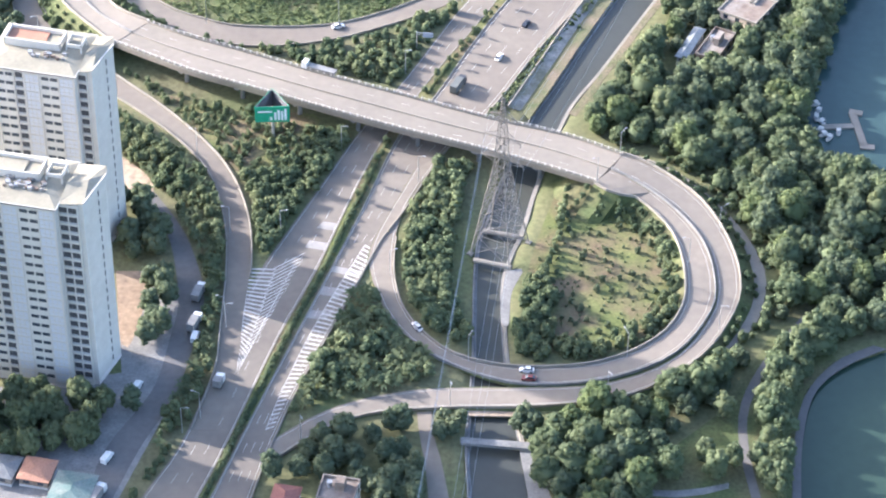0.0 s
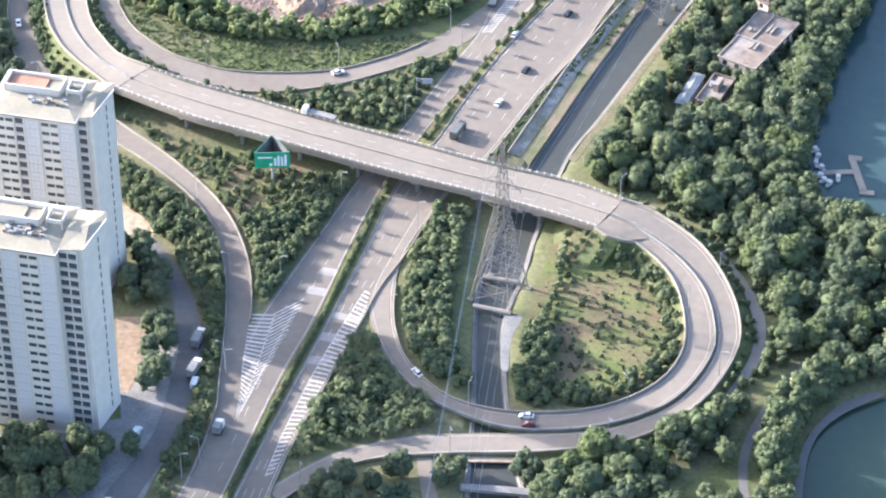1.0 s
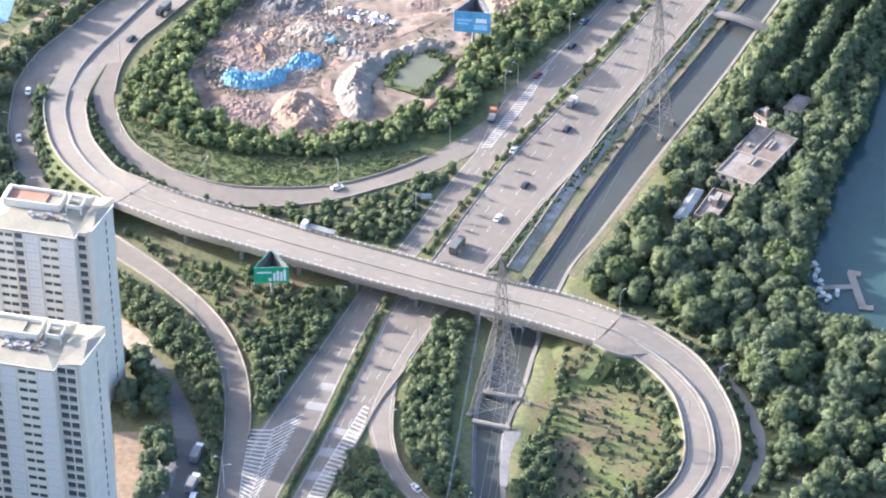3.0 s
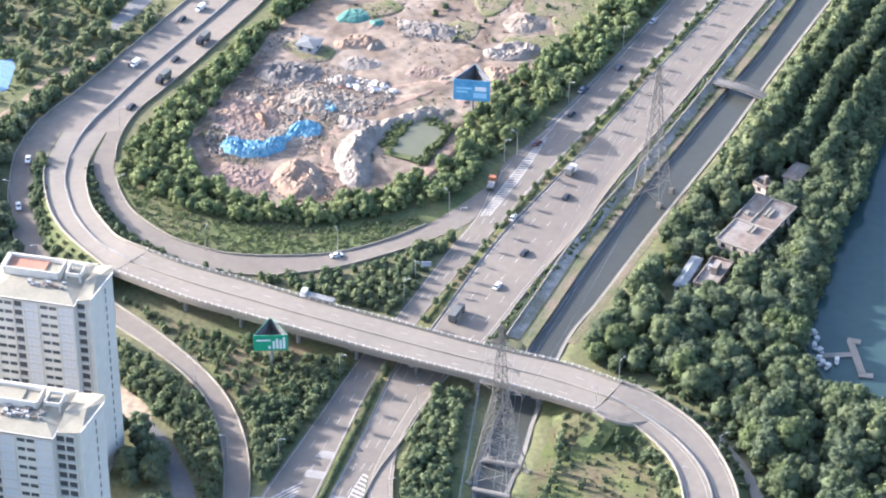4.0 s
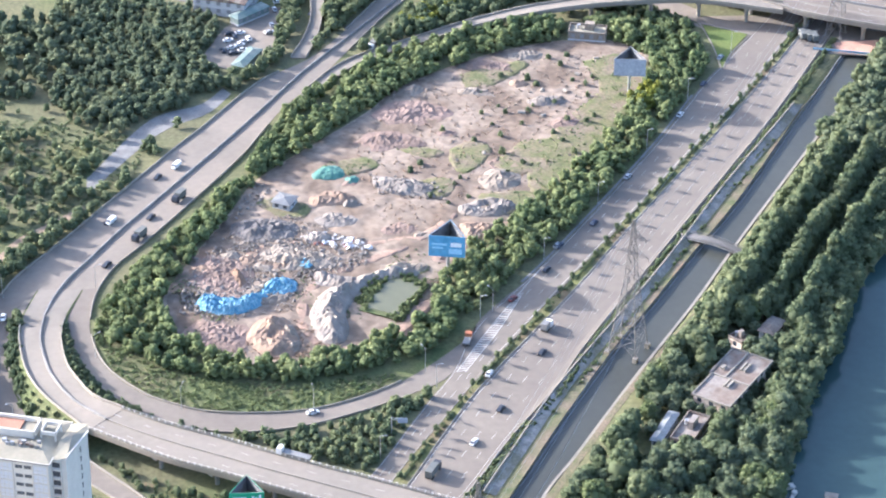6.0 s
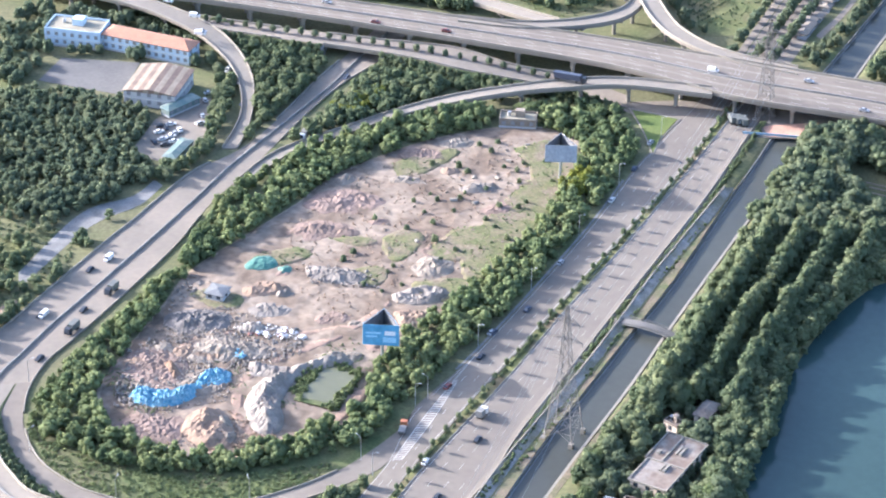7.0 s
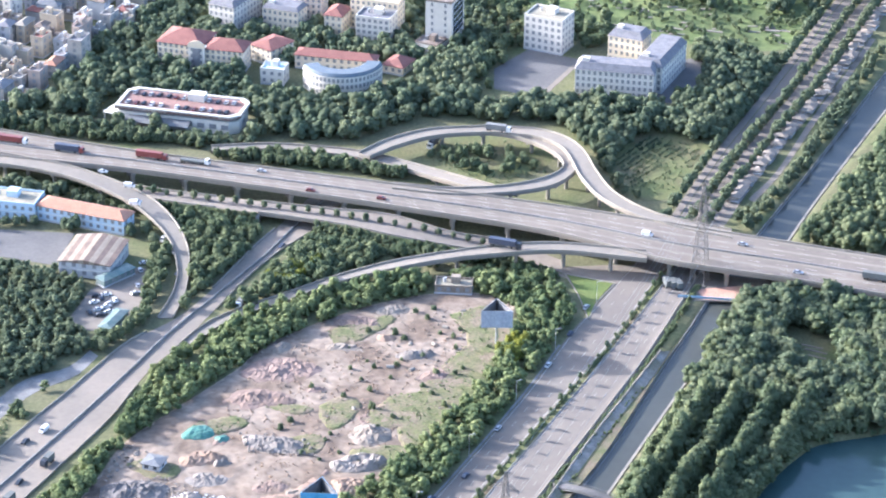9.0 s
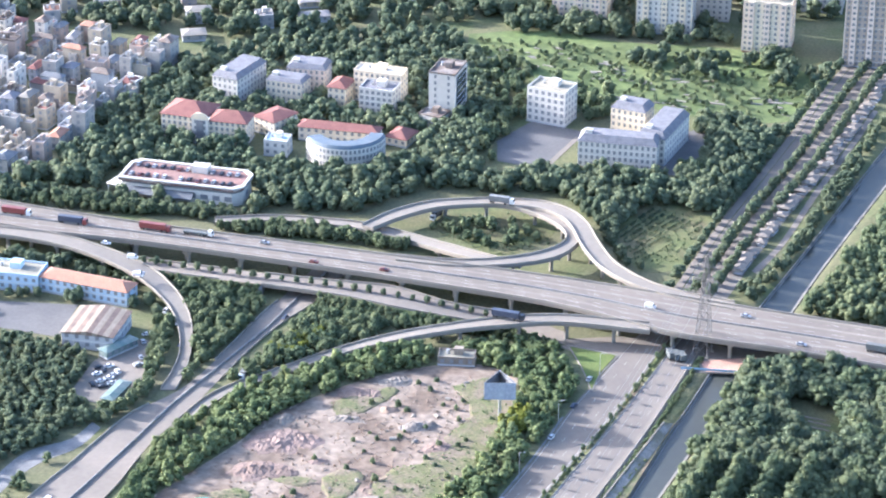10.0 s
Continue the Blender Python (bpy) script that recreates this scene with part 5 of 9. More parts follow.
for k in range(len(pts_o) - 1):
    a = 4 * k
    f += [(a, a + 4, a + 5, a + 1), (a + 1, a + 5, a + 6, a + 2), (a + 2, a + 6, a + 7, a + 3)]
f += [(0, 1, 2, 3), (len(v) - 1, len(v) - 2, len(v) - 3, len(v) - 4)]
Geo().add(v, f).ob("wall", M_white, t)
v, f = [], []
for o, i in zip(pts_o, pts_i):
    v += [(*o, 10.2), ((o[0] * .9 + i[0] * .1), o[1] * .9 + i[1] * .1, 11.8), (o[0] * .2 + i[0] * .8, o[1] * .2 + i[1] * .8, 11.8)]
for k in range(len(pts_o) - 1):
    a = 3 * k
    f += [(a, a + 3, a + 4, a + 1), (a + 1, a + 4, a + 5, a + 2)]
Geo().add(v, f).ob("roof", mat("blue_roof", (0.095, 0.125, 0.155), (0.12, 0.145, 0.17), 0.3, 0.7, 2.0), t)
me = window_mesh(1.3, 1.9, M_glass_hazed)
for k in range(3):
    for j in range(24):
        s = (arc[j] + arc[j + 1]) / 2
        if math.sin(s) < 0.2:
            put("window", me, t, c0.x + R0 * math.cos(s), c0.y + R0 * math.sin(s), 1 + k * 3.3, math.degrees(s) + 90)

# low parking building with cars on its roof
M_deckred = mat("roof_red", (0.231, 0.139, 0.119), (0.184, 0.119, 0.102), 0.1, 0.9, 0.8)
m, w_ = frame_of((-78.9, 1211.2), (-22.5, 1193.6))
H_ = 9.0
t = thing("building", m, "low white parking building with a car deck roof", "building")
plan = [(0, 0), (w_ - 4, 0), (w_, 4), (w_, 17), (w_ - 4, 21), (4, 21), (0, 17)]
FOOT.append([tuple(m @ Vector(q))[:2] for q in ((-9, -2, 0), (w_ + 2, -2, 0), (w_ + 2, 23, 0), (-9, 23, 0))])
ring = lambda d: [(x + d * (1 if x > w_ / 2 else -1), y + d * (1 if y > 10 else -1)) for x, y in plan]
Geo().prism(plan, -.3, H_ - 2.6).ob("wall", M_white, t)
Geo().prism(ring(-.5), H_ - 2.6, H_ - 1.1).ob("window_band", M_glass_hazed, t, "dark strip of parking openings")
Geo().prism(ring(.9), H_ - 1.1, H_).ob("roof", M_deckred, t, "reddish car deck")
ring_wall(ring(.9), ring(-.5), H_ - .9, H_ + .75).ob("parapet", M_white, t, "broad white roof parapet")
Geo().box(w_ * .52, 13.5, H_, w_ * .52 + 8, 18.5, H_ + 3.6).ob("stair_house", M_white, t)
Geo().prism([(-7.5, 1), (0, -1.2), (0, 18), (-3, 18)], 4.4, 4.9).ob("canopy", M_white, t, "white side canopy")
for x, y in ((-6.8, 1.6), (-3, 17)):
    Geo().box(x - .3, y - .3, -.3, x + .3, y + .3, 4.4).ob("post", M_white, t)
for k in range(9):
    put("window", window_mesh(3.6, 2.4, M_glass_hazed), t, 6 + k * (w_ - 12) / 8, 0, 2.4)
put("window", window_mesh(3.6, 2.4, M_glass_hazed), t, w_, 10, 2.4, 90)
Geo().add([(1, -.2, 5.4), (w_ * .62, -.2, 5.4), (w_ * .62, -6, 4.2), (1, -6, 4.2), (1, -.2, 5.2), (w_ * .62, -.2, 5.2), (w_ * .62, -6, 4.0), (1, -6, 4.0)], [(0, 3, 2, 1), (4, 5, 6, 7), (2, 3, 7, 6), (0, 4, 7, 3), (1, 2, 6, 5)]).ob("lean_to_roof", M_tin, t, "grey-green tin lean-to roof")
for k in range(6):
    Geo().box(1.5 + k * (w_ * .6) / 5, -5.8, -.3, 1.8 + k * (w_ * .6) / 5, -5.5, 4.05).ob("post", M_steel, t)
PARK_ROOF = (m, w_, 21, H_)

# factory by the western highway
t, m, w_, H_ = building((-96.4, 1055.5), (-74.7, 1049.4), 25, 2, M_greyw, M_rust, "grey factory hall with a striped rusty tin roof", 3.3, "none", 1.6, 4, 1.8)
M_brown = mat("brown_tin", (0.17, 0.125, 0.10), (0.12, 0.09, 0.075), 0.2, 0.8, 1.0, 0.2)
M_creamtin = mat("cream_tin", (0.245, 0.207, 0.16), (0.197, 0.163, 0.126), 0.2, 0.7, 1.0, 0.2)
for i in range(10):
    x0, x1 = -0.6 + i * (w_ + 1.2) / 10, -0.6 + (i + 1) * (w_ + 1.2) / 10
    f = lambda x: H_ + 1.6 * (1 - abs(2 * x / w_ - 1))
    Geo().add([(x0, -.6, f(x0)), (x1, -.6, f(x1)), (x1, 25.6, f(x1)), (x0, 25.6, f(x0)), (x0, -.6, H_ - .3), (x1, -.6, H_ - .3), (x1, 25.6, H_ - .3), (x0, 25.6, H_ - .3)], [(0, 1, 2, 3), (4, 7, 6, 5), (0, 4, 5, 1), (2, 6, 7, 3), (1, 5, 6, 2), (3, 7, 4, 0)]).ob("roof_sheet", M_brown if i % 2 else M_creamtin, t)
building((-109.3, 1108.8), (-70.7, 1091.2), 10, 2, M_bluewall, M_rooforange, "light blue factory office with orange tiled roof", 3.4, "hip", 2.4, 3.4)
building((-134.8, 1113.2), (-110.1, 1106.6), 14, 2, M_bluewall, M_roofbeige, "light blue factory block with pale flat roof", 3.6)
building((-76.8, 1042.6), (-64.6, 1054.6), 5, 1, M_teal, M_teal, "low teal tin shed", 3.0, "hip", 1.0)
building((-72.3, 1000.8), (-65.7, 1016.0), 5, 1, M_teal, M_teal, "narrow teal tin shed by the yard", 3.0, "hip", 0.8)
# sheds on the dumping ground
building((-55.5, 895.6), (-49.1, 893.0), 7, 1, M_greyw, M_tin, "small hut with a tin roof on the dump", 2.8, "hip", 0.9, 3)
building((61.0, 1032.2), (76.3, 1029.8), 8, 1, M_rubble, M_roofbeige, "low worn workshop at the edge of the dump", 2.8, "flat")

# lakeside buildings in the wood
villa, _, villa_w, villa_h = building((91.6, 766.4), (102.8, 759.3), 31, 2, M_peach, M_rust, "two-storey flat-roofed lakeside building with a stained roof", 3.2, "none", left=True)
Geo().box(-.5, -.5, villa_h - .25, villa_w + .5, 14, villa_h + .1).ob("roof", M_rust, villa, "rusty stained roof slab")
Geo().box(-1.4, 14, villa_h - .25, villa_w + .5, 31.5, villa_h + .1).ob("roof", mat("brown_slab", (0.16, 0.122, 0.098), (0.122, 0.092, 0.075), 0.2, 0.9, 0.8, 0.3, c=(0.21, 0.185, 0.16), cscale=0.15), villa, "brown stained roof slab")
for x0, y0, x1, y1 in ((-.6, -.6, villa_w + .6, -.2), (villa_w + .2, -.2, villa_w + .6, 31.6), (-1.5, 31.2, villa_w + .2, 31.6), (-1.5, 14, -1.1, 31.2), (-.6, -.2, -.2, 14), (-.2, 13.8, villa_w + .2, 14.4), (4.2, 14.4, 4.8, 31.2)):
    Geo().box(x0, y0, villa_h - .2, x1, y1, villa_h + .55).ob("roof_edge", M_conc, villa, "pale concrete roof edge")
for x0, y0, x1, y1 in ((6.2, 9.0, 7.0, 13.2), (7.6, 9.0, 8.4, 13.2), (6.6, 20.5, 7.4, 25.5), (8.0, 20.5, 8.8, 25.5), (.6, 18, 2.0, 20)):
    Geo().box(x0, y0, villa_h + .1, x1, y1, villa_h + .9).ob("skylight", M_conc, villa, "pale roof light")

building((76.2, 744.9), (78.9, 743.7), 17.5, 1, M_greyw, mat("pale_tin", (0.24, 0.255, 0.255), (0.18, 0.195, 0.195), 0.3, 0.6, 1.5, 0.2), "long narrow shed with a pale tin roof", 3.2, "hip", 0.7)
building((82.2, 745.7), (89.0, 742.3), 17, 1, M_rust, M_rust, "roofless annexe with stained brick walls", 3.0)

building((118.1, 809.7), (122.6, 806.9), 10, 1, M_white, M_rust, "small white gatehouse with a brown roof", 3.4, "hip", 1.0)
building((107.0, 805.8), (111.2, 801.4), 4.5, 1, M_peach, M_rust, "low outbuilding under trees", 3.0)
# roofs at the bottom of the valley street
building((-46.4, 536.2), (-39.9, 535.0), 8, 1, M_white, M_roofred, "house with a bright red tin roof", 3.2, "hip", 1.2)
building((-33.8, 535.7), (-23.7, 533.7), 9, 2, M_white, M_rust, "small house with a brown roof terrace", 3.2)
building((-106.9, 536.9), (-96.7, 534.9), 12, 1, M_greyw, M_teal, "greenhouse shed with worn translucent roof", 3.2, "hip", 1.0)
building((-115.8, 546.6), (-107.8, 544.9), 8, 1, M_rust, M_rooforange, "shack with a rusty orange tin roof", 2.8, "hip", .8)
building((-127.7, 548.6), (-118.0, 546.1), 8, 1, M_rust, M_tin, "shack with a grey tin roof", 2.8, "hip", .8)

# stalls along the boulevard
stall = None
for i, p in enumerate(offset(spl([tuple(q) for q in BR[::3]], 54), -6.5)[6:-4]):
    t_ = BR[-1] - BR[0]
    m = pose(p.x, p.y, 0.08, 0, 0, math.degrees(math.atan2(t_.y, t_.x)) + (i * 37 % 7) - 3)
    if i % 5 == 4:
        continue
    if stall:
        q = copy_thing(stall, m)
        u = .65 + (i * 53 % 11) / 16
        q.matrix_basis = m @ pose((i * 29 % 5) * .6 - 1.2, (i * 17 % 7) * .5 - 1.5, 0) @ Matrix.Diagonal((u, .7 + (i * 31 % 9) / 14, .9, 1))
        continue
    stall = thing("market_stall", m, "low market stall with a pale sheet roof", "stall", "stalls along the boulevard")
    hip_roof(stall, -3.2, -2.4, 3.2, 2.4, 2.7, 1.0, M_road_pale, .3)
    Geo().box(-3.0, -2.0, 0, 3.0, 2.0, 1.0).ob("counter", M_greyw, stall)
    for x in (-3.0, 3.0):
        for y in (-2.2, 2.2):
            Geo().box(x - .08, y - .08, 0, x + .08, y + .08, 2.7).ob("post", M_steel, stall)

# the dense town behind the trees
rr = random.Random(11)
M_render = mat("aged_render", (0.36, 0.34, 0.308), (0.288, 0.276, 0.256), 0.2, 0.9, 1.5, amp=0.12)
M_old = mat("old_roof", (0.288, 0.264, 0.24), (0.216, 0.2, 0.188), 0.2, 0.9, 1.5, amp=0.12)
M_render_b = mat("cream_render", (0.37, 0.325, 0.255), (0.30, 0.265, 0.21), 0.2, 0.9, 1.5, amp=0.12)
M_render_c = mat("pinkish_town_render", (0.36, 0.295, 0.255), (0.29, 0.24, 0.21), 0.2, 0.9, 1.5, amp=0.12)
walls = (M_render, M_render_b, M_render, M_render_c, M_greyw, M_white, M_render_b)
roofs = (M_old, M_tin, M_roofgrey, M_roofred, M_conc, M_old, M_rust, M_rooforange)
TOWN = [(-173.9, 1442.8), (-79.9, 1397.3), (-61.4, 1380.3), (-68.6, 1333.4), (-95.6, 1300.8), (-104.9, 1269.0), (-122.2, 1242.1), (-158.1, 1223.5)]
tp = [tuple(q)[:2] for q in TOWN]
xs, ys = [q[0] for q in tp], [q[1] for q in tp]
yy = min(ys)
while yy < max(ys):
    xx = min(xs)
    while xx < max(xs):
        x, y = xx + rr.uniform(-3, 3), yy + rr.uniform(-3, 3)
        if inside(x, y, tp):
            fw, fd, fl = rr.uniform(4.0, 8), rr.uniform(7, 12), rr.choice((1, 2, 2, 3, 3, 4))
            an = rr.choice((-25, -25, -22, 65)) + rr.uniform(-4, 4)
            b = (x + fw * math.cos(radians(an)), y + fw * math.sin(radians(an)))
            building((x, y), b, fd, fl, rr.choice(walls), rr.choice(roofs), "narrow pale town house, %s floors high" % ("one two three four".split()[fl - 1]), 3.3, rr.choice(("flat", "flat", "hip")), 1.8, 4.0, name="house", category="house", belt=False)
        xx += 10
    yy += 14
FAR_TOWN = [(-182.7, 1534.4), (90.0, 1525.3), (60.5, 1443.4), (16.9, 1436.2), (-23.1, 1420.4), (-62.1, 1400.8), (-86.7, 1414.2), (-174.7, 1451.5)]
tp = [tuple(q)[:2] for q in FAR_TOWN]
xs, ys = [q[0] for q in tp], [q[1] for q in tp]
yy = min(ys)
while yy < max(ys):
    xx = min(xs)
    while xx < max(xs):
        x, y = xx + rr.uniform(-9, 9), yy + rr.uniform(-8, 8)
        if inside(x, y, tp) and rr.random() < 0.75:
            fw, fd = rr.uniform(7, 18), rr.uniform(8, 12)
            b = (x + fw * .98, y + fw * .12)
            building((x, y), b, fd, rr.choice((1, 1, 2, 2, 3)), rr.choice(walls), rr.choice(roofs), "low house in the far trees", 3.3, rr.choice(("flat", "hip", "hip")), 1.6, 4.5, name="house", category="house", belt=False)
        xx += 27
    yy += 30

# ---- trees and shrubs ----
def ico(sub):
    bm = bmesh.new()
    bmesh.ops.create_icosphere(bm, subdivisions=sub, radius=1.0)
    v = np.array([q.co[:] for q in bm.verts])
    f = np.array([[q.index for q in p.verts] for p in bm.faces])
    bm.free()
    return v, f


ICO1, ICO2 = ico(1), ico(2)


def crown(seed, clumps, leaves, shape, lump, base=ICO2, leaf=0.11):
    """Vertices and triangles of a crown one unit high and wide: rough clumps with leaf sprays on them.
    shape: width of the crown at height 0..1; lump: size of a clump."""
    r = np.random.default_rng(seed)
    V, F = [], []
    k = 0
    if clumps > 7:  # inner mass of the crown
        v = ICO1[0] * (1 + r.uniform(-.2, .2, (len(ICO1[0]), 1))) * [shape(.4) * .42, shape(.4) * .42, .40] + [0, 0, .47]
        V.append(v)
        F.append(ICO1[1] + k)
        k += len(v)
    for i in range(clumps):
        h = (i + 0.5) / clumps
        rad = shape(h) * (0.35 + 0.65 * r.random() ** 0.5) * 0.72
        an = i * 2.399 + r.uniform(-.5, .5)
        c = np.array([math.cos(an) * rad * .5, math.sin(an) * rad * .5, 0.12 + 0.76 * h])
        s = lump * r.uniform(0.75, 1.25)
        v = base[0].copy()
        v = v * (1 + r.uniform(-.3, .26, (len(v), 1)))
        v = v * [s, s, s * r.uniform(.7, .95)] + c
        V.append(v)
        F.append(base[1] + k)
        k += len(v)
        n = r.normal(size=(leaves, 3))
        n[:, 2] = np.abs(n[:, 2]) * 0.9 - 0.25
        n /= np.linalg.norm(n, axis=1, keepdims=True)
        p = c + n * [s, s, s * .9] * r.uniform(.85, 1.25, (leaves, 1))
        a = np.cross(n, r.normal(size=(leaves, 3)))
        a /= np.linalg.norm(a, axis=1, keepdims=True) + 1e-9
        b = np.cross(n + r.normal(size=(leaves, 3)) * .7, a)
        b /= np.linalg.norm(b, axis=1, keepdims=True) + 1e-9
        z = leaf * r.uniform(.6, 1.3, (leaves, 1))
        q = np.stack([p - a * z - b * z * .6, p + a * z - b * z * .6, p + b * z], 1).reshape(-1, 3)
        V.append(q)
        F.append(np.arange(leaves * 3).reshape(-1, 3) + k)
        k += leaves * 3
    return np.vstack(V), np.vstack(F)


round_shape = lambda h: 1.0 * math.sqrt(max(0.05, 1 - (1.7 * h - 0.75) ** 2))
column_shape = lambda h: 0.95 * (1.03 - h) ** 0.45
dome_shape = lambda h: 1.05 * math.sqrt(max(0.05, 1 - (h) ** 2))
FULL = [crown(i, 40, 18, round_shape, 0.135, ICO1, 0.055) for i in range(4)]
BROAD = [crown(10 + i, 17, 8, round_shape, 0.18, ICO1, 0.075) for i in range(6)]
TALL = [crown(20 + i, 34, 8, column_shape, 0.12, ICO1, 0.05) for i in range(5)]
SHRUB = [crown(30 + i, 7, 7, dome_shape, 0.23, ICO1, 0.12) for i in range(5)]
FAR = [crown(70 + i, 10, 5, round_shape, 0.235, ICO1, 0.1) for i in range(6)]
WEED = [crown(60 + i, 2, 9, dome_shape, 0.3, ICO1, 0.2) for i in range(4)]
PALM = []
for sd in range(3):
    r_ = np.random.default_rng(50 + sd)
    V_, F_ = [], []
    for i in range(13):
        an, up = i * 2.4 + r_.uniform(-.3, .3), r_.uniform(.1, .9)
        d_ = np.array([math.cos(an), math.sin(an), 0])
        s_ = np.array([-math.sin(an), math.cos(an), 0]) * .09
        p0, p1, p2 = np.array([0, 0, .25]), d_ * .3 + [0, 0, .35 + .5 * up], d_ * .62 + [0, 0, .2 + .45 * up]
        k_ = len(V_)
        V_ += [p0 - s_ * .3, p0 + s_ * .3, p1 + s_, p1 - s_, p2]
        F_ += [(k_, k_ + 1, k_ + 2), (k_, k_ + 2, k_ + 3), (k_ + 3, k_ + 2, k_ + 4)]
    PALM.append((np.array(V_), np.array(F_)))


def tri_mesh(name, V, F, material):
    me = bpy.data.meshes.new(name)
    n = len(F)
    me.vertices.add(len(V))
    me.vertices.foreach_set("co", np.ascontiguousarray(V, np.float32).ravel())
    me.loops.add(3 * n)
    me.loops.foreach_set("vertex_index", np.ascontiguousarray(F, np.int32).ravel())
    me.polygons.add(n)
    me.polygons.foreach_set("loop_start", np.arange(0, 3 * n, 3, dtype=np.int32))
    me.polygons.foreach_set("use_smooth", np.ones(n, bool))
    me.materials.append(material)
    me.update(calc_edges=True)
    me.validate()
    return me


def scatter(poly, gap, seed, keep=1.0, margin=1.2, clear=True):
    """Places about gap apart inside a polygon, off the roads, the water and the buildings."""
    poly = [tuple(p)[:2] for p in poly]
    r = np.random.default_rng(seed)
    x0, y0 = np.min(poly, 0)
    x1, y1 = np.max(poly, 0)
    X, Y = np.meshgrid(np.arange(x0, x1, gap), np.arange(y0, y1, gap * .87))
    X = X + (np.arange(X.shape[0]) % 2)[:, None] * gap / 2
    X, Y = X.ravel() + r.uniform(-.33, .33, X.size) * gap, Y.ravel() + r.uniform(-.33, .33, X.size) * gap
    ok = (depth_in(X, Y, poly) > 0) & (r.random(X.size) < keep)
    X, Y = X[ok], Y[ok]
    bad = np.zeros(X.shape, bool)
    for q in ROADS + FOOT:
        qa = np.array(q)
        (ax, ay), (bx, by) = qa.min(0) - 3, qa.max(0) + 3
        s = (X > ax) & (X < bx) & (Y > ay) & (Y < by)
        if s.any():
            bad[s] |= depth_in(X[s], Y[s], q) > -margin
    for q in KEEP if clear else ():
        bad |= depth_in(X, Y, q) > 0
    for q in (canal_poly, lake_a, lake_b):
        bad |= depth_in(X, Y, q) > -1.5
    return [(float(a), float(b)) for a, b in zip(X[~bad], Y[~bad])]


def plant_mass(name, label, places, kinds, size, material, seed, tall=1.0, category="trees", trunk=True):
    """Many plants as one mass of foliage, with their stems as a part."""
    if not places:
        return
    r = np.random.default_rng(seed)
    V, F, k = [], [], 0
    g = Geo()
    for x, y, *zz in places:
        v, f = kinds[r.integers(len(kinds))]
        s = r.uniform(*size)
        an = r.uniform(0, 6.283)
        c, sn = math.cos(an), math.sin(an)
        h = s * tall * r.uniform(.85, 1.2)
        lift = (0.12 * h if trunk else -0.05 * h) + (zz[0] if zz else 0.0)
        V.append(np.stack([(v[:, 0] * c - v[:, 1] * sn) * s + x, (v[:, 0] * sn + v[:, 1] * c) * s + y, v[:, 2] * h + lift], -1))
        F.append(f + k)
        k += len(v)
        if trunk:
            g.bar((x, y, -.2), (x + .2, y, lift + h * .5), 0.035 * s, 4, 0.015 * s)
    e = thing(name, Matrix(), label, category, kind="stuff")
    o = new("foliage", tri_mesh("foliage", np.vstack(V), np.vstack(F), material))
    o.parent = e
    if trunk:
        g.ob("trunks", M_bark, e)


def tree_proto(i, material):
    v, f = FULL[i]
    t = thing("tree", Matrix(), "broad leafy tree in the lakeside wood", "tree", "lakeside trees")
    g = Geo().bar((0, 0, -.3), (.03, 0, .35), .045, 7, .03)
    for j in range(5):
        a = j * 1.257 + i
        g.bar((.02, 0, .25 + .05 * j), (math.cos(a) * .28, math.sin(a) * .28, .55 + .06 * j), .018, 5, .008)
    g.ob("trunk", M_bark, t)
    o = new("crown", tri_mesh("crown", v, f, material))
    o.parent = t
    return t


PROTO = [tree_proto(i, m) for i, m in ((0, M_leaf), (1, M_leaf_b), (2, M_leaf_d), (3, M_leaf))]
used = [False] * 4


def plant_tree(x, y, s, h, k, an, label="", z=0.0, group=""):
    m = pose(x, y, z, 0, 0, an)
    sc = Matrix.Diagonal((s, s, h, 1))
    if used[k]:
        o = copy_thing(PROTO[k], m)
        o.matrix_basis = m @ sc
    else:
        o, used[k] = PROTO[k], True
        o.matrix_basis = m @ sc
    if label:
        o["label"] = label
    if group:
        o["group"] = group
    return o


# the lakeside wood: nearest trees singly, the rest as masses
EAST = [(49.5, 700.2), (48.2, 714.0), (59.9, 741.6), (74.6, 772.3), (89.9, 801.9), (100.7, 827.0), (110.6, 849.3), (128.4, 844.0), (130.2, 822.0), (131.2, 793.9), (122.6, 767.0), (118.0, 747.3), (113.0, 713.5), (121.6, 690.3), (137.5, 677.8), (144.1, 657.3), (139.0, 615.7), (129.8, 610.6), (113.0, 604.2), (99.5, 600.3), (93.4, 585.9), (84.6, 576.4), (75.3, 580.9), (69.1, 571.5), (61.4, 562.3), (61.9, 542.4), (29.1, 527.0), (28.6, 561.9), (28.3, 576.1), (54.4, 580.1), (74.5, 593.2), (92.5, 615.0), (98.8, 635.5), (97.3, 653.9), (88.7, 677.1), (75.5, 691.9), (63.4, 698.6)]
near = scatter(EAST, 6.3, 1, 1.0, 4.0)
rr = random.Random(3)
rr.shuffle(near)
near.sort(key=lambda p: p[1] > 640)
for i, (x, y) in enumerate(near[:290]):
    s = rr.uniform(5.0, 12.0)
    plant_tree(x, y, s, s * rr.uniform(.85, 1.15), rr.choice((0, 0, 1, 2, 2, 3)), rr.uniform(0, 360), rr.choice(("tall leafy tree in the dense lakeside wood", "broad dark green tree in the lakeside wood", "sunlit bright green tree in the lakeside wood")))
plant_mass("woodland", "dense mixed green wood between canal and lake", near[290:], BROAD, (5.0, 12.0), M_leaf, 2)
bank = [p for p in spl(CANAL_R, 200)]
rows_e = []
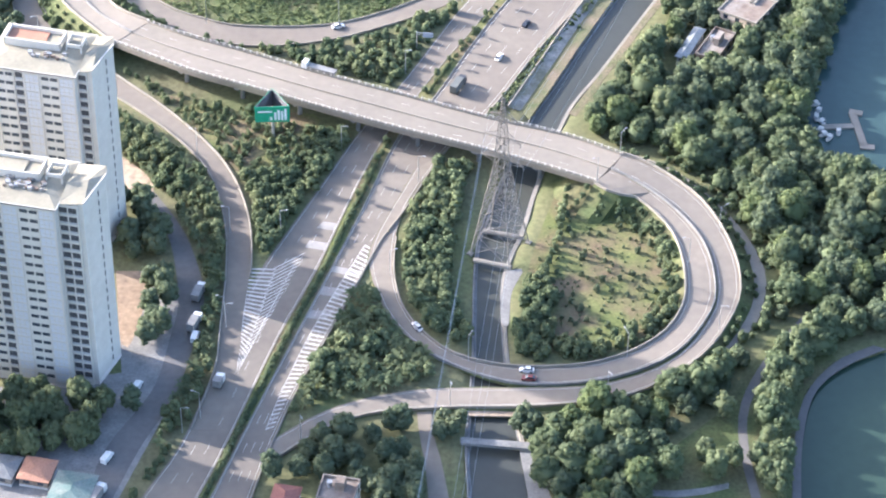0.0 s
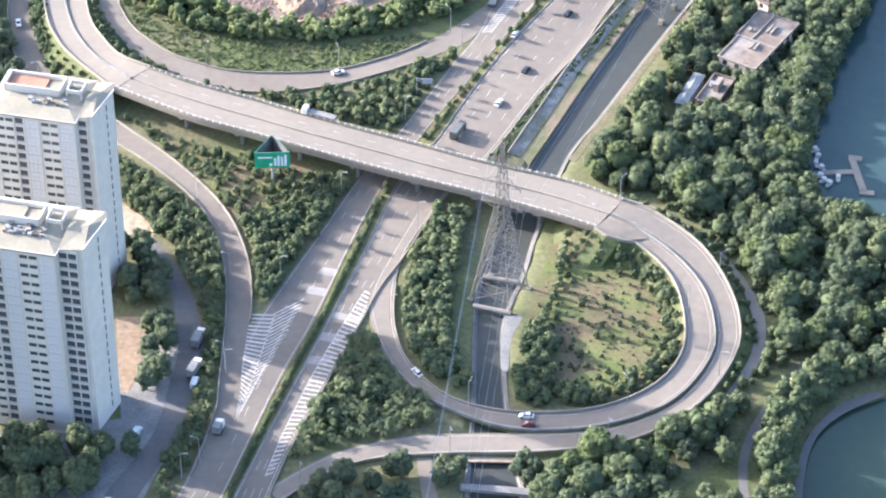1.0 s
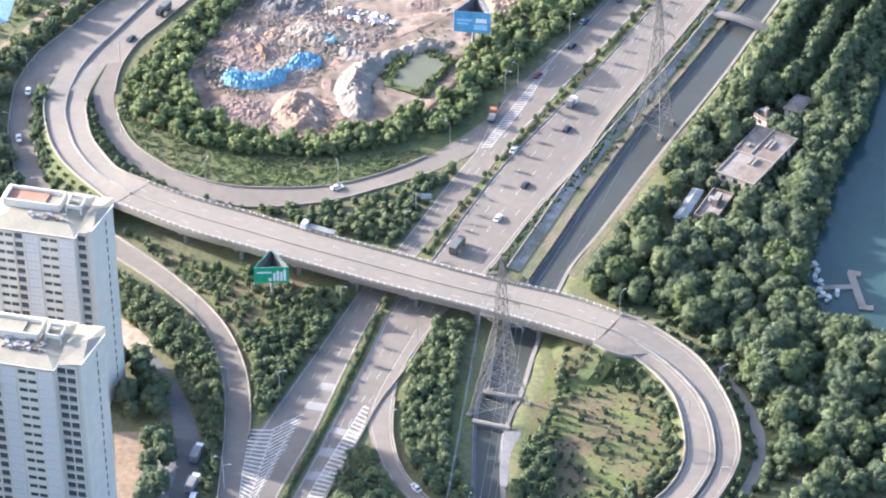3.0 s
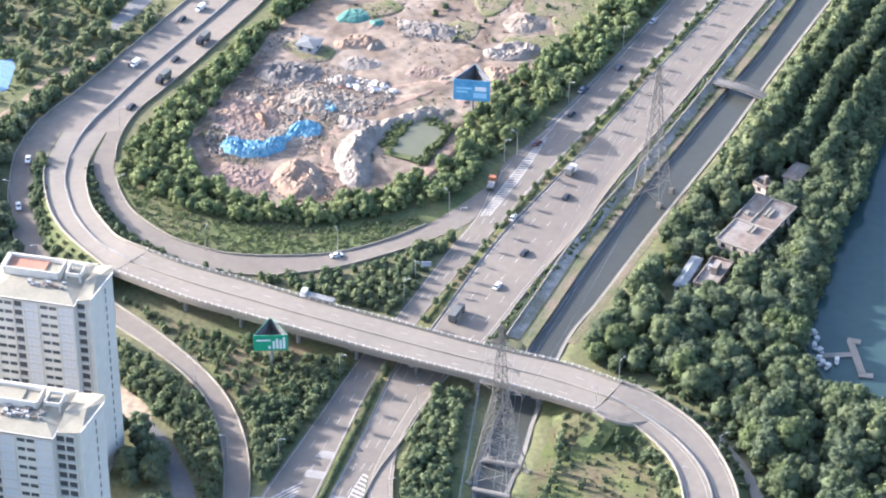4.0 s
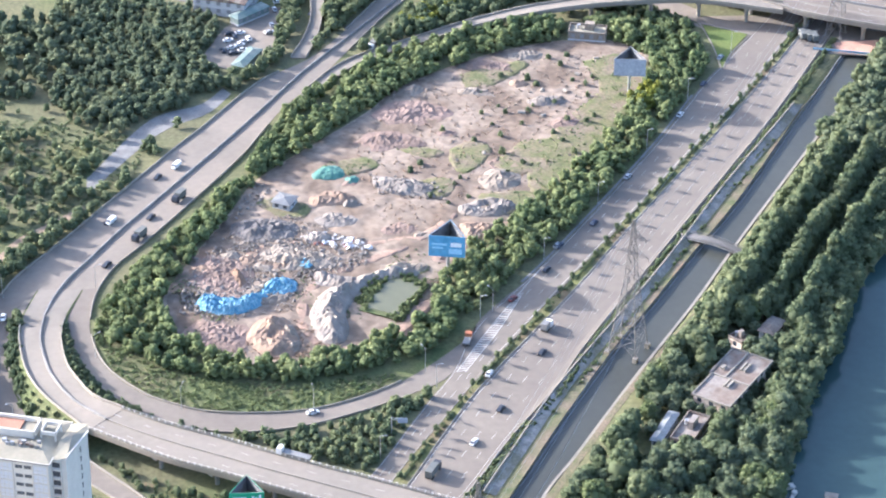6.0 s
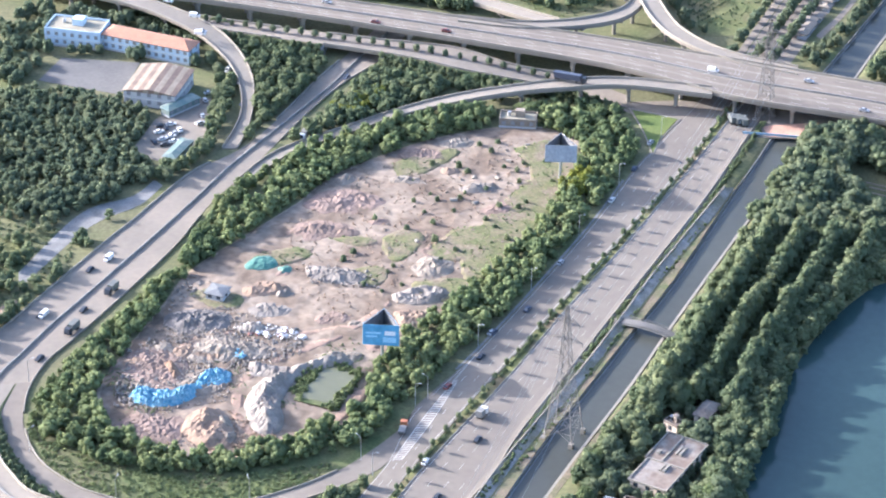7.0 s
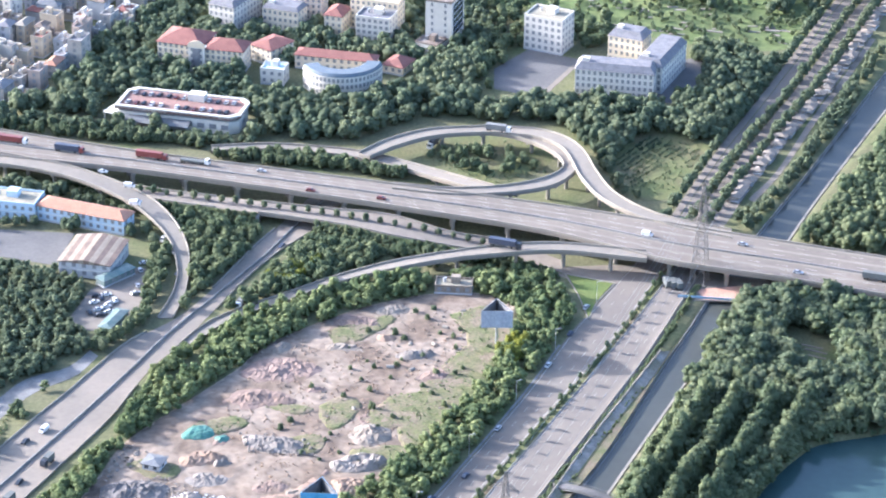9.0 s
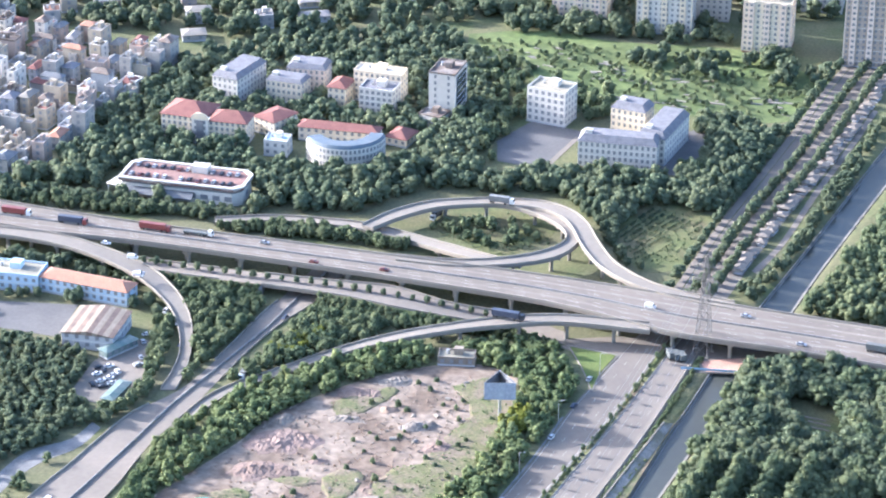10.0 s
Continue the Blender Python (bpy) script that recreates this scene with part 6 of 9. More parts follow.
for d, a0, b0 in ((15, 76, 124), (27, 74, 128), (39, 78, 131), (51, 92, 134)):
    line = spl([tuple(p) for p in offset(bank, -d)[a0:b0:6]], int((b0 - a0) * span(CANAL_R) / 200 / 5.4))
    rows_e += [(p.x + rr.uniform(-.8, .8), p.y + rr.uniform(-.8, .8)) for p in line]
ra = np.array(rows_e)
ok = (depth_in(ra[:, 0], ra[:, 1], lake_a) < -3) & (ra[:, 1] < 930)
for q in FOOT:
    ok &= depth_in(ra[:, 0], ra[:, 1], q) < -1
plant_mass("woodland", "straight rows of tall dense trees beside the lake", [tuple(p) for p in ra[ok].tolist()], TALL, (9.0, 11.5), M_leaf, 6, 1.25)
ROWS_E = [(105.5, 836.2), (114.0, 853.1), (139.0, 907.0), (153.5, 940.1), (168.6, 969.1), (179.1, 948.3), (194.8, 934.6), (211.8, 921.2), (210.0, 910.6), (193.9, 902.6), (177.8, 882.6), (163.8, 859.3), (151.1, 827.7), (140.3, 792.6), (133.9, 788.7), (139.8, 801.0), (131.7, 780.4), (125.4, 793.8), (123.3, 832.8)]
plant_mass("woodland", "lower undergrowth between the tree rows", scatter(ROWS_E, 4.6, 5, .9), BROAD, (4.6, 7.4), M_leaf, 6, 1.0)
NORTH = [(190.4, 1022.9), (214.2, 1029.5), (246.5, 1014.0), (261.1, 1002.6), (240.8, 908.0), (212.2, 917.7), (200.0, 935.5), (146.0, 912.1), (176.0, 982.0)]
plant_mass("woodland", "dark green lakeside wood near the viaduct", scatter(NORTH, 6.0, 7), BROAD, (7.0, 11.0), M_leaf_d, 8)
sx, sy = np.meshgrid(np.arange(70, 420, 4.6), np.arange(640, 1250, 4.6))
sx, sy = sx.ravel() + np.random.default_rng(4).uniform(-1.6, 1.6, sx.size), sy.ravel() + np.random.default_rng(5).uniform(-1.6, 1.6, sx.size)
dd = depth_in(sx, sy, lake_a)
ok = (dd < -0.1) & (dd > -13)
for q in FOOT:
    ok &= depth_in(sx, sy, q) < -1
plant_mass("woodland", "leafy trees overhanging the lake shore", [tuple(q) for q in np.stack([sx[ok], sy[ok]], -1).tolist()], BROAD, (5.0, 8.5), M_leaf, 106)
ok = (dd < 0.8) & (dd > -2.2)
plant_mass("shrubs", "low shrubs hanging over the lake edge", [(x, y, -.6) for x, y in np.stack([sx[ok], sy[ok]], -1).tolist()], SHRUB, (3.0, 4.6), M_leaf, 121, .8, "shrubs", False)
plant_mass("trees", "trees and bushes along the canal bank", [(p.x + rr.uniform(-1.4, 1.4), p.y + rr.uniform(-1.2, 1.2)) for d in (6.6, 9.6, 12.6) for p in offset(spl(CANAL_R, 420), -d)[120 + int(d * 2):225] if p.y > 716 + d], BROAD + SHRUB, (3.2, 5.6), M_leaf, 171, 1.0)
plant_mass("weeds", "rough grass and weeds on the open western land", scatter([(-188.0, 955.0), (-150.3, 965.4), (-100.9, 945.0), (-112.7, 906.5), (-136.2, 887.7), (-164.2, 857.2), (-175.5, 869.1)], 2.0, 172, .5, .4), WEED, (.8, 2.2), M_leaf, 173, .5, "weeds", False)
# shrubs and trees along the canal and the expressway
plant_mass("shrubs", "line of shrubs between expressway and canal wall", scatter([tuple(p)[:2] for p in offset(ER, -1.1)[40::4]] + [tuple(p)[:2] for p in offset(ER, -4.4)[40::4]][::-1], 1.5, 9, .85, 0.6), SHRUB, (1.2, 2.3), M_leaf, 10, 0.9, "shrubs", False)
hl = [tuple(p)[:2] for p in spl(between(WR, EL, .5), 440)]
plant_mass("hedge", "thick uneven hedge on the expressway median", [p for p in hl if p[1] < 690], SHRUB, (1.8, 2.8), M_leaf, 11, 0.75, "hedge", False)
plant_mass("hedge", "low broken hedge on the expressway median", [p for i, p in enumerate(hl) if p[1] >= 690 and (i * i + i // 7) % 7 > 1], SHRUB, (1.2, 2.3), M_leaf, 11, 0.8, "hedge", False)
med = spl(between(WR, EL, .5), 64)
plant_mass("trees", "row of young trees on the expressway median", [(p.x, p.y, 1.9) for p in med[16:]], BROAD, (1.5, 2.5), M_leaf, 12, 1.1)
plant_mass("shrubs", "thick planting inside the western half of the loop", scatter([(1.7, 699.4), (8.8, 692.9), (7.0, 680.0), (2.7, 655.2), (2.0, 628.9), (8.6, 608.9), (2.9, 605.8), (-8.9, 621.1), (-12.2, 641.7), (-10.4, 665.9)], 2.9, 13), BROAD + SHRUB, (2.8, 5.2), M_leaf, 14, 0.95, "shrubs")
plant_mass("shrubs", "loose shrubs round the lawn inside the loop", scatter([(35.2, 679.1), (48.5, 682.9), (60.3, 671.1), (70.6, 653.5), (71.6, 632.5), (64.1, 612.1), (45.5, 600.5), (24.2, 599.3), (20.2, 609.0), (26.3, 624.1), (29.3, 609.1), (44.0, 605.7), (59.3, 615.8), (66.9, 632.4), (65.3, 650.8), (56.5, 665.5), (44.7, 676.4)], 2.8, 15, .8), SHRUB + BROAD, (2.0, 4.4), M_leaf, 16, 1.25, "shrubs", False)
plant_mass("trees", "row of small trees along the canal slope", [tuple(p)[:2] for p in spl([(38.2, 676.3), (35.9, 661.1), (34.4, 650.3), (30.8, 639.7), (28.9, 629.3)], 15)], BROAD + SHRUB, (2.2, 3.6), M_leaf, 174, 1.1)
plant_mass("weeds", "grass tufts on the embankment below the flyover", [(x, y, 3.0) for x, y in scatter([(40.0, 682.0), (54.0, 676.0), (52.0, 671.0), (42.0, 673.0)], 2.0, 175, .7)], WEED, (1.0, 2.2), M_leaf_b, 176, .6, "weeds", False)
plant_mass("shrubs", "clump of bushes beside the canal landing", scatter([(24.7, 634.4), (30.8, 639.7), (33.8, 624.3), (31.8, 609.2), (29.1, 600.6), (21.8, 604.1), (23.7, 619.1)], 3.0, 17), BROAD, (3.0, 4.8), M_leaf, 18, 1.1, "shrubs")
plant_mass("shrubs", "scattered saplings on the lawn", scatter([(35.9, 672.1), (55.0, 669.6), (66.0, 648.1), (64.8, 624.7), (45.7, 606.9), (32.6, 611.7), (32.0, 655.6)], 4.0, 19, .6), SHRUB, (1.0, 2.6), M_leaf_d, 20, 1.0, "shrubs", False)
plant_mass("shrubs", "dense planting in the wedge between expressway and ramp", scatter([(-24.3, 636.8), (-15.3, 612.2), (1.3, 594.1), (-13.2, 586.8), (-29.2, 583.0), (-41.8, 575.8), (-44.8, 572.3), (-42.2, 584.0), (-33.3, 605.8)], 2.9, 21, .92), PALM * 5 + SHRUB * 2 + BROAD, (2.6, 5.4), M_leaf, 22, 0.95, "shrubs")
plant_mass("shrubs", "dense planting between ramp and expressway", scatter([(-57.7, 651.6), (-57.3, 665.2), (-62.6, 681.8), (-54.0, 684.8), (-40.5, 702.3), (-33.7, 713.6), (-27.4, 711.9), (-39.6, 679.4), (-54.3, 643.2)], 2.6, 23), BROAD + SHRUB, (2.6, 4.6), M_leaf, 24, 0.95, "shrubs")
plant_mass("shrubs", "loose shrubs on the lawn beside the flyover", scatter([(-105.9, 739.0), (-89.3, 728.5), (-66.7, 719.7), (-33.8, 714.2), (-40.4, 699.4), (-60.9, 681.9), (-70.6, 696.0), (-88.6, 719.4)], 2.4, 25, .66), SHRUB * 2 + BROAD + PALM, (1.0, 3.2), M_leaf, 26, 1.0, "shrubs", False)
plant_mass("trees", "thick trees between the towers and the ramp", scatter([(-105.7, 717.6), (-95.8, 708.8), (-81.1, 693.0), (-71.0, 676.1), (-67.8, 659.6), (-66.1, 627.9), (-66.5, 598.0), (-72.0, 574.2), (-78.9, 560.4), (-78.8, 578.8), (-72.1, 607.7), (-70.3, 627.9), (-76.2, 651.4), (-86.6, 673.1), (-101.7, 694.1)], 2.8, 27), BROAD + PALM * 2 + SHRUB, (2.4, 4.4), M_leaf, 28)
plant_mass("trees", "trees in the yard between the towers", scatter([(-99.7, 672.9), (-86.1, 667.5), (-79.6, 651.3), (-80.5, 640.7), (-94.3, 643.1)], 5.5, 29) + scatter([(-90.2, 635.3), (-78.2, 632.9), (-77.1, 597.9), (-85.9, 595.3)], 6.0, 30) + [(-87.5, 577.5)], BROAD, (6.0, 8.5), M_leaf_d, 31)
plant_mass("trees", "big trees in front of the tower", scatter([(-132.2, 582.8), (-116.5, 585.3), (-95.7, 579.7), (-91.9, 564.8), (-99.1, 557.9), (-127.7, 548.6)], 6.4, 32), FULL, (6.5, 9.5), M_leaf, 33)
plant_mass("trees", "trees round the houses by the canal", scatter([(-48.5, 551.9), (-35.1, 567.8), (-22.6, 576.1), (-3.4, 572.9), (-4.0, 554.7), (-5.4, 539.3), (-18.6, 543.5), (-40.3, 543.2)], 7.2, 34, .8) + scatter([(-1.0, 574.0), (15.8, 575.4), (25.3, 570.9), (22.1, 567.5), (7.8, 566.6), (1.4, 566.0)], 5.5, 35), FULL, (6.0, 9.0), M_leaf_d, 36)
plant_mass("trees", "roadside trees along the western verge", scatter([(-76.2, 566.1), (-66.3, 594.4), (-66.9, 569.7), (-81.6, 538.3), (-86.4, 531.8), (-83.4, 549.2)], 3.2, 37), BROAD + SHRUB, (1.8, 3.2), M_leaf, 38)
# west side and the belt round the dump
plant_mass("shrubs", "shrubs on the island between the ramps", scatter([(-140.6, 826.0), (-139.4, 811.0), (-137.1, 798.7), (-133.3, 786.4), (-126.0, 773.4), (-108.5, 750.3), (-115.7, 747.6), (-127.3, 759.0), (-137.0, 775.6), (-141.6, 792.4), (-143.5, 804.6), (-144.3, 821.6)], 2.4, 39, 1, .3), SHRUB + BROAD, (2.2, 3.8), M_leaf, 40, 1.0, "shrubs", False)
plant_mass("shrubs", "hedge on the island beside the approach", scatter([(-124.2, 820.5), (-125.6, 813.3), (-124.7, 804.9), (-121.6, 792.8), (-117.6, 784.7), (-110.3, 773.4), (-89.8, 761.9), (-68.3, 750.9), (-72.3, 754.7), (-92.0, 764.8), (-98.5, 769.9), (-106.9, 778.1), (-114.9, 789.8), (-119.5, 800.4), (-121.8, 811.3)], 2.0, 41, 1, .1), SHRUB, (1.6, 2.8), M_leaf_d, 42, 1.0, "shrubs", False)
plant_mass("shrubs", "shrubs north of the flyover", scatter([(-101.7, 767.2), (-68.3, 750.9), (-42.1, 752.6), (-17.9, 762.1), (2.8, 776.6), (10.5, 785.1), (-4.6, 752.0), (-17.3, 732.3), (-34.1, 738.9), (-64.5, 751.0), (-91.6, 760.2)], 2.8, 43, .85), SHRUB + BROAD, (2.0, 4.4), M_leaf, 44, 1.0, "shrubs", False)
BELT = [(-107.0, 806.0), (-109.5, 825.1), (-101.7, 854.3), (-81.8, 890.7), (-68.6, 917.7), (-62.5, 924.2), (-67.4, 915.7), (-57.9, 945.5), (-36.5, 971.9), (-25.8, 1009.5), (2.1, 1033.6), (38.0, 1048.1), (69.8, 1062.0), (98.9, 1062.3), (113.5, 1036.0), (116.8, 1008.4), (106.3, 982.3), (79.8, 928.9), (53.2, 879.9), (20.5, 827.7), (8.2, 805.2), (-5.5, 795.5), (-24.0, 786.5), (-43.0, 781.0), (-68.0, 784.0), (-85.0, 788.5), (-97.0, 796.0)]
belt = [p for p in scatter(BELT, 3.4, 45, .86) if not inside(p[0], p[1], SITE)]
plant_mass("trees", "bright green belt of young trees round the dumping ground", belt, FAR + SHRUB + BROAD[:2], (2.6, 6.0), M_leaf_b, 46, 1.0)
plant_mass("shrubs", "dense shrubs between the slip road and the young trees", scatter([(-114.5, 800.0), (-110.0, 800.0), (-106.5, 832.2), (-96.5, 854.9), (-77.5, 889.4), (-64.5, 915.7), (-71.2, 915.8), (-84.9, 889.6), (-103.4, 855.1), (-112.7, 832.4)], 2.0, 471, .92, .7), SHRUB, (1.3, 2.6), M_leaf_b, 472, .9, "shrubs", False)
plant_mass("trees", "yellow-green acacias at the tip of the belt", scatter([(-8.3, 1046.2), (10.9, 1063.7), (16.9, 1058.2), (1.1, 1038.2)], 4.0, 47) + scatter([(83.6, 982.9), (93.4, 992.1), (97.2, 982.5), (86.8, 964.2)], 3.5, 48), BROAD, (3.5, 5.0), M_leaf_y, 49)
plant_mass("trees", "roadside trees along the western highway", scatter([(-162.7, 822.4), (-146.9, 839.2), (-126.5, 875.9), (-99.2, 923.5), (-82.0, 958.7), (-66.3, 986.6), (-77.1, 977.6), (-100.8, 933.6), (-124.7, 890.6), (-137.6, 881.6), (-160.3, 848.3)], 3.8, 50), BROAD, (3.4, 5.6), M_leaf, 51)
plant_mass("woodland", "dark low wood west of the highway", scatter([(-155.8, 1063.1), (-127.6, 1067.7), (-90.9, 1056.4), (-80.3, 1035.6), (-84.4, 987.1), (-106.0, 973.7), (-132.4, 969.8), (-145.8, 970.1)], 3.6, 52, .95), FAR + SHRUB * 2, (2.6, 5.2), M_leaf_d, 53)
plant_mass("woodland", "scrub on the open land west of the highway", scatter([(-187.7, 952.2), (-150.3, 935.4), (-100.9, 945.0), (-112.7, 906.5), (-136.2, 887.7), (-164.2, 877.2), (-175.5, 869.1)], 6.0, 54, .3), FAR, (3.0, 6.0), M_leaf, 55)
plant_mass("trees", "trees beside the factory yard", scatter([(-77.4, 982.2), (-62.4, 1000.7), (-52.1, 1034.9), (-49.5, 1068.5), (-58.4, 1079.4), (-62.3, 1055.7), (-67.6, 1015.4), (-82.2, 987.0)], 4.5, 56), BROAD, (3.5, 6.0), M_leaf, 57)
plant_mass("woodland", "green thicket between ramp and highway", scatter([(-53.2, 1106.8), (-39.6, 1106.5), (-17.2, 1096.5), (-7.3, 1083.6), (-28.7, 1045.6), (-44.1, 1018.8), (-42.2, 1063.0), (-48.5, 1090.0)], 4.3, 58), BROAD, (3.6, 6.2), M_leaf, 59)
plant_mass("woodland", "green thicket between highway and viaduct ramp", scatter([(8.6, 1083.2), (26.8, 1079.0), (50.7, 1066.1), (40.8, 1061.1), (11.6, 1041.0), (-16.7, 1021.5), (-28.2, 1014.4), (-7.3, 1051.8)], 4.3, 60), BROAD, (3.6, 6.2), M_leaf, 61)
plant_mass("trees", "street trees on the frontage road", [tuple(p) for p in spl([(-71.1, 1131.4, 3.0), (-28.1, 1112.9, 5.0), (11.6, 1100.0, 5.0), (50.6, 1086.6, 4.0), (84.2, 1074.8, 1.0)], 26)], BROAD, (2.6, 3.6), M_leaf_d, 62)
plant_mass("shrubs", "green strip under the viaduct", scatter([(-141.8, 1163.0), (-79.4, 1144.5), (-3.2, 1119.3), (82.5, 1085.1), (82.3, 1082.3), (-8.2, 1116.1), (-84.3, 1141.1), (-141.3, 1157.0)], 4.0, 63), SHRUB, (2.0, 3.4), M_leaf_d, 64, 1.0, "shrubs", False)
# beyond the viaduct
plant_mass("woodland", "leafy dark green wood round the campus", scatter([(-162.1, 1210.7), (-110.0, 1221.7), (-69.0, 1199.4), (-13.4, 1187.1), (36.6, 1187.1), (55.8, 1202.3), (85.6, 1207.7), (120.2, 1203.1), (137.3, 1186.4), (152.3, 1154.6), (170.7, 1135.9), (161.6, 1124.4), (185.2, 1147.3), (220.9, 1209.1), (250.4, 1270.0), (234.0, 1274.2), (208.3, 1293.3), (197.5, 1216.7), (133.0, 1224.4), (91.9, 1220.7), (93.8, 1290.2), (51.9, 1235.6), (-16.2, 1238.2), (-21.9, 1265.9), (-63.7, 1274.5), (-91.8, 1282.7), (-116.5, 1238.6)], 6.6, 65), FAR, (5.5, 9.0), M_leaf_d, 66)
plant_mass("woodland", "leafy wood between the campus buildings", scatter([(-95.0, 1289.9), (-64.1, 1372.3), (-31.9, 1395.6), (16.5, 1410.6), (90.0, 1416.5), (104.9, 1366.3), (106.2, 1304.5), (94.7, 1261.6), (58.2, 1255.9), (-19.2, 1280.0), (-57.9, 1267.2)], 7.0, 67), FAR, (5.0, 8.5), M_leaf_d, 68)
plant_mass("woodland", "tree groups on the far field", scatter([(103.8, 1487.0), (186.0, 1447.9), (244.1, 1415.4), (273.2, 1368.4), (265.5, 1359.0), (234.3, 1391.2), (174.9, 1405.0), (120.9, 1418.8)], 7.5, 69, .9) + scatter([(171.7, 1376.1), (223.9, 1382.4), (282.3, 1352.0), (281.0, 1328.5), (232.3, 1338.0), (190.2, 1355.3)], 7.0, 112, .4), FAR, (5.5, 9.0), M_leaf_d, 70)
plant_mass("woodland", "low bushes on the far field", scatter([(104.7, 1407.5), (179.6, 1392.3), (238.4, 1377.8), (275.1, 1328.7), (253.8, 1290.2), (206.1, 1297.9), (160.6, 1329.0), (104.6, 1362.3)], 5.0, 71, .6), SHRUB, (1.6, 4.0), M_leaf, 72, .8)
plant_mass("woodland", "far leafy suburb trees", scatter([(-197.2, 1615.2), (409.5, 1595.9), (366.7, 1406.8), (289.6, 1426.8), (244.7, 1419.6), (183.9, 1430.4), (110.2, 1441.7), (59.4, 1417.5), (-32.0, 1403.9), (-78.0, 1422.3), (-180.9, 1451.7)], 10.0, 73, .8), FAR, (6.0, 10.0), M_leaf_d, 74)
plant_mass("trees", "trees on the lawn of the far loop", scatter([(72.7, 1170.0), (97.5, 1186.6), (117.9, 1177.6), (123.1, 1163.1), (109.9, 1145.4), (86.4, 1141.5)], 7.0, 75, .6) + scatter([(33.5, 1170.3), (53.7, 1155.4), (73.6, 1142.0), (48.0, 1143.6), (12.4, 1157.0), (-8.2, 1170.1)], 4.0, 76), BROAD, (3.4, 6.0), M_leaf, 77)
plant_mass("trees", "boulevard trees in rows", [tuple(p)[:2] for p in spl(between(BL, BR, .5), 46)] + [tuple(p)[:2] for p in spl(offset(BR, -2), 50)] + [tuple(p)[:2] for p in spl(offset(BL, 5), 46)], BROAD, (3.8, 6.2), M_leaf_d, 78)
plant_mass("woodland", "bank of trees east of the far canal", scatter([(221.4, 1071.3), (248.0, 1121.0), (278.9, 1174.6), (333.4, 1259.8), (353.2, 1224.2), (297.5, 1046.8), (255.1, 1056.5)], 6.0, 79), FAR, (5.5, 8.5), M_leaf, 80)
plant_mass("trees", "trees between boulevard and canal", scatter([(197.8, 1094.3), (220.0, 1122.1), (253.7, 1194.8), (285.6, 1261.5), (299.1, 1286.3), (300.5, 1279.0), (256.7, 1181.8), (225.1, 1121.9), (201.1, 1083.1)], 4.0, 81, .85), BROAD, (3.5, 5.5), M_leaf_d, 82)
plant_mass("trees", "thick trees between the far ramp and the nursery", scatter([(132.1, 1198.5), (160.1, 1197.9), (166.2, 1186.7), (152.0, 1165.0), (155.0, 1127.5), (160.9, 1115.3), (148.7, 1122.9), (142.0, 1163.8)], 4.6, 177), BROAD, (3.8, 6.2), M_leaf_d, 178)
plant_mass("weeds", "rough grass on the nursery plot", scatter([(q[0], q[1]) for q in ((151, 1159), (170, 1186), (192, 1175), (192, 1166), (176, 1128), (156, 1123))], 2.2, 179, .5, 1.2, False), WEED, (.7, 1.8), M_leaf, 180, .5, "weeds", False)
plant_mass("weeds", "rough grass inside the far loop", scatter([(60.5, 1172.0), (82.2, 1186.0), (108.3, 1182.0), (122.0, 1164.3), (118.3, 1146.2), (94.3, 1136.9), (70.0, 1156.3)], 2.4, 181, .6), WEED, (.8, 2.0), M_leaf, 182, .55, "weeds", False)
plant_mass("trees", "low trees inside the far loop", scatter([(60.5, 1172.0), (82.2, 1184.0), (100.3, 1182.0), (92.0, 1168.3), (78.3, 1160.2), (70.0, 1156.3)], 4.0, 183, .75), BROAD + SHRUB, (2.4, 4.4), M_leaf, 184)
plant_mass("shrubs", "rows of nursery shrubs", [p for u in range(9) for p in [tuple(Vector((*NURSERY[0][:2], 0)).lerp(Vector((*NURSERY[5][:2], 0)), .12 + u * .1).lerp(Vector((*NURSERY[1][:2], 0)).lerp(Vector((*NURSERY[3][:2], 0)), .12 + u * .1), .06 + .042 * w + .02 * (u % 2)))[:2] for w in range(21)] if (u * 7 + p[0] * 3) % 5 > 1], SHRUB, (0.9, 1.8), M_leaf_d, 84, 1.0, "shrubs", False)
plant_mass("shrubs", "bushes scattered over the dumping ground", scatter([(10.7, 975.4), (48.6, 1017.5), (76.9, 1021.7), (83.6, 982.9), (62.8, 938.0), (40.2, 921.4), (9.6, 897.2), (-7.4, 914.2)], 9.0, 85, .55), SHRUB + BROAD, (1.6, 3.6), M_leaf, 86, 1.0, "shrubs", False)
plant_mass("shrubs", "hedge round the green pond", scatter([(-23.0, 832.1), (-17.7, 845.9), (-10.7, 855.9), (-5.5, 852.2), (1.6, 844.8), (2.7, 839.9), (-7.2, 819.0), (-13.2, 822.4), (-8.3, 825.1), (0.2, 841.0), (-10.6, 847.2), (-17.4, 830.4), (-19.3, 824.9)], 1.7, 87), SHRUB, (1.8, 2.6), M_leaf_b, 88, 1.0, "shrubs", False)
plant_mass("shrubs", "grassy scrub on the canal berm", scatter([(40.6, 757.2), (50.8, 777.0), (55.8, 783.8), (119.4, 910.9), (142.1, 956.0), (134.1, 945.0), (111.8, 898.6)], 2.2, 89, .7), SHRUB, (1.0, 1.8), M_leaf_b, 90, .7, "shrubs", False)
plant_mass("trees", "scattered trees on the park grass", scatter([(93.7, 610.0), (108.5, 609.0), (101.9, 590.7), (96.5, 562.8), (94.9, 544.5), (86.8, 544.4), (90.6, 581.1)], 5.0, 91) + [(75.7, 551.3), (79.8, 576.3)], TALL + BROAD, (5.0, 8.5), M_leaf, 92, 1.25)
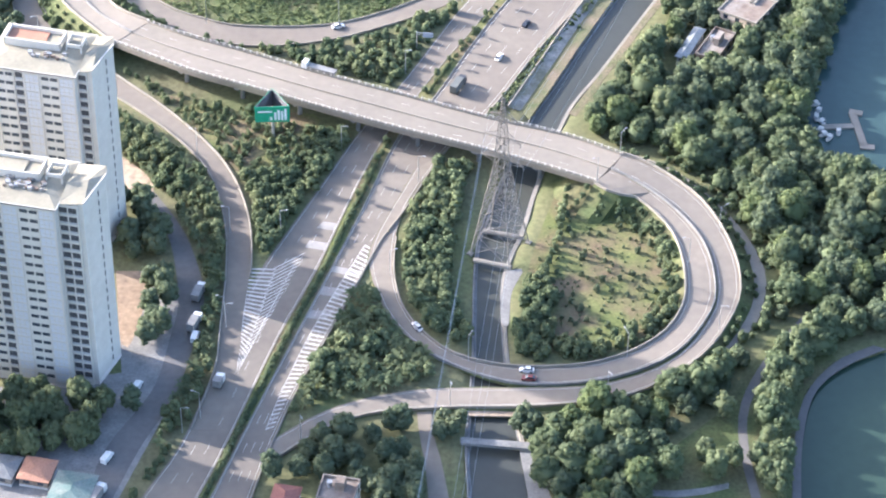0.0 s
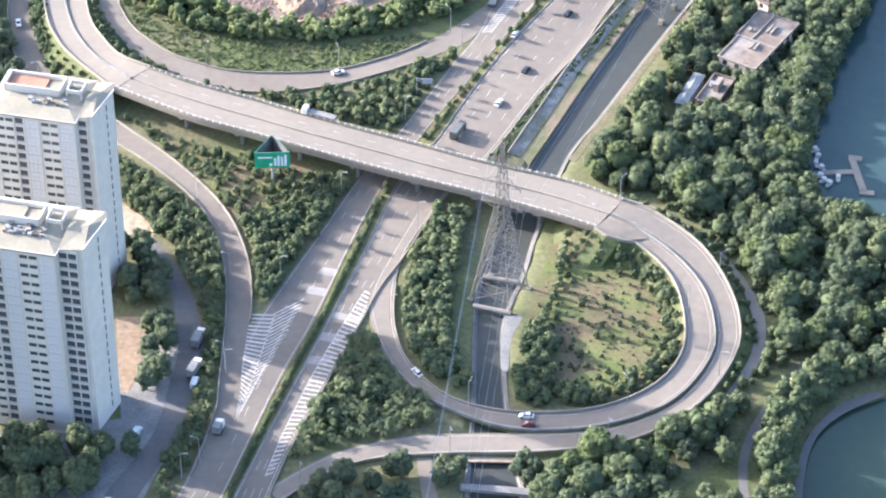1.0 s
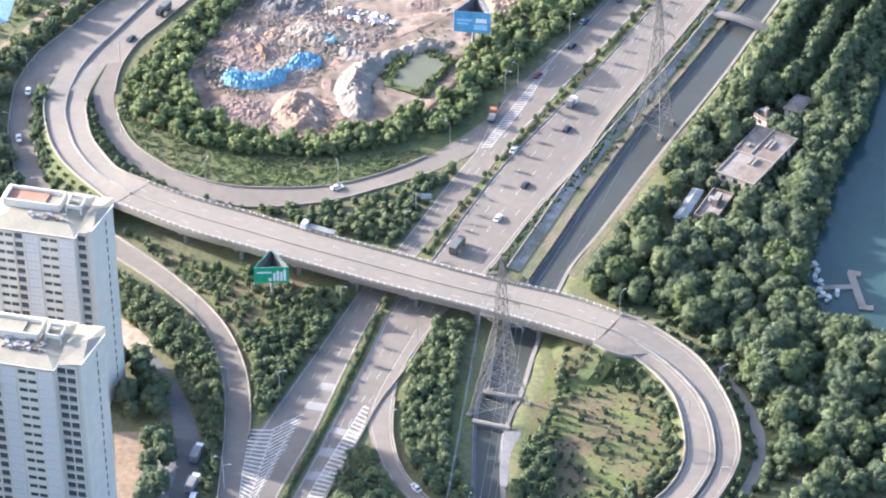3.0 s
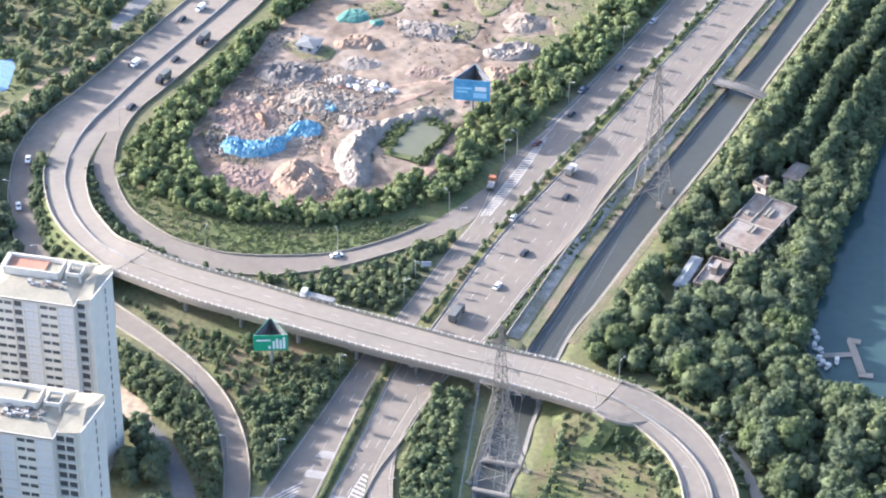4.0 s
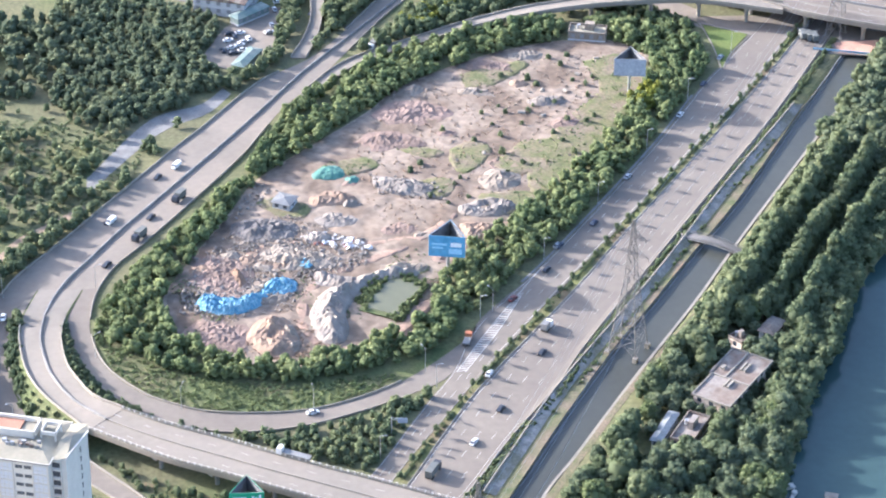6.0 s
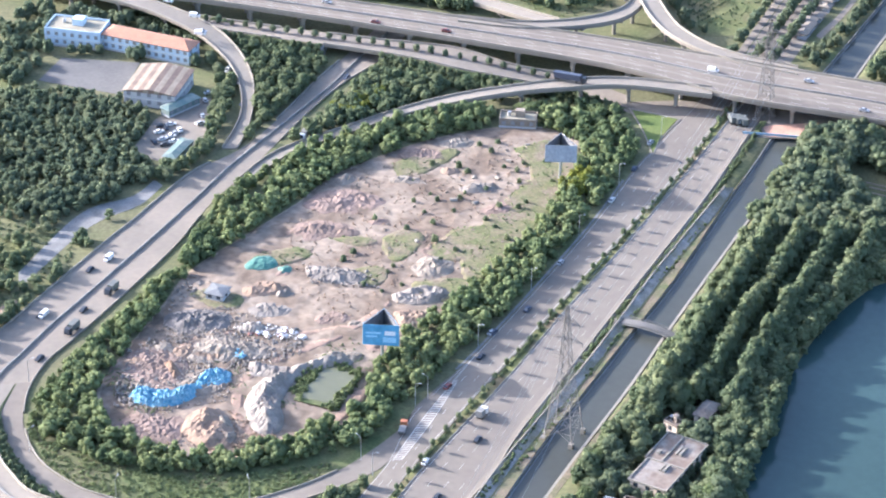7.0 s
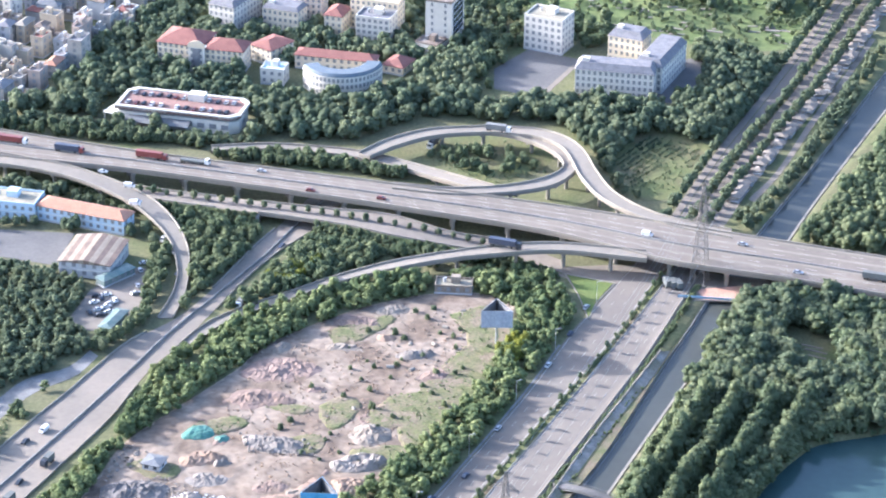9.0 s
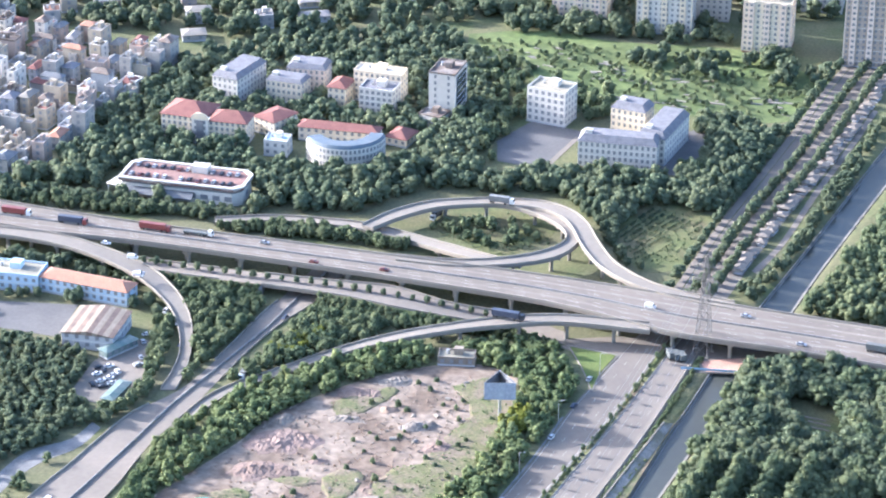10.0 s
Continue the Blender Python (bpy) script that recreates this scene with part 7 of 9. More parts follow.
plant_mass("shrubs", "scrub on the grass slope inside the loop", scatter([(-108.7, 789.9), (-92.3, 768.4), (-68.9, 760.6), (-42.6, 762.6), (-20.0, 771.9), (-6.0, 788.0), (-24.0, 785.5), (-43.0, 780.0), (-68.0, 783.0), (-86.0, 788.0), (-102.0, 800.0), (-110.0, 812.0)], 1.5, 93, .7), WEED, (0.8, 2.0), M_leaf_b, 94, .6, "shrubs", False)
plant_mass("woodland", "rough scrub and trees on open land", scatter([(-191.6, 979.3), (-83.6, 981.5), (-100.2, 936.3), (-128.4, 893.9), (-161.5, 857.8), (-173.8, 857.6)], 4.4, 95, .3), SHRUB + BROAD, (2.0, 4.5), M_leaf, 96)
plant_mass("trees", "trees in front of the parking building", scatter([(-151.6, 1211.6), (-108.8, 1204.8), (-68.5, 1189.2), (-13.4, 1178.3), (-16.0, 1187.2), (-81.0, 1203.7), (-109.6, 1216.4), (-136.4, 1219.4)], 4.2, 97), BROAD, (3.2, 5.4), M_leaf_d, 98)
slope = []
for c, sg in ((IL, -1), (OR, 1)):
    for i in range(0, int(len(c) * .55)):
        for d in (2.0, 4.2, 6.4):
            z = c[i].z
            if d < 1.25 * z:
                t_ = c[min(i + 1, len(c) - 1)] - c[max(i - 1, 0)]
                nn = Vector((-t_.y, t_.x, 0)).normalized() * sg
                q = c[i] + nn * (d + .5) + t_.normalized() * rr.uniform(-2, 2)
                slope.append((q.x, q.y, max(0.0, z - d / 1.3)))
plant_mass("shrubs", "shrubs covering the embankment of the loop", slope, SHRUB, (1.6, 3.0), M_leaf, 99, .9, "shrubs", False)
slope = []
for c, sg in ((PL, -1), (PR, 1)):
    for i in range(len(c)):
        for d in (2.0, 4.2, 6.4):
            if d < 1.25 * c[i].z:
                t_ = c[min(i + 1, len(c) - 1)] - c[max(i - 1, 0)]
                nn = Vector((-t_.y, t_.x, 0)).normalized() * sg
                q = c[i] + nn * (d + .5)
                slope.append((q.x, q.y, max(0.0, c[i].z - d / 1.3)))
plant_mass("shrubs", "shrubs covering the embankment of the approach", slope, SHRUB, (1.6, 3.0), M_leaf, 100, .9, "shrubs", False)
slope = []
for edge in (FRONT[0][1], FRONT[2][1], FRONT[0][0][:2]):
    c = spl(edge, int(span(edge) / 2.2))
    for i, q in enumerate(c):
        t_ = c[min(i + 1, len(c) - 1)] - c[max(i - 1, 0)]
        nn = Vector((t_.y, -t_.x, 0)).normalized() * (1 if edge is not FRONT[0][0] else -1)
        for d in (1.8, 3.6, 5.4, 7.2, 9.0):
            if rr.random() < .85:
                w = q + nn * d + t_.normalized() * rr.uniform(-1, 1)
                slope.append((w.x, w.y, max(0.0, q.z - d / 1.3)))
plant_mass("shrubs", "shrubs covering the slope of the frontage road", slope, SHRUB + BROAD, (2.0, 3.6), M_leaf, 185, .9, "shrubs", False)
plant_mass("trees", "trees round the factory buildings", scatter([(-158.6, 1134.9), (-134.8, 1150.8), (-86.4, 1149.7), (-64.7, 1115.5), (-52.9, 1073.9), (-62.2, 1084.9), (-88.4, 1103.7), (-92.0, 1094.9), (-130.8, 1104.7), (-142.3, 1070.7), (-151.6, 1068.3)], 5.0, 101, .7), BROAD, (3.5, 6.5), M_leaf_d, 102)
plant_mass("trees", "low trees between viaduct and far ramp", scatter([(-34.2, 1174.2), (22.9, 1164.6), (25.2, 1153.5), (-8.2, 1160.9), (-34.1, 1169.2)], 3.6, 103) + scatter([(-151.8, 1213.5), (-109.0, 1207.3), (-34.4, 1184.1), (-34.3, 1179.1), (-81.6, 1188.5), (-151.4, 1209.0)], 4.6, 104), BROAD, (3.4, 5.4), M_leaf, 105)
plant_mass("trees", "dark trees outside the western ramp", scatter([(-173.7, 829.5), (-153.5, 828.0), (-152.4, 810.8), (-151.9, 798.5), (-149.1, 784.8), (-144.3, 767.5), (-134.5, 749.9), (-134.0, 737.2), (-159.9, 736.8)], 4.6, 107), BROAD, (4.0, 7.0), M_leaf_d, 108)
plant_mass("trees", "tree groups beside the campus yards", scatter([(100.4, 1366.5), (117.4, 1373.9), (133.2, 1349.4), (166.0, 1324.9), (165.1, 1291.3), (145.2, 1292.0), (120.2, 1300.3), (106.6, 1271.7), (98.2, 1233.8), (94.7, 1261.6)], 6.0, 109, .7) + scatter([(183.0, 1230.6), (213.8, 1216.0), (231.0, 1255.1), (205.0, 1289.8), (202.5, 1271.8), (225.1, 1253.2), (212.1, 1222.8), (186.2, 1233.9)], 5.0, 110), BROAD, (4.5, 7.5), M_leaf, 111)
plant_mass("trees", "trees beside the canal sluice", [(0.6, 572.4), (3.0, 568.8), (5.4, 573.0), (-0.2, 567.2), (23.4, 573.2), (21.3, 570.4), (26.1, 570.9), (24.4, 567.5)], BROAD, (4.5, 6.5), M_leaf_d, 113)
plant_mass("trees", "trees on the shaded park lawn", scatter([(58.2, 560.0), (72.8, 568.1), (85.9, 562.6), (83.9, 547.0), (65.3, 546.8), (58.9, 544.5)], 8.5, 114, .75) + scatter([(92.1, 600.2), (105.3, 610.2), (113.1, 605.4), (99.8, 585.9), (95.4, 545.0), (88.4, 544.9), (90.2, 576.4)], 6.0, 115), FULL, (6.0, 9.5), M_leaf, 116)
plant_mass("trees", "trees behind the roadside houses", scatter([(-24.3, 552.2), (-9.5, 556.9), (-6.1, 539.3), (-21.4, 532.7), (-23.1, 539.1)], 6.0, 117), BROAD, (5.0, 7.5), M_leaf_d, 118)
plant_mass("trees", "young trees between highway and slip road", scatter([(-44.5, 984.2), (-31.4, 1012.6), (-23.5, 1011.9), (-36.9, 986.8), (-47.5, 965.4), (-61.0, 915.6), (-66.6, 922.0), (-55.3, 963.3)], 3.2, 119), BROAD, (2.8, 5.0), M_leaf_b, 120)
plant_mass("weeds", "tufts of grass on the lawn inside the loop", scatter([(36.0, 679.1), (48.4, 679.3), (60.1, 668.3), (68.8, 650.8), (70.3, 632.5), (62.6, 614.6), (45.5, 602.0), (29.2, 604.2), (26.2, 619.1), (27.4, 639.6), (31.2, 661.0)], 2.3, 122, .5), SHRUB[:2], (.5, 1.2), M_leaf, 123, .6, "weeds", False)
plant_mass("woodland", "irregular broad trees near the viaduct", scatter([(156.8, 953.9), (172.2, 990.5), (187.4, 1014.2), (213.2, 1013.1), (245.1, 997.0), (255.7, 967.9), (249.9, 940.8), (208.8, 912.1), (195.1, 908.5), (188.6, 921.6), (179.7, 935.0), (160.5, 940.3)], 6.6, 124), BROAD, (6.0, 10.5), M_leaf, 125)
plant_mass("trees", "trees along the lane west of the highway", scatter([(-121.2, 940.4), (-101.0, 959.2), (-84.1, 969.7), (-71.9, 992.3), (-74.4, 997.1), (-89.3, 981.4), (-108.7, 973.0), (-123.7, 966.9)], 4.6, 126) + scatter([(-131.1, 956.3), (-107.9, 969.2), (-81.3, 990.7), (-83.7, 994.1), (-108.4, 976.1), (-132.4, 969.8)], 4.0, 127), BROAD, (3.4, 5.6), M_leaf_d, 128)
plant_mass("woodland", "trees round the western meadow", scatter([(-204.3, 1047.1), (-149.8, 1048.1), (-145.5, 989.1), (-162.2, 977.2), (-194.0, 978.9)], 5.5, 129, .8), FAR, (3.5, 6.5), M_leaf_d, 130)
plant_mass("trees", "trees close round the lakeside villa", scatter([(75.1, 766.2), (97.8, 790.0), (121.9, 818.3), (128.0, 800.8), (114.4, 760.3), (95.3, 734.7), (76.7, 732.9)], 4.6, 131, .8, .6), BROAD, (3.6, 6.0), M_leaf_d, 132)
plant_mass("trees", "trees pressed against the walls of the lakeside building", [(90.0, 763.5), (93.2, 762.2), (97.0, 759.8), (101.0, 757.0), (105.0, 758.6), (107.5, 763.8), (110.0, 769.2), (112.4, 774.4), (114.8, 779.6), (117.2, 784.8), (119.0, 790.0), (86.5, 766.0), (91.0, 772.0)], BROAD, (4.2, 6.4), M_leaf_d, 186)
plant_mass("shrubs", "undergrowth along the service lane", scatter([(61.7, 701.5), (76.5, 693.0), (90.5, 678.5), (99.4, 653.9), (100.5, 635.5), (93.9, 612.5), (75.1, 590.3), (54.3, 579.7), (53.7, 582.5), (73.0, 596.3), (88.8, 615.0), (95.6, 632.8), (94.5, 651.2), (86.6, 672.8), (73.5, 688.1)], 3.0, 133, .8, .5), SHRUB + BROAD, (2.0, 4.2), M_leaf, 134, 1.0, "shrubs", False)
# ---- the dumping ground ----
def mound(name, poly, height, material, label, seed, step=1.2, rough=0.5, base=0.05, edge=6.0, category="heap", flat=0.0, soft=True, crumple=0.0):
    """A heap with an uneven surface inside an outline."""
    pts = [tuple(p)[:2] for p in poly]
    pts = [tuple(v)[:2] for v in spl(pts + pts[:1], len(pts) * 5 + 1)[:-1]]
    a, b = np.min(pts, 0) - step, np.max(pts, 0) + step
    xs, ys = np.arange(a[0], b[0] + step, step), np.arange(a[1], b[1] + step, step)
    X, Y = np.meshgrid(xs, ys)
    D = depth_in(X, Y, pts)
    top = max(D.max(), 1e-3)
    k = np.clip(D / min(edge, top), 0, 1)
    N = np.array([noise.fractal(Vector((x * .16 + seed, y * .16, seed * .7)), 0.9, 2.1, 4) for x, y in zip(X.ravel(), Y.ravel())]).reshape(X.shape)
    N2 = np.array([noise.noise(Vector((x * .7, y * .7, seed))) + .6 * noise.noise(Vector((x * 1.9, y * 1.9, seed))) for x, y in zip(X.ravel(), Y.ravel())]).reshape(X.shape)
    Z = base + height * (k ** 0.8) * np.clip(1 - flat + rough * N, .15, 2) + rough * .75 * N2 * k * min(1, height)
    if crumple:
        Z = Z + crumple * k * np.array([abs(noise.noise(Vector((x * .8, y * .8, seed + 9)))) for x, y in zip(X.ravel(), Y.ravel())]).reshape(X.shape)
    Z = np.where(D < 0, -0.3, Z)
    n = len(xs)
    keep = D > -step * 1.3
    f = [(j * n + i, j * n + i + 1, (j + 1) * n + i + 1, (j + 1) * n + i) for j in range(len(ys) - 1) for i in range(n - 1) if keep[j, i] and keep[j, i + 1] and keep[j + 1, i] and keep[j + 1, i + 1]]
    v = np.stack([X.ravel(), Y.ravel(), Z.ravel()], -1).tolist()
    o = mesh_ob(name, v, f, material, smooth=soft)
    bm = bmesh.new()
    bm.from_mesh(o.data)
    bmesh.ops.delete(bm, geom=[q for q in bm.verts if not q.link_faces], context="VERTS")
    bm.to_mesh(o.data)
    bm.free()
    return tagged(o, label, category)


def debris(name, poly, count, size, material, label, seed, z=0.15):
    """Loose lumps lying about."""
    pts = [tuple(p)[:2] for p in poly]
    r = random.Random(seed)
    a, b = np.min(pts, 0), np.max(pts, 0)
    g = Geo()
    n = 0
    while n < count:
        x, y = r.uniform(a[0], b[0]), r.uniform(a[1], b[1])
        if not inside(x, y, pts):
            continue
        n += 1
        s = r.uniform(*size)
        m = pose(x, y, z + r.uniform(0, .4) * s, r.uniform(-40, 40), r.uniform(-40, 40), r.uniform(0, 360))
        w, d, h = s * r.uniform(.5, 1.2), s * r.uniform(.4, .9), s * r.uniform(.15, .6)
        g.add([m @ Vector(q) for q in ((-w, -d, -h), (w, -d * .8, -h), (w * .8, d, -h), (-w, d * .7, -h), (-w * .5, -d * .4, h), (w * .5, -d * .6, h * .8), (w * .3, d * .6, h), (-w * .6, d * .3, h * .7))],
              [(3, 2, 1, 0), (4, 5, 6, 7), (0, 1, 5, 4), (1, 2, 6, 5), (2, 3, 7, 6), (3, 0, 4, 7)])
    return tagged(g.ob(name, material), label, "debris", kind="stuff")


mound("embankment", [(35.3, 683.9), (46.8, 685.7), (56.2, 678.5), (56.8, 671.0), (47.8, 665.4), (37.6, 670.7), (33.9, 677.6)], 6.0, M_lush, "grassy end of the embankment below the flyover", 301.0, 1.5, .25, 0.0, 9.0, "embankment")
M_site = mat("site_earth", (0.178, 0.138, 0.105), (0.118, 0.088, 0.066), 0.08, 0.95, 0.3, 1.0, c=(0.225, 0.182, 0.142), cscale=0.045, amp=0.34)
M_pink = mat("pinkish_spoil", (0.2209, 0.1619, 0.1346), (0.1778, 0.1294, 0.1038), 0.08, 0.95, 0.5, 0.9)
M_pale = mat("pale_rubble", (0.235, 0.21, 0.183), (0.165, 0.145, 0.126), 0.2, 0.95, 0.8, 1.0)
mound("earth_ground", SITE, 0.55, M_site, "uneven trodden earth of the dumping ground", 3.0, 2.2, 0.9, 0.08, 14, "dirt", 0.2)
H = [
    ([(-39.5, 822.3, 1.0), (-37.0, 834.4, 1.0), (-30.2, 843.0, 1.0), (-19.8, 850.0, 1.0), (-9.7, 854.3, 1.0), (-0.7, 852.2, 1.0), (-3.1, 846.9, 1.0), (-12.6, 844.5, 1.0), (-21.5, 836.1, 1.0), (-25.9, 825.1, 1.0), (-24.6, 813.6, 1.0), (-27.1, 805.4, 1.0), (-32.6, 804.3, 1.0), (-36.7, 809.8, 1.0)], 4.8, M_pale, "large curved heap of pale grey rubble"),
    ([(-15.6, 856.5), (0.8, 857.9), (3.2, 853.3), (-7.4, 849.8)], 2.0, M_rubble, "low tail of grey rubble"),
    ([(-61.1, 806.8), (-58.7, 817.3), (-52.0, 823.2), (-45.9, 819.4), (-41.6, 806.3), (-43.8, 797.0), (-53.9, 797.3)], 3.4, M_clay, "tall heap of brownish clay"),
    ([(-52.0, 822.4), (-46.0, 820.1), (-41.0, 804.5), (-44.3, 798.4), (-48.4, 804.7)], 3.2, M_rubble, "grey rubble tipped on a clay heap"),
    ([(-76.7, 823.1), (-60.6, 817.3), (-58.1, 805.0), (-69.4, 798.4), (-85.4, 805.8)], 1.6, M_pink, "low bank of pinkish spoil"),
    ([(-70.7, 877.3), (-69.6, 885.2), (-57.7, 888.8), (-45.4, 884.1), (-46.4, 874.7), (-61.1, 870.4)], 2.6, M_coal, "heap of dark grey rubble"),
    ([(-84.0, 843.3), (-81.0, 860.2), (-68.9, 863.7), (-60.4, 855.0), (-61.6, 837.2), (-75.5, 836.8)], 2.2, M_pink, "heap of mixed spoil and rubbish"),
    ([(-69.3, 850.4), (-65.3, 851.4), (-61.8, 842.7), (-65.7, 839.1)], 2.6, mat("brown_soil", (0.2, 0.13, 0.09), (0.15, 0.1, 0.07), 0.3, .95, .8, .8), "small dark brown soil heap"),
    ([(-74.0, 863.0), (-68.0, 865.6), (-64.2, 859.7), (-70.7, 857.6)], 2.0, M_rubble, "small grey rubble heap"),
    ([(-61.6, 859.6), (-52.8, 869.0), (-40.3, 866.7), (-28.9, 861.8), (-33.9, 853.2), (-48.0, 850.9), (-60.3, 852.8)], 2.4, M_rubble, "long heap of grey rubble and rubbish"),
    ([(-42.0, 888.4), (-32.7, 893.4), (-22.1, 889.1), (-26.2, 882.8), (-36.6, 883.1)], 1.6, M_pale, "flat heap of pale sand"),
    ([(-27.1, 944.7), (-20.6, 953.4), (-7.4, 954.0), (3.6, 944.8), (-7.4, 939.0), (-20.5, 938.4)], 2.4, M_pink, "low heap of pinkish earth"),
    ([(-20.8, 967.0), (-11.9, 978.2), (1.7, 979.3), (14.0, 969.7), (3.8, 959.5), (-11.8, 958.6)], 2.0, M_pink, "wide low heap of pinkish earth"),
    ([(-19.2, 920.8), (-7.4, 918.4), (5.5, 913.8), (3.7, 904.7), (-9.5, 905.9), (-18.1, 911.9)], 2.2, M_pale, "heap of pale broken concrete"),
    ([(20.6, 916.8), (27.3, 926.0), (37.0, 923.6), (37.7, 913.0), (26.8, 908.3)], 2.6, M_rubble, "heap of rubble with weeds"),
    ([(24.2, 930.4), (29.7, 933.7), (32.8, 926.7), (27.3, 924.3)], 2.4, M_pink, "small cone of earth"),
    ([(46.1, 958.5), (57.8, 969.6), (65.4, 964.8), (59.3, 955.0)], 1.8, M_pink, "low heap of broken brick"),
    ([(90.1, 1025.4), (97.5, 1028.8), (98.0, 1021.2), (93.0, 1016.4)], 3.0, M_rubble, "small grey gravel heap beside the hedge"),
]
for i, (p, h, m, lab) in enumerate(H):
    low = .55 if m is M_pink else .85
    mound("mound", p, h * low, m, lab, 5.0 + i * 3.7, 0.6, 0.8, 0.3, 7.0, soft=False, crumple=.8 * low)
mound("tarpaulin", [(-80.5, 829.7), (-76.5, 836.1), (-67.0, 833.7), (-59.5, 835.3), (-55.4, 843.7), (-49.9, 847.2), (-44.2, 844.8), (-44.7, 837.5), (-52.4, 834.0), (-58.1, 826.9), (-65.2, 822.8), (-75.8, 824.2)], 1.7, M_tarp, "crumpled bright blue tarpaulin over rubbish", 71.0, 0.45, 0.9, 0.4, 2.5, "tarpaulin", soft=False, crumple=1.7)
mound("tarpaulin", [(-42.2, 920.1), (-37.7, 926.8), (-30.8, 926.6), (-28.5, 920.6), (-33.1, 916.5), (-40.7, 916.7)], 1.3, M_gtarp, "green tarpaulin over a heap", 81.0, 0.8, 0.5, 0.4, 3.0, "tarpaulin", soft=False)
mound("tarpaulin", [(-29.9, 918.1), (-24.6, 919.7), (-23.3, 915.4), (-27.7, 913.0)], 1.5, M_gtarp, "small green tarpaulin over a heap", 85.0, 0.8, 0.5, 0.4, 2.0, "tarpaulin", soft=False)
debris("debris", [(-84.6, 823.3), (-84.1, 860.2), (-61.3, 875.1), (-19.8, 874.0), (-15.6, 858.4), (-43.9, 847.8), (-63.6, 837.2), (-78.7, 823.2)], 420, (.4, 1.1), M_pale, "pale builders' rubbish strewn on the dump", 1, .8)
debris("debris", [(-44.8, 876.6), (-36.5, 878.3), (-19.8, 872.0), (-17.7, 866.1), (-28.0, 867.2), (-42.5, 871.5)], 90, (.5, 1.3), mat("white_sacks", (.72, .70, .67), (.6, .58, .55), .5, .9, 2.0), "white sacks and rubbish in a row", 2, .6)
debris("debris", [(-43.7, 876.6), (-19.8, 872.0), (-18.7, 866.2), (-42.5, 870.7)], 14, (.5, 1.0), M_roofred, "a few red rubbish bags", 3, .8)
debris("debris", [(-44.2, 859.2), (-38.1, 860.9), (-36.9, 854.4), (-43.0, 853.1)], 12, (.6, 1.4), M_tarp, "blue rubbish on the rubble", 4, 1.6)
debris("debris", [(-20.3, 920.8), (5.5, 913.8), (9.6, 901.3), (-15.9, 906.1)], 120, (.4, 1.1), M_pale, "broken concrete lumps", 5, 1.0)
debris("debris", [(-32.3, 985.8), (72.2, 1021.9), (62.8, 938.0), (-7.4, 901.7), (-24.8, 931.6)], 260, (.3, .8), M_rubble, "stones and clods on bare earth", 6, .7)
debris("debris", [(13.5, 881.0), (30.7, 896.6), (47.3, 888.1), (33.6, 857.1), (4.9, 857.8)], 60, (.4, .9), M_rubble, "loose stones by the billboard", 7, .5)
M_track = mat("reddish_track", (0.265, 0.185, 0.14), (0.215, 0.155, 0.12), 0.15, 0.95, 0.8, 0.6)
TRK = spl([(3.7, 835.1), (-3.2, 819.7), (-12.0, 808.2), (-24.6, 801.7), (-34.1, 804.3), (-40.4, 814.8), (-42.1, 826.3), (-38.6, 841.1), (-30.0, 851.7), (-13.9, 862.7), (2.5, 878.2), (15.2, 892.4)], 40)
mound("track", [tuple(p)[:2] for p in offset(TRK, 2.2) + offset(TRK, -2.2)[::-1]][::3], .06, M_track, "reddish trodden track across the dumping ground", 401.0, 0.9, .2, .52, 1.0, "track")
TRK = spl([(-65.2, 859.5), (-55.4, 869.3), (-39.0, 873.5), (-18.2, 871.2), (0.5, 876.2)], 30)
mound("track", [tuple(p)[:2] for p in offset(TRK, 1.8) + offset(TRK, -1.8)[::-1]][::3], .06, M_track, "reddish trodden track between heaps", 402.0, 0.9, .2, .52, 1.0, "track")
debris("debris", [(-86.5, 829.2), (-85.6, 844.0), (-68.7, 882.9), (-48.1, 891.3), (-18.1, 868.1), (-19.9, 855.7), (-38.0, 844.8), (-45.3, 826.2), (-61.1, 822.3), (-68.3, 811.5)], 1500, (.18, .6), M_pale, "small pale rubbish scattered over the dump", 31, .85)
debris("debris", [(-86.5, 829.2), (-85.6, 844.0), (-68.7, 882.9), (-48.1, 891.3), (-18.1, 868.1), (-19.9, 855.7), (-38.0, 844.8), (-45.3, 826.2), (-61.1, 822.3), (-68.3, 811.5)], 600, (.2, .6), M_rubble, "small grey rubbish scattered over the dump", 32, .8)
debris("debris", [(-31.6, 949.3), (25.2, 1013.1), (81.6, 1021.6), (63.3, 946.8), (26.5, 896.7), (9.3, 881.1), (-15.7, 881.8)], 900, (.2, .6), M_clay, "clods of brown earth over the site", 33, .7)
debris("debris", [(-70.0, 806.2), (-45.1, 822.6), (-26.7, 803.4), (-43.9, 793.7), (-63.6, 797.6)], 500, (.2, .6), M_clay, "brown clods round the clay heap", 34, .7)
debris("debris", [(-71.0, 886.8), (-62.0, 915.7), (-48.8, 907.6), (-60.7, 891.1)], 50, (.4, 1.0), M_pale, "loose rubbish along the hedge", 8, .6)
PND = [(2.0, 841.8), (-7.3, 822.6), (-19.7, 827.4), (-10.6, 847.5)]
patch("pond_bank", [(3.3, 842.5), (-6.8, 819.0), (-21.7, 825.9), (-11.1, 852.1)], 1.15, M_lush, "grassy rim of a square pond", "grass", smooth=False)
patch("pond", PND, 1.2, M_pond, "square pond of murky green water", "pond", smooth=False, thick=0.05)

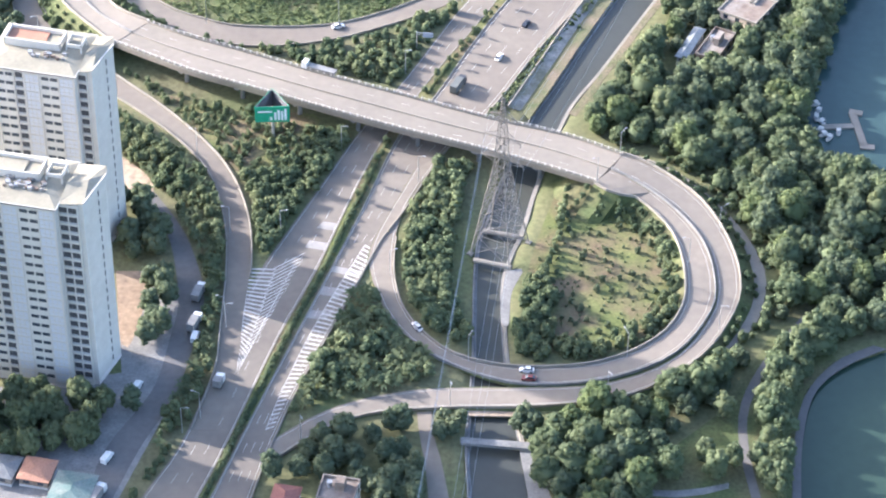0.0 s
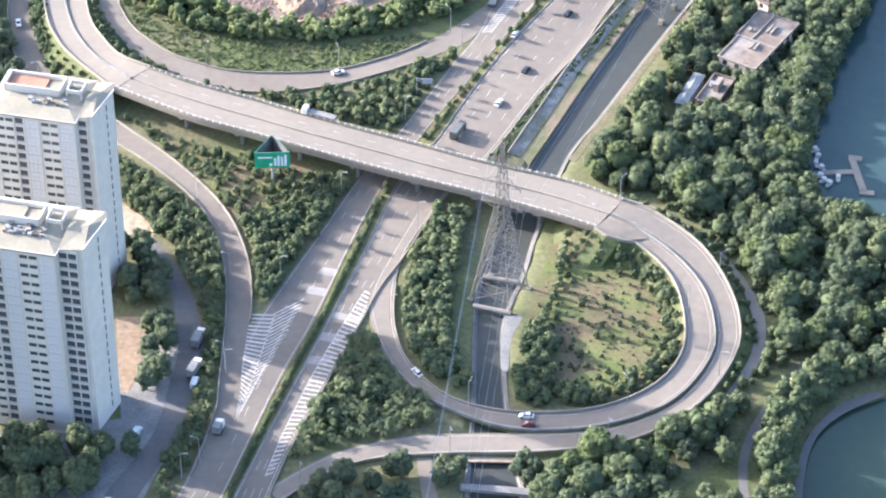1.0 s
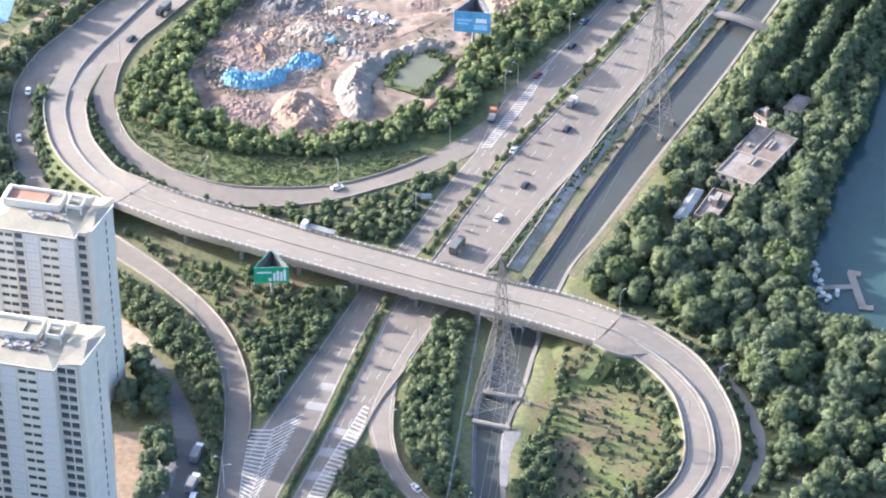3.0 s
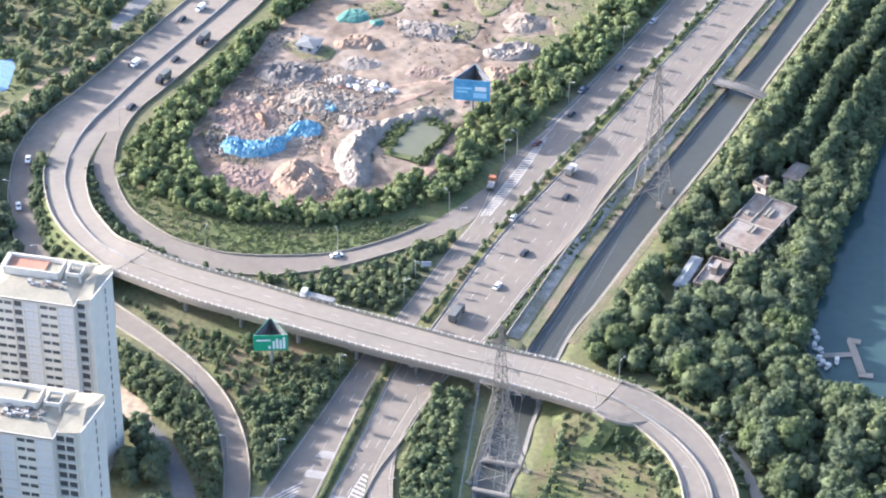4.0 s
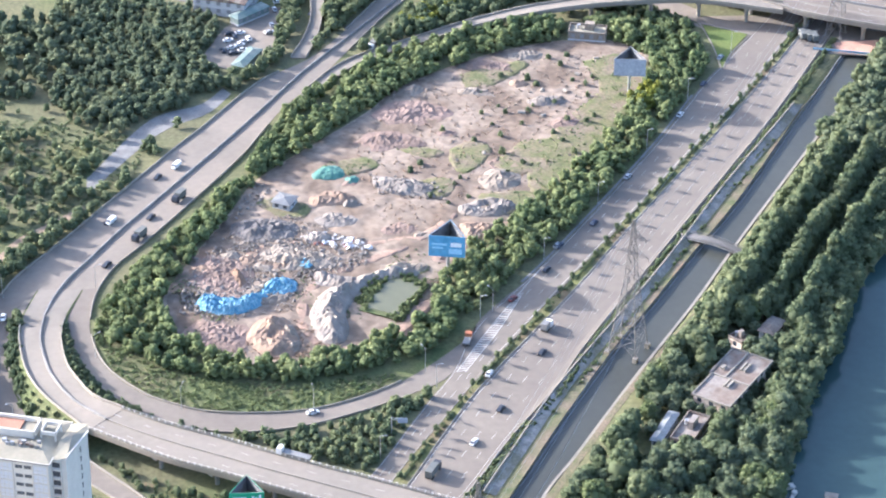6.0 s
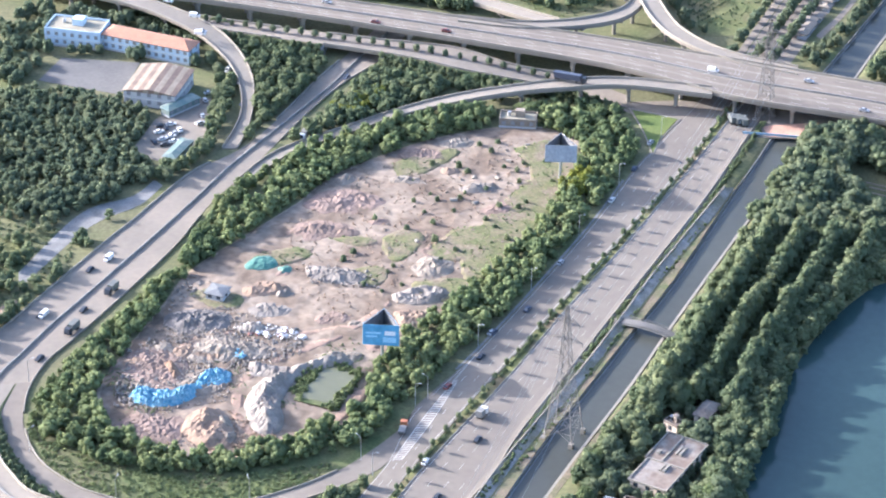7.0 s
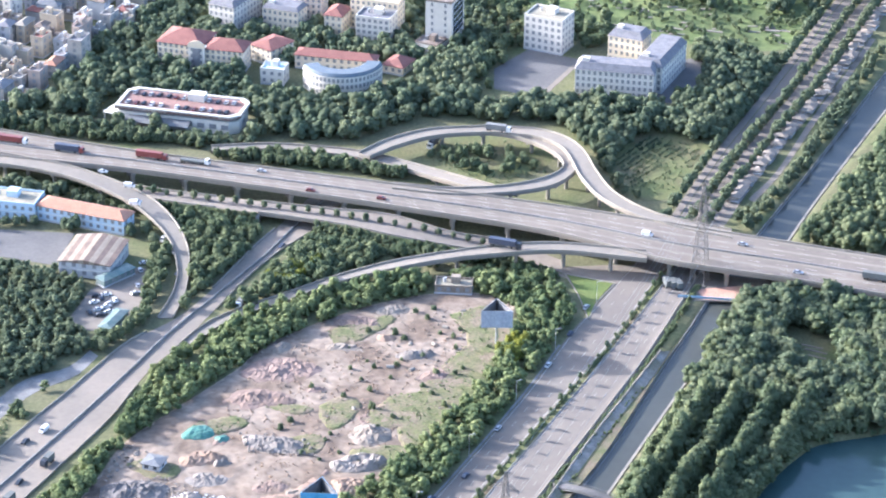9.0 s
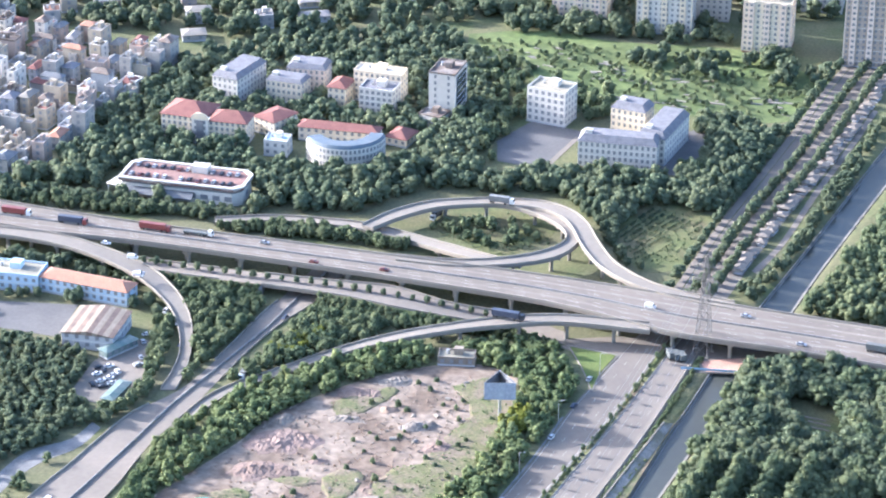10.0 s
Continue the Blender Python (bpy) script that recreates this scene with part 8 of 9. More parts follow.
M_sward = mat("thin_sward", (0.092, 0.106, 0.046), (0.135, 0.128, 0.066), 0.2, 0.95, 0.9, 0.7, c=(0.165, 0.135, 0.096), cscale=0.12, amp=0.35)
for i, p in enumerate(([(66.0, 1012.4), (82.0, 1020.0), (94.0, 1010.0), (89.0, 987.4), (76.0, 953.2), (60.9, 926.3), (45.0, 905.0), (40.0, 922.0), (46.1, 932.8), (50.6, 951.5), (62.4, 972.6), (72.0, 990.0)], [(15.7, 1001.2), (39.1, 1012.8), (43.6, 1007.8), (29.2, 991.3), (17.7, 989.2)], [(39.0, 946.6), (59.1, 950.5), (62.8, 938.0), (46.7, 922.1), (27.4, 926.8)], [(-35.6, 929.7), (-20.4, 933.7), (-16.0, 926.2), (-28.9, 919.8), (-40.8, 921.4)], [(-7.4, 914.2), (9.9, 918.8), (12.9, 907.4), (1.1, 903.6)], [(22.5, 907.1), (41.8, 908.7), (43.5, 896.3), (30.6, 891.7), (20.1, 896.9)], [(-62.4, 899.1), (-56.2, 903.0), (-42.3, 898.5), (-43.0, 888.5), (-53.6, 889.9)], [(10.2, 939.4), (21.3, 947.9), (27.7, 938.9), (18.6, 921.9), (12.1, 926.4)], [(-9.6, 939.9), (1.4, 941.8), (10.1, 937.2), (1.4, 933.1)])):
    mound("grass_patch", p, .14, M_sward, "thin olive grass growing over bare earth", 501.0 + i, 1.0, .5, .72, 2.0, "grass")
    plant_mass("weeds", "patch of rough green weeds on bare earth", [(x, y, .5) for x, y in scatter(p, 1.6, 140 + i, .4)], WEED, (.7, 1.6), (M_leaf_b, M_leaf)[i % 2], 150 + i, .45, "weeds", False)
TUFT = [p for i in range(46) for p in [(a_ + random.Random(i * 31 + j).gauss(0, 3.2), b_ + random.Random(i * 37 + j).gauss(0, 2.0)) for (a_, b_) in [scatter(SITE, 9.0, 161)[i * 5 % 90]] for j in range(9 + i % 14)]]
plant_mass("weeds", "loose tufts of weeds over the dumping ground", [(x, y, .5) for x, y in TUFT], WEED, (.5, 1.2), M_leaf, 162, .45, "weeds", False)
H2 = [(-26.7, 914.7), (-50.6, 867.0), (-54.4, 857.5), (-37.4, 874.4), (-7.4, 881.5), (0.9, 877.3), (19.8, 880.8), (26.5, 896.7), (10.4, 952.6), (22.2, 986.7), (38.4, 993.4), (51.5, 979.0), (29.7, 1008.1), (-2.8, 987.4), (-35.0, 902.4), (-26.4, 898.1), (-67.4, 833.7), (-53.5, 837.0), (-78.5, 852.5), (-31.7, 845.6), (9.0, 861.6), (43.9, 1017.6)]
for i, p in enumerate(H2):
    w = 3.0 + (i * 37 % 5)
    ring = [(p[0] + w * math.cos(a) * (1.0 + (i * 7 + int(a * 13)) % 9 * .12), p[1] + w * math.sin(a) * (.6 + (i * 5 + int(a * 17)) % 7 * .12)) for a in (0, .7, 1.5, 2.2, 3, 3.7, 4.4, 5.5)]
    mound("mound", ring, .6 + (i * 53 % 4) * .3, (M_pink, M_rubble, M_clay, M_pale)[i % 4], ("small heap of pinkish earth", "small heap of grey rubble", "small heap of brown clay", "small heap of pale rubble")[i % 4], 200.0 + 3 * i, .7, .9, .3, 3.0, soft=False, crumple=.7)

# small white tank-like huts among the bushes
tank = thing("storage_tent", Matrix(), "small pale rounded storage tent on the dump", "tent", "pale tents on the dump")
g = Geo()
for i in range(7):
    a0 = math.pi * i / 6
    g.v += [(-2.0, math.cos(a0) * 1.6, math.sin(a0) * 1.8), (2.0, math.cos(a0) * 1.6, math.sin(a0) * 1.8)]
g.f = [(2 * i, 2 * i + 1, 2 * i + 3, 2 * i + 2) for i in range(6)] + [(0, 2, 4, 6, 8, 10, 12), (13, 11, 9, 7, 5, 3, 1)]
g.ob("cover", M_conc, tank)
Geo().box(1.95, -.6, 0, 2.06, .6, 1.4).ob("flap", M_conc_dark, tank)
spots = [(39.8, 969.1), (48.3, 967.0), (48.7, 987.5), (58.3, 987.3), (63.6, 1001.5), (71.8, 1014.9), (30.5, 921.6), (24.4, 936.8)]
for i, p in enumerate(spots):
    m = pose(p[0], p[1], 0.35, 0, 0, 40 * i) @ Matrix.Scale(.75, 4)
    if i:
        copy_thing(tank, m)
    else:
        tank.matrix_basis = m

# ---- signs on poles ----
M_back = mat("board_back", (0.17, 0.175, 0.185), (0.12, 0.125, 0.13), 0.5, 0.7, 2.0)


def tri_board(at, side, z0, z1, ang, face, label, bars=None, name="billboard"):
    t = thing(name, pose(at[0], at[1], 0, 0, 0, ang), label, "billboard")
    r = side / math.sqrt(3)
    P3 = [Vector((r * math.cos(radians(a)), r * math.sin(radians(a)), 0)) for a in (-150, -30, 90)]
    Geo().bar((0, 0, -.3), (0, 0, z0 + 1), 0.55, 12).ob("pole", M_steel, t)
    g = Geo()
    for p, q in zip(P3, P3[1:] + P3[:1]):
        for z in (z0 + .3, z1 - .3):
            g.bar(p * .94 + Vector((0, 0, z)), q * .94 + Vector((0, 0, z)), .14)
            g.bar((0, 0, z0 + .3), p * .94 + Vector((0, 0, z)), .1)
    g.ob("frame", M_dark, t)
    for k, (p, q) in enumerate(zip(P3, P3[1:] + P3[:1])):
        d = (q - p).normalized()
        n = Vector((d.y, -d.x, 0))
        g = Geo()
        a, b = p + n * .02, q + n * .02
        c, e = p + n * .12, q + n * .12
        u, w = p * .985 - n * .1, q * .985 - n * .1
        Geo().add([(*u[:2], z0), (*w[:2], z0), (*b[:2], z0), (*a[:2], z0), (*u[:2], z1 - .05), (*w[:2], z1 - .05), (*b[:2], z1 - .05), (*a[:2], z1 - .05)], [(3, 2, 1, 0), (4, 5, 6, 7), (0, 1, 5, 4), (1, 2, 6, 5), (3, 0, 4, 7)]).ob("backing", M_back, t)
        g.add([(*a[:2], z0), (*b[:2], z0), (*e[:2], z0), (*c[:2], z0), (*a[:2], z1), (*b[:2], z1), (*e[:2], z1), (*c[:2], z1)], [(3, 2, 1, 0), (4, 5, 6, 7), (0, 1, 5, 4), (1, 2, 6, 5), (2, 3, 7, 6), (3, 0, 4, 7)])
        pn = g.ob("panel", face, t)
        if k == 0 and bars:
            for u0, w0, u1, w1, m in bars:
                f0, f1 = p.lerp(q, u0) + n * .13, p.lerp(q, u1) + n * .13
                h0, h1 = z0 + (z1 - z0) * w0, z0 + (z1 - z0) * w1
                Geo().add([(*f0[:2], h0), (*f1[:2], h0), (*f1[:2], h1), (*f0[:2], h1), *[(*(v + n * .04)[:2], h) for v, h in ((f0, h0), (f1, h0), (f1, h1), (f0, h1))]], [(4, 5, 6, 7), (0, 4, 7, 3), (1, 2, 6, 5), (0, 1, 5, 4), (3, 7, 6, 2)]).ob("printed_bar", m, pn)
    return t


M_lightblue = mat("pale_blue_print", (0.32, 0.55, 0.72), (0.28, 0.5, 0.68), 0.5, 0.5, 2.0)
tri_board((9.9, 850.9), 13.0, 10.0, 18.5, -7, M_signblue, "three-sided blue billboard on a single tall pole", [(.08, .55, .5, .64, M_lightblue), (.08, .38, .4, .46, M_lightblue), (.55, .15, .92, .4, M_lightblue), (.6, .5, .9, .7, M_signwhite)])
tri_board((83.2, 983.8), 12.5, 11.5, 19.0, -4, M_signgrey, "three-sided blank grey billboard on a pole")
tri_board((-54.3, 704.6), 10.8, 8.2, 14.2, 3, M_signgreen, "three-sided green advertising board on a pole", [(.08, .62, .5, .72, M_signwhite), (.55, .12, .62, .62, M_signwhite), (.65, .12, .72, .78, M_signwhite), (.75, .12, .82, .7, M_signwhite), (.85, .12, .92, .85, M_signwhite), (.42, .12, .5, .3, M_signwhite)])

# gantry sign by the expressway
ga = Vector((*(-9.3, 751.9), 0))
gt = thing("sign_gantry", Matrix.Translation(ga), "tall steel cantilever sign mast beside the road", "sign gantry")
Geo().bar((0, 0, -.2), (0, 0, 7.5), .2, 8).ob("mast", M_steel, gt)
Geo().bar((0, 0, 7.2), (5.5, -1.2, 7.2), .14, 6).bar((0, 0, 6.4), (5.5, -1.2, 6.4), .1, 6).ob("arm", M_steel, gt)
Geo().box(2.0, -1.0, 5.8, 5.2, -.85, 7.8, ).ob("panel", M_signgrey, gt)

# ---- lattice pylons and wires ----
def pylon(at, ang, H, half, label):
    t = thing("power_pylon", pose(at[0], at[1], 0, 0, 0, ang), label, "pylon", "power line pylons")
    def hw(z):
        k = z / H
        return np.interp(k, [0, .58, .8, 1], [half, 1.7, 1.1, .35])
    zs = [0, .13 * H, .25 * H, .35 * H, .44 * H, .51 * H, .58 * H, .66 * H, .73 * H, .8 * H, .87 * H, .94 * H, H]
    cs = ((1, 1), (1, -1), (-1, -1), (-1, 1))
    for sx, sy in cs:
        Geo().tube([(sx * hw(a), sy * hw(a), a) for a in zs], [.19 - .09 * a / H for a in zs]).ob("leg", M_pylon, t)
    for k in range(4):
        (ax, ay), (bx, by) = cs[k], cs[(k + 1) % 4]
        g = Geo()
        for a, b in zip(zs, zs[1:]):
            p, q, r, s = (ax * hw(a), ay * hw(a), a), (bx * hw(a), by * hw(a), a), (bx * hw(b), by * hw(b), b), (ax * hw(b), ay * hw(b), b)
            g.bar(p, r, .09).bar(q, s, .09).bar(s, r, .09)
            mz = (a + b) / 2
            if a < .5 * H:
                c = tuple((u + v) / 2 for u, v in zip((ax * hw(mz), ay * hw(mz), mz), (bx * hw(mz), by * hw(mz), mz)))
                g.bar((ax * hw(mz), ay * hw(mz), mz), c, .07).bar((bx * hw(mz), by * hw(mz), mz), c, .07)
        tagged(g.ob("bracing", M_pylon, t), kind="stuff")
    for z, w in ((.6 * H, 7.2), (.74 * H, 6.0), (.88 * H, 4.6)):
        for sx in (-1, 1):
            g = Geo()
            e = (sx * w, 0, z)
            for sy in (-1, 1):
                g.bar((sx * hw(z), sy * hw(z), z), e, .1).bar((sx * hw(z), sy * hw(z), z + 1.8), e, .09)
                for u in (.3, .6):
                    p = Vector((sx * hw(z), sy * hw(z), z)).lerp(Vector(e), u)
                    q = Vector((sx * hw(z), sy * hw(z), z + 1.8)).lerp(Vector(e), u)
                    g.bar(p, q, .06)
            g.bar(e, (sx * w, 0, z - 1.6), .09, 6)
            g.ob("crossarm", M_pylon, t)
    for sx, sy in cs:
        Geo().box(sx * half - .8, sy * half - .8, -3.2, sx * half + .8, sy * half + .8, .5).ob("footing", M_conc, t)
    return t


PY = [(*(17.1, 650.1), 28, 57.0, 6.6), (*(72.1, 804.2), 28, 52.0, 5.2), (*(173.2, 1038.8), 28, 46.0, 3.2)]
for x, y, an, h, hf in PY:
    pylon((x, y), -an, h, hf, "tall grey steel lattice pylon carrying power lines")
wires = thing("power_lines", Matrix(), "thin power cables strung between the pylons", "cables")
ends = [(PY[0][0] - 40, PY[0][1] - 330, 0, 57.0)] + [(p[0], p[1], p[2], p[3]) for p in PY]
for a, b in zip(ends, ends[1:]):
    for kz, w in ((.6, 7.2), (.74, 6.0), (.88, 4.6)):
        for sx in (-1, 1):
            c = math.cos(radians(28))
            s = math.sin(radians(28))
            p0 = Vector((a[0] + sx * w * c, a[1] - sx * w * s, a[3] * kz - 1.6))
            p1 = Vector((b[0] + sx * w * c, b[1] - sx * w * s, b[3] * kz - 1.6))
            g = Geo()
            q = [p0.lerp(p1, i / 16) - Vector((0, 0, 5.0 * 4 * (i / 16) * (1 - i / 16))) for i in range(17)]
            g.tube(q, .035, 3)
            g.ob("cable", M_steel, wires)

# concrete beams across the canal below the pylon, and the sluice bridge
for s in ([(9.2, 644.2, 0.6), (20.6, 640.9, 0.6)], [(12.4, 657.9, 0.6), (23.0, 655.3, 0.6)]):
    o = Geo()
    (x0, y0, z0_), (x1, y1, z1_) = s
    o.bar((x0, y0, .3), (x1, y1, .3), .8, 8)
    tagged(o.ob("pipe_beam", M_conc), "pale pipe beam across the canal", "pipe")
strip("sluice_deck", [(5.4, 566.4, 0.8), (26.7, 564.4, 0.8)], [(5.4, 564.1, 0.8), (26.7, 561.7, 0.8)], M_conc_dark, 0.3, .9, label="dark concrete sluice bridge over the canal", category="bridge")

# arched footbridge
fb = thing("footbridge", Matrix(), "slender grey arched footbridge over the canal", "footbridge")
f0, f1 = Vector((*(97.6, 877.2), 0.8)), Vector((*(117.4, 865.8), 0.8))
d = (f1 - f0).normalized()
nrm = Vector((-d.y, d.x, 0))
arch = [f0.lerp(f1, i / 20) + Vector((0, 0, 1.2 * math.sin(math.pi * i / 20))) for i in range(21)]
L2, R2 = [p + nrm * 1.9 for p in arch], [p - nrm * 1.9 for p in arch]
strip("deck", [tuple(p) for p in L2[::4]], [tuple(p) for p in R2[::4]], M_asphalt_dark, 0, .5, fb, step=1.0)
for side in (L2, R2):
    g = Geo()
    for i in range(len(side) - 1):
        for z in (.5, 1.1):
            g.bar(side[i] + Vector((0, 0, z)), side[i + 1] + Vector((0, 0, z)), .07)
        g.bar(side[i], side[i] + Vector((0, 0, 1.1)), .05)
    g.ob("railing", M_conc_dark, fb)
    g = Geo()
    for i in range(len(side) - 1):
        g.bar(side[i] - Vector((0, 0, .5)), side[i + 1] - Vector((0, 0, .5)), .28)
    g.ob("beam", M_conc_dark, fb)
for p in (f0, f1):
    Geo().box(p.x - 2.2, p.y - 2.0, -2, p.x + 2.2, p.y + 2.0, .5).ob("abutment", M_conc, fb)

# sloped concrete revetment and grass berm west of the canal
M_berm = mat("canal_grass", (0.078, 0.095, 0.042), (0.135, 0.125, 0.075), 0.3, 0.95, 1.2, 0.8, c=(0.16, 0.13, 0.092), cscale=0.09, amp=0.35)
strip("revetment", [(20.6, 719.4, 1.2), (30.8, 742.6, 1.2), (47.0, 779.3, 1.2), (80.0, 840.7, 1.2), (97.2, 874.8, 1.2), (113.6, 909.0, 1.2), (137.9, 955.4, 1.2), (149.0, 976.7, 1.2)], [(25.2, 719.2, -0.2), (35.7, 743.4, -0.2), (52.1, 780.7, -0.2), (84.6, 842.8, -0.2), (102.9, 878.9, -0.2), (120.1, 913.3, -0.2), (143.2, 957.7, -0.2), (153.1, 979.1, -0.2)], mat("revetment", (0.30, 0.28, 0.25), (0.17, 0.165, 0.15), 0.25, 0.9, 1.3, 0.4, c=(0.15, 0.145, 0.105), cscale=0.12, amp=0.3), 0.0, .3, label="sloped concrete revetment above the canal", category="wall")
wall_along("revetment_coping", spl([(20.5, 719.7, 1.2), (30.6, 743.0, 1.2), (46.8, 779.6, 1.2), (79.8, 841.1, 1.2), (97.0, 875.2, 1.2), (113.4, 909.4, 1.2), (137.7, 955.8, 1.2), (148.9, 977.2, 1.2)], 90), .5, .6, M_conc, 0.0, "pale concrete coping on the revetment", "coping")
strip("verge", [(25.2, 718.3, 0.0), (35.7, 742.5, 0.0), (52.0, 779.7, 0.0), (84.6, 841.7, 0.0), (102.8, 877.8, 0.0), (120.0, 912.1, 0.0), (143.0, 956.5, 0.0), (152.3, 976.4, 0.0)], [(27.3, 714.8, 0.0), (36.2, 735.0, 0.0), (47.1, 760.5, 0.0), (66.9, 803.3, 0.0), (81.7, 831.4, 0.0), (99.1, 865.3, 0.0), (120.4, 905.8, 0.0), (150.2, 970.9, 0.0), (160.1, 991.4, 0.0)], M_berm, 0.05, .3, label="patchy green grass berm beside the canal", category="verge")
strip("path", [(40.1, 717.9, 0.0), (52.0, 741.5, 0.0), (73.0, 784.1, 0.0), (100.0, 832.8, 0.0), (123.6, 878.0, 0.0), (168.5, 975.1, 0.0), (183.8, 1003.3, 0.0)], [(42.3, 716.2, 0.0), (54.6, 741.5, 0.0), (75.3, 783.5, 0.0), (102.7, 832.0, 0.0), (126.5, 878.0, 0.0), (170.8, 975.0, 0.0), (185.1, 1001.4, 0.0)], M_berm, 0.06, .2, label="worn grass strip along the canal bank", category="verge")
for q in (([(162.1, 1024.0), (186.3, 1019.5)], 6),):
    wall_along("handrail", spl([(*p[:2], 0.4) for p in q[0]], q[1]), 1.0, .3, mat("blue_rail", (.22, .33, .43), (.19, .3, .4), .5, .6, 2.0), 0.1, "light blue painted rail over the canal mouth", "railing")

# ---- jetty and boats on the lake ----
jet = thing("jetty", Matrix(), "pale floating jetty with a bent walkway on the lake", "jetty")
for pts in ([(121.1, 713.3), (131.4, 714.0)], [(131.8, 720.6), (132.1, 711.1), (133.7, 702.9)], [(130.8, 721.8), (135.0, 720.7)], [(132.3, 703.4), (136.9, 702.9)]):
    a, b = [Vector((*p[:2], -0.9)) for p in pts][0], [Vector((*p[:2], -0.9)) for p in pts][-1]
    d = (b - a)
    m = Matrix.Translation(a) @ Matrix.Rotation(math.atan2(d.y, d.x), 4, "Z")
    o = Geo().box(0, -1.2, -.4, d.length, 1.2, .12, m)
    o.ob("pontoon", M_conc, jet)
    for i in range(int(d.length / 1.2)):
        Geo().box(i * 1.2 + .06, -1.15, .12, i * 1.2 + 1.1, 1.15, .19, m).ob("plank", M_conc, jet)
boat = thing("pedal_boat", Matrix(), "small white pedal boat moored at the jetty", "boat", "pedal boats")
v, f = [], []
for i in range(9):
    u = -1 + 2 * i / 8
    w = .75 * math.sqrt(max(0.03, 1 - u ** 4))
    v += [(u * 1.7, -w, .35), (u * 1.6, -w * .6, -.25), (u * 1.6, w * .6, -.25), (u * 1.7, w, .35)]
for i in range(8):
    a = 4 * i
    f += [(a, a + 1, a + 5, a + 4), (a + 1, a + 2, a + 6, a + 5), (a + 2, a + 3, a + 7, a + 6), (a, a + 4, a + 7, a + 3)]
f += [(0, 3, 2, 1), (32, 33, 34, 35)]
Geo().add(v, f).ob("hull", M_white, boat)
Geo().box(-.6, -.5, .35, .5, .5, .55).ob("seat", M_greyw, boat)
g = Geo().box(-.9, -.7, 1.45, .8, .7, 1.55)
g.ob("canopy", M_white, boat)
for x in (-.8, .7):
    for y in (-.6, .6):
        Geo().bar((x, y, .3), (x, y, 1.5), .04).ob("post", M_steel, boat)
spots = [(120.2, 725.3), (120.9, 721.7), (119.8, 718.0), (121.4, 715.7), (120.6, 711.5), (121.4, 709.1), (123.0, 707.4), (126.2, 710.4)]
for i, p in enumerate(spots):
    m = pose(p[0], p[1], WATER_Z + .15, 0, 0, 35 * i + 20)
    if i:
        copy_thing(boat, m)
    else:
        boat.matrix_basis = m
p = (142.6, 799.7)
copy_thing(boat, pose(p[0], p[1], WATER_Z + .15, 0, 0, 70))["label"] = "lone white boat out on the lake"

# ---- street lamps ----
lamp = thing("street_lamp", Matrix(), "tall grey street lamp with a short arm", "street lamp", "street lamps")
Geo().bar((0, 0, -.3), (0, 0, 9.5), .13, 6, .08).ob("pole", M_steel, lamp)
Geo().bar((0, 0, 9.4), (1.9, 0, 10.1), .07, 5).ob("arm", M_steel, lamp)
Geo().box(1.5, -.16, 10.0, 2.4, .16, 10.2).ob("lamp_head", M_steel, lamp)
first = True


def lamps_along(curve, off, gap, flip):
    global first
    n = max(2, int(span(curve) / gap))
    c = offset(spl([tuple(p) for p in curve[::4]], n), off)
    for i, p in enumerate(c):
        t = c[min(i + 1, n - 1)] - c[max(i - 1, 0)]
        m = pose(p.x, p.y, p.z, 0, 0, math.degrees(math.atan2(t.y, t.x)) + (90 if flip else -90))
        if first:
            lamp.matrix_basis = m
            first = False
        else:
            copy_thing(lamp, m)


lamps_along(IL, 1.0, 38, False)
lamps_along(RL, 1.0, 36, False)
lamps_along(QR, -1.2, 34, True)
lamps_along(WL, 1.2, 42, False)
lamps_along(OR, -1.2, 40, True)

# ---- hatched paint ----
def bars_between(A, B, n, w, back=0.0, lift=0.13):
    a, b = spl(A, n), spl(B, n)
    for i in range(n):
        p, q = a[i], b[i]
        t = (a[min(i + 1, n - 1)] - a[max(i - 1, 0)]).normalized()
        q = q + t * back
        u = Vector((0, 0, lift))
        PAINT.add([p + u, q + u, q + t * w + u, p + t * w + u], [(0, 1, 2, 3)])


def chevrons(A, B, n, w, point):
    a, b = spl(A, n), spl(B, n)
    mid = [p.lerp(q, .5) for p, q in zip(a, b)]
    bars_between([tuple(p) for p in a], [tuple(p) for p in mid], n, w, point)
    bars_between([tuple(p) for p in b], [tuple(p) for p in mid], n, w, point)


chevrons([(-59.0, 596.2), (-58.6, 615.4), (-58.1, 638.9)], [(-57.9, 596.2), (-50.3, 619.3), (-42.0, 646.5)], 26, 0.75, -4.0)
bars_between([(-49.4, 569.5), (-45.5, 586.3), (-37.0, 615.2), (-23.9, 650.5)], [(-47.5, 569.5), (-42.9, 585.4), (-33.8, 610.7), (-21.2, 646.8)], 44, 0.75, 1.2)
bars_between([(12.5, 788.9), (23.5, 814.1), (35.0, 837.9)], [(15.6, 788.9), (26.9, 813.1), (36.2, 837.2)], 34, .55, .9)
for a in ([(-58.1, 638.9), (-58.6, 615.4), (-59.0, 596.2)], [(-44.8, 641.2), (-51.3, 619.3), (-57.9, 596.2)], [(-23.9, 650.5), (-37.0, 615.2), (-45.5, 586.3), (-49.4, 569.5)], [(12.5, 788.9), (23.5, 814.1), (35.0, 837.9), (43.5, 854.5)], [(15.6, 788.9), (26.9, 813.1), (36.2, 837.2)]):
    line_along(spl(a, 24), .25, lift=0.135)

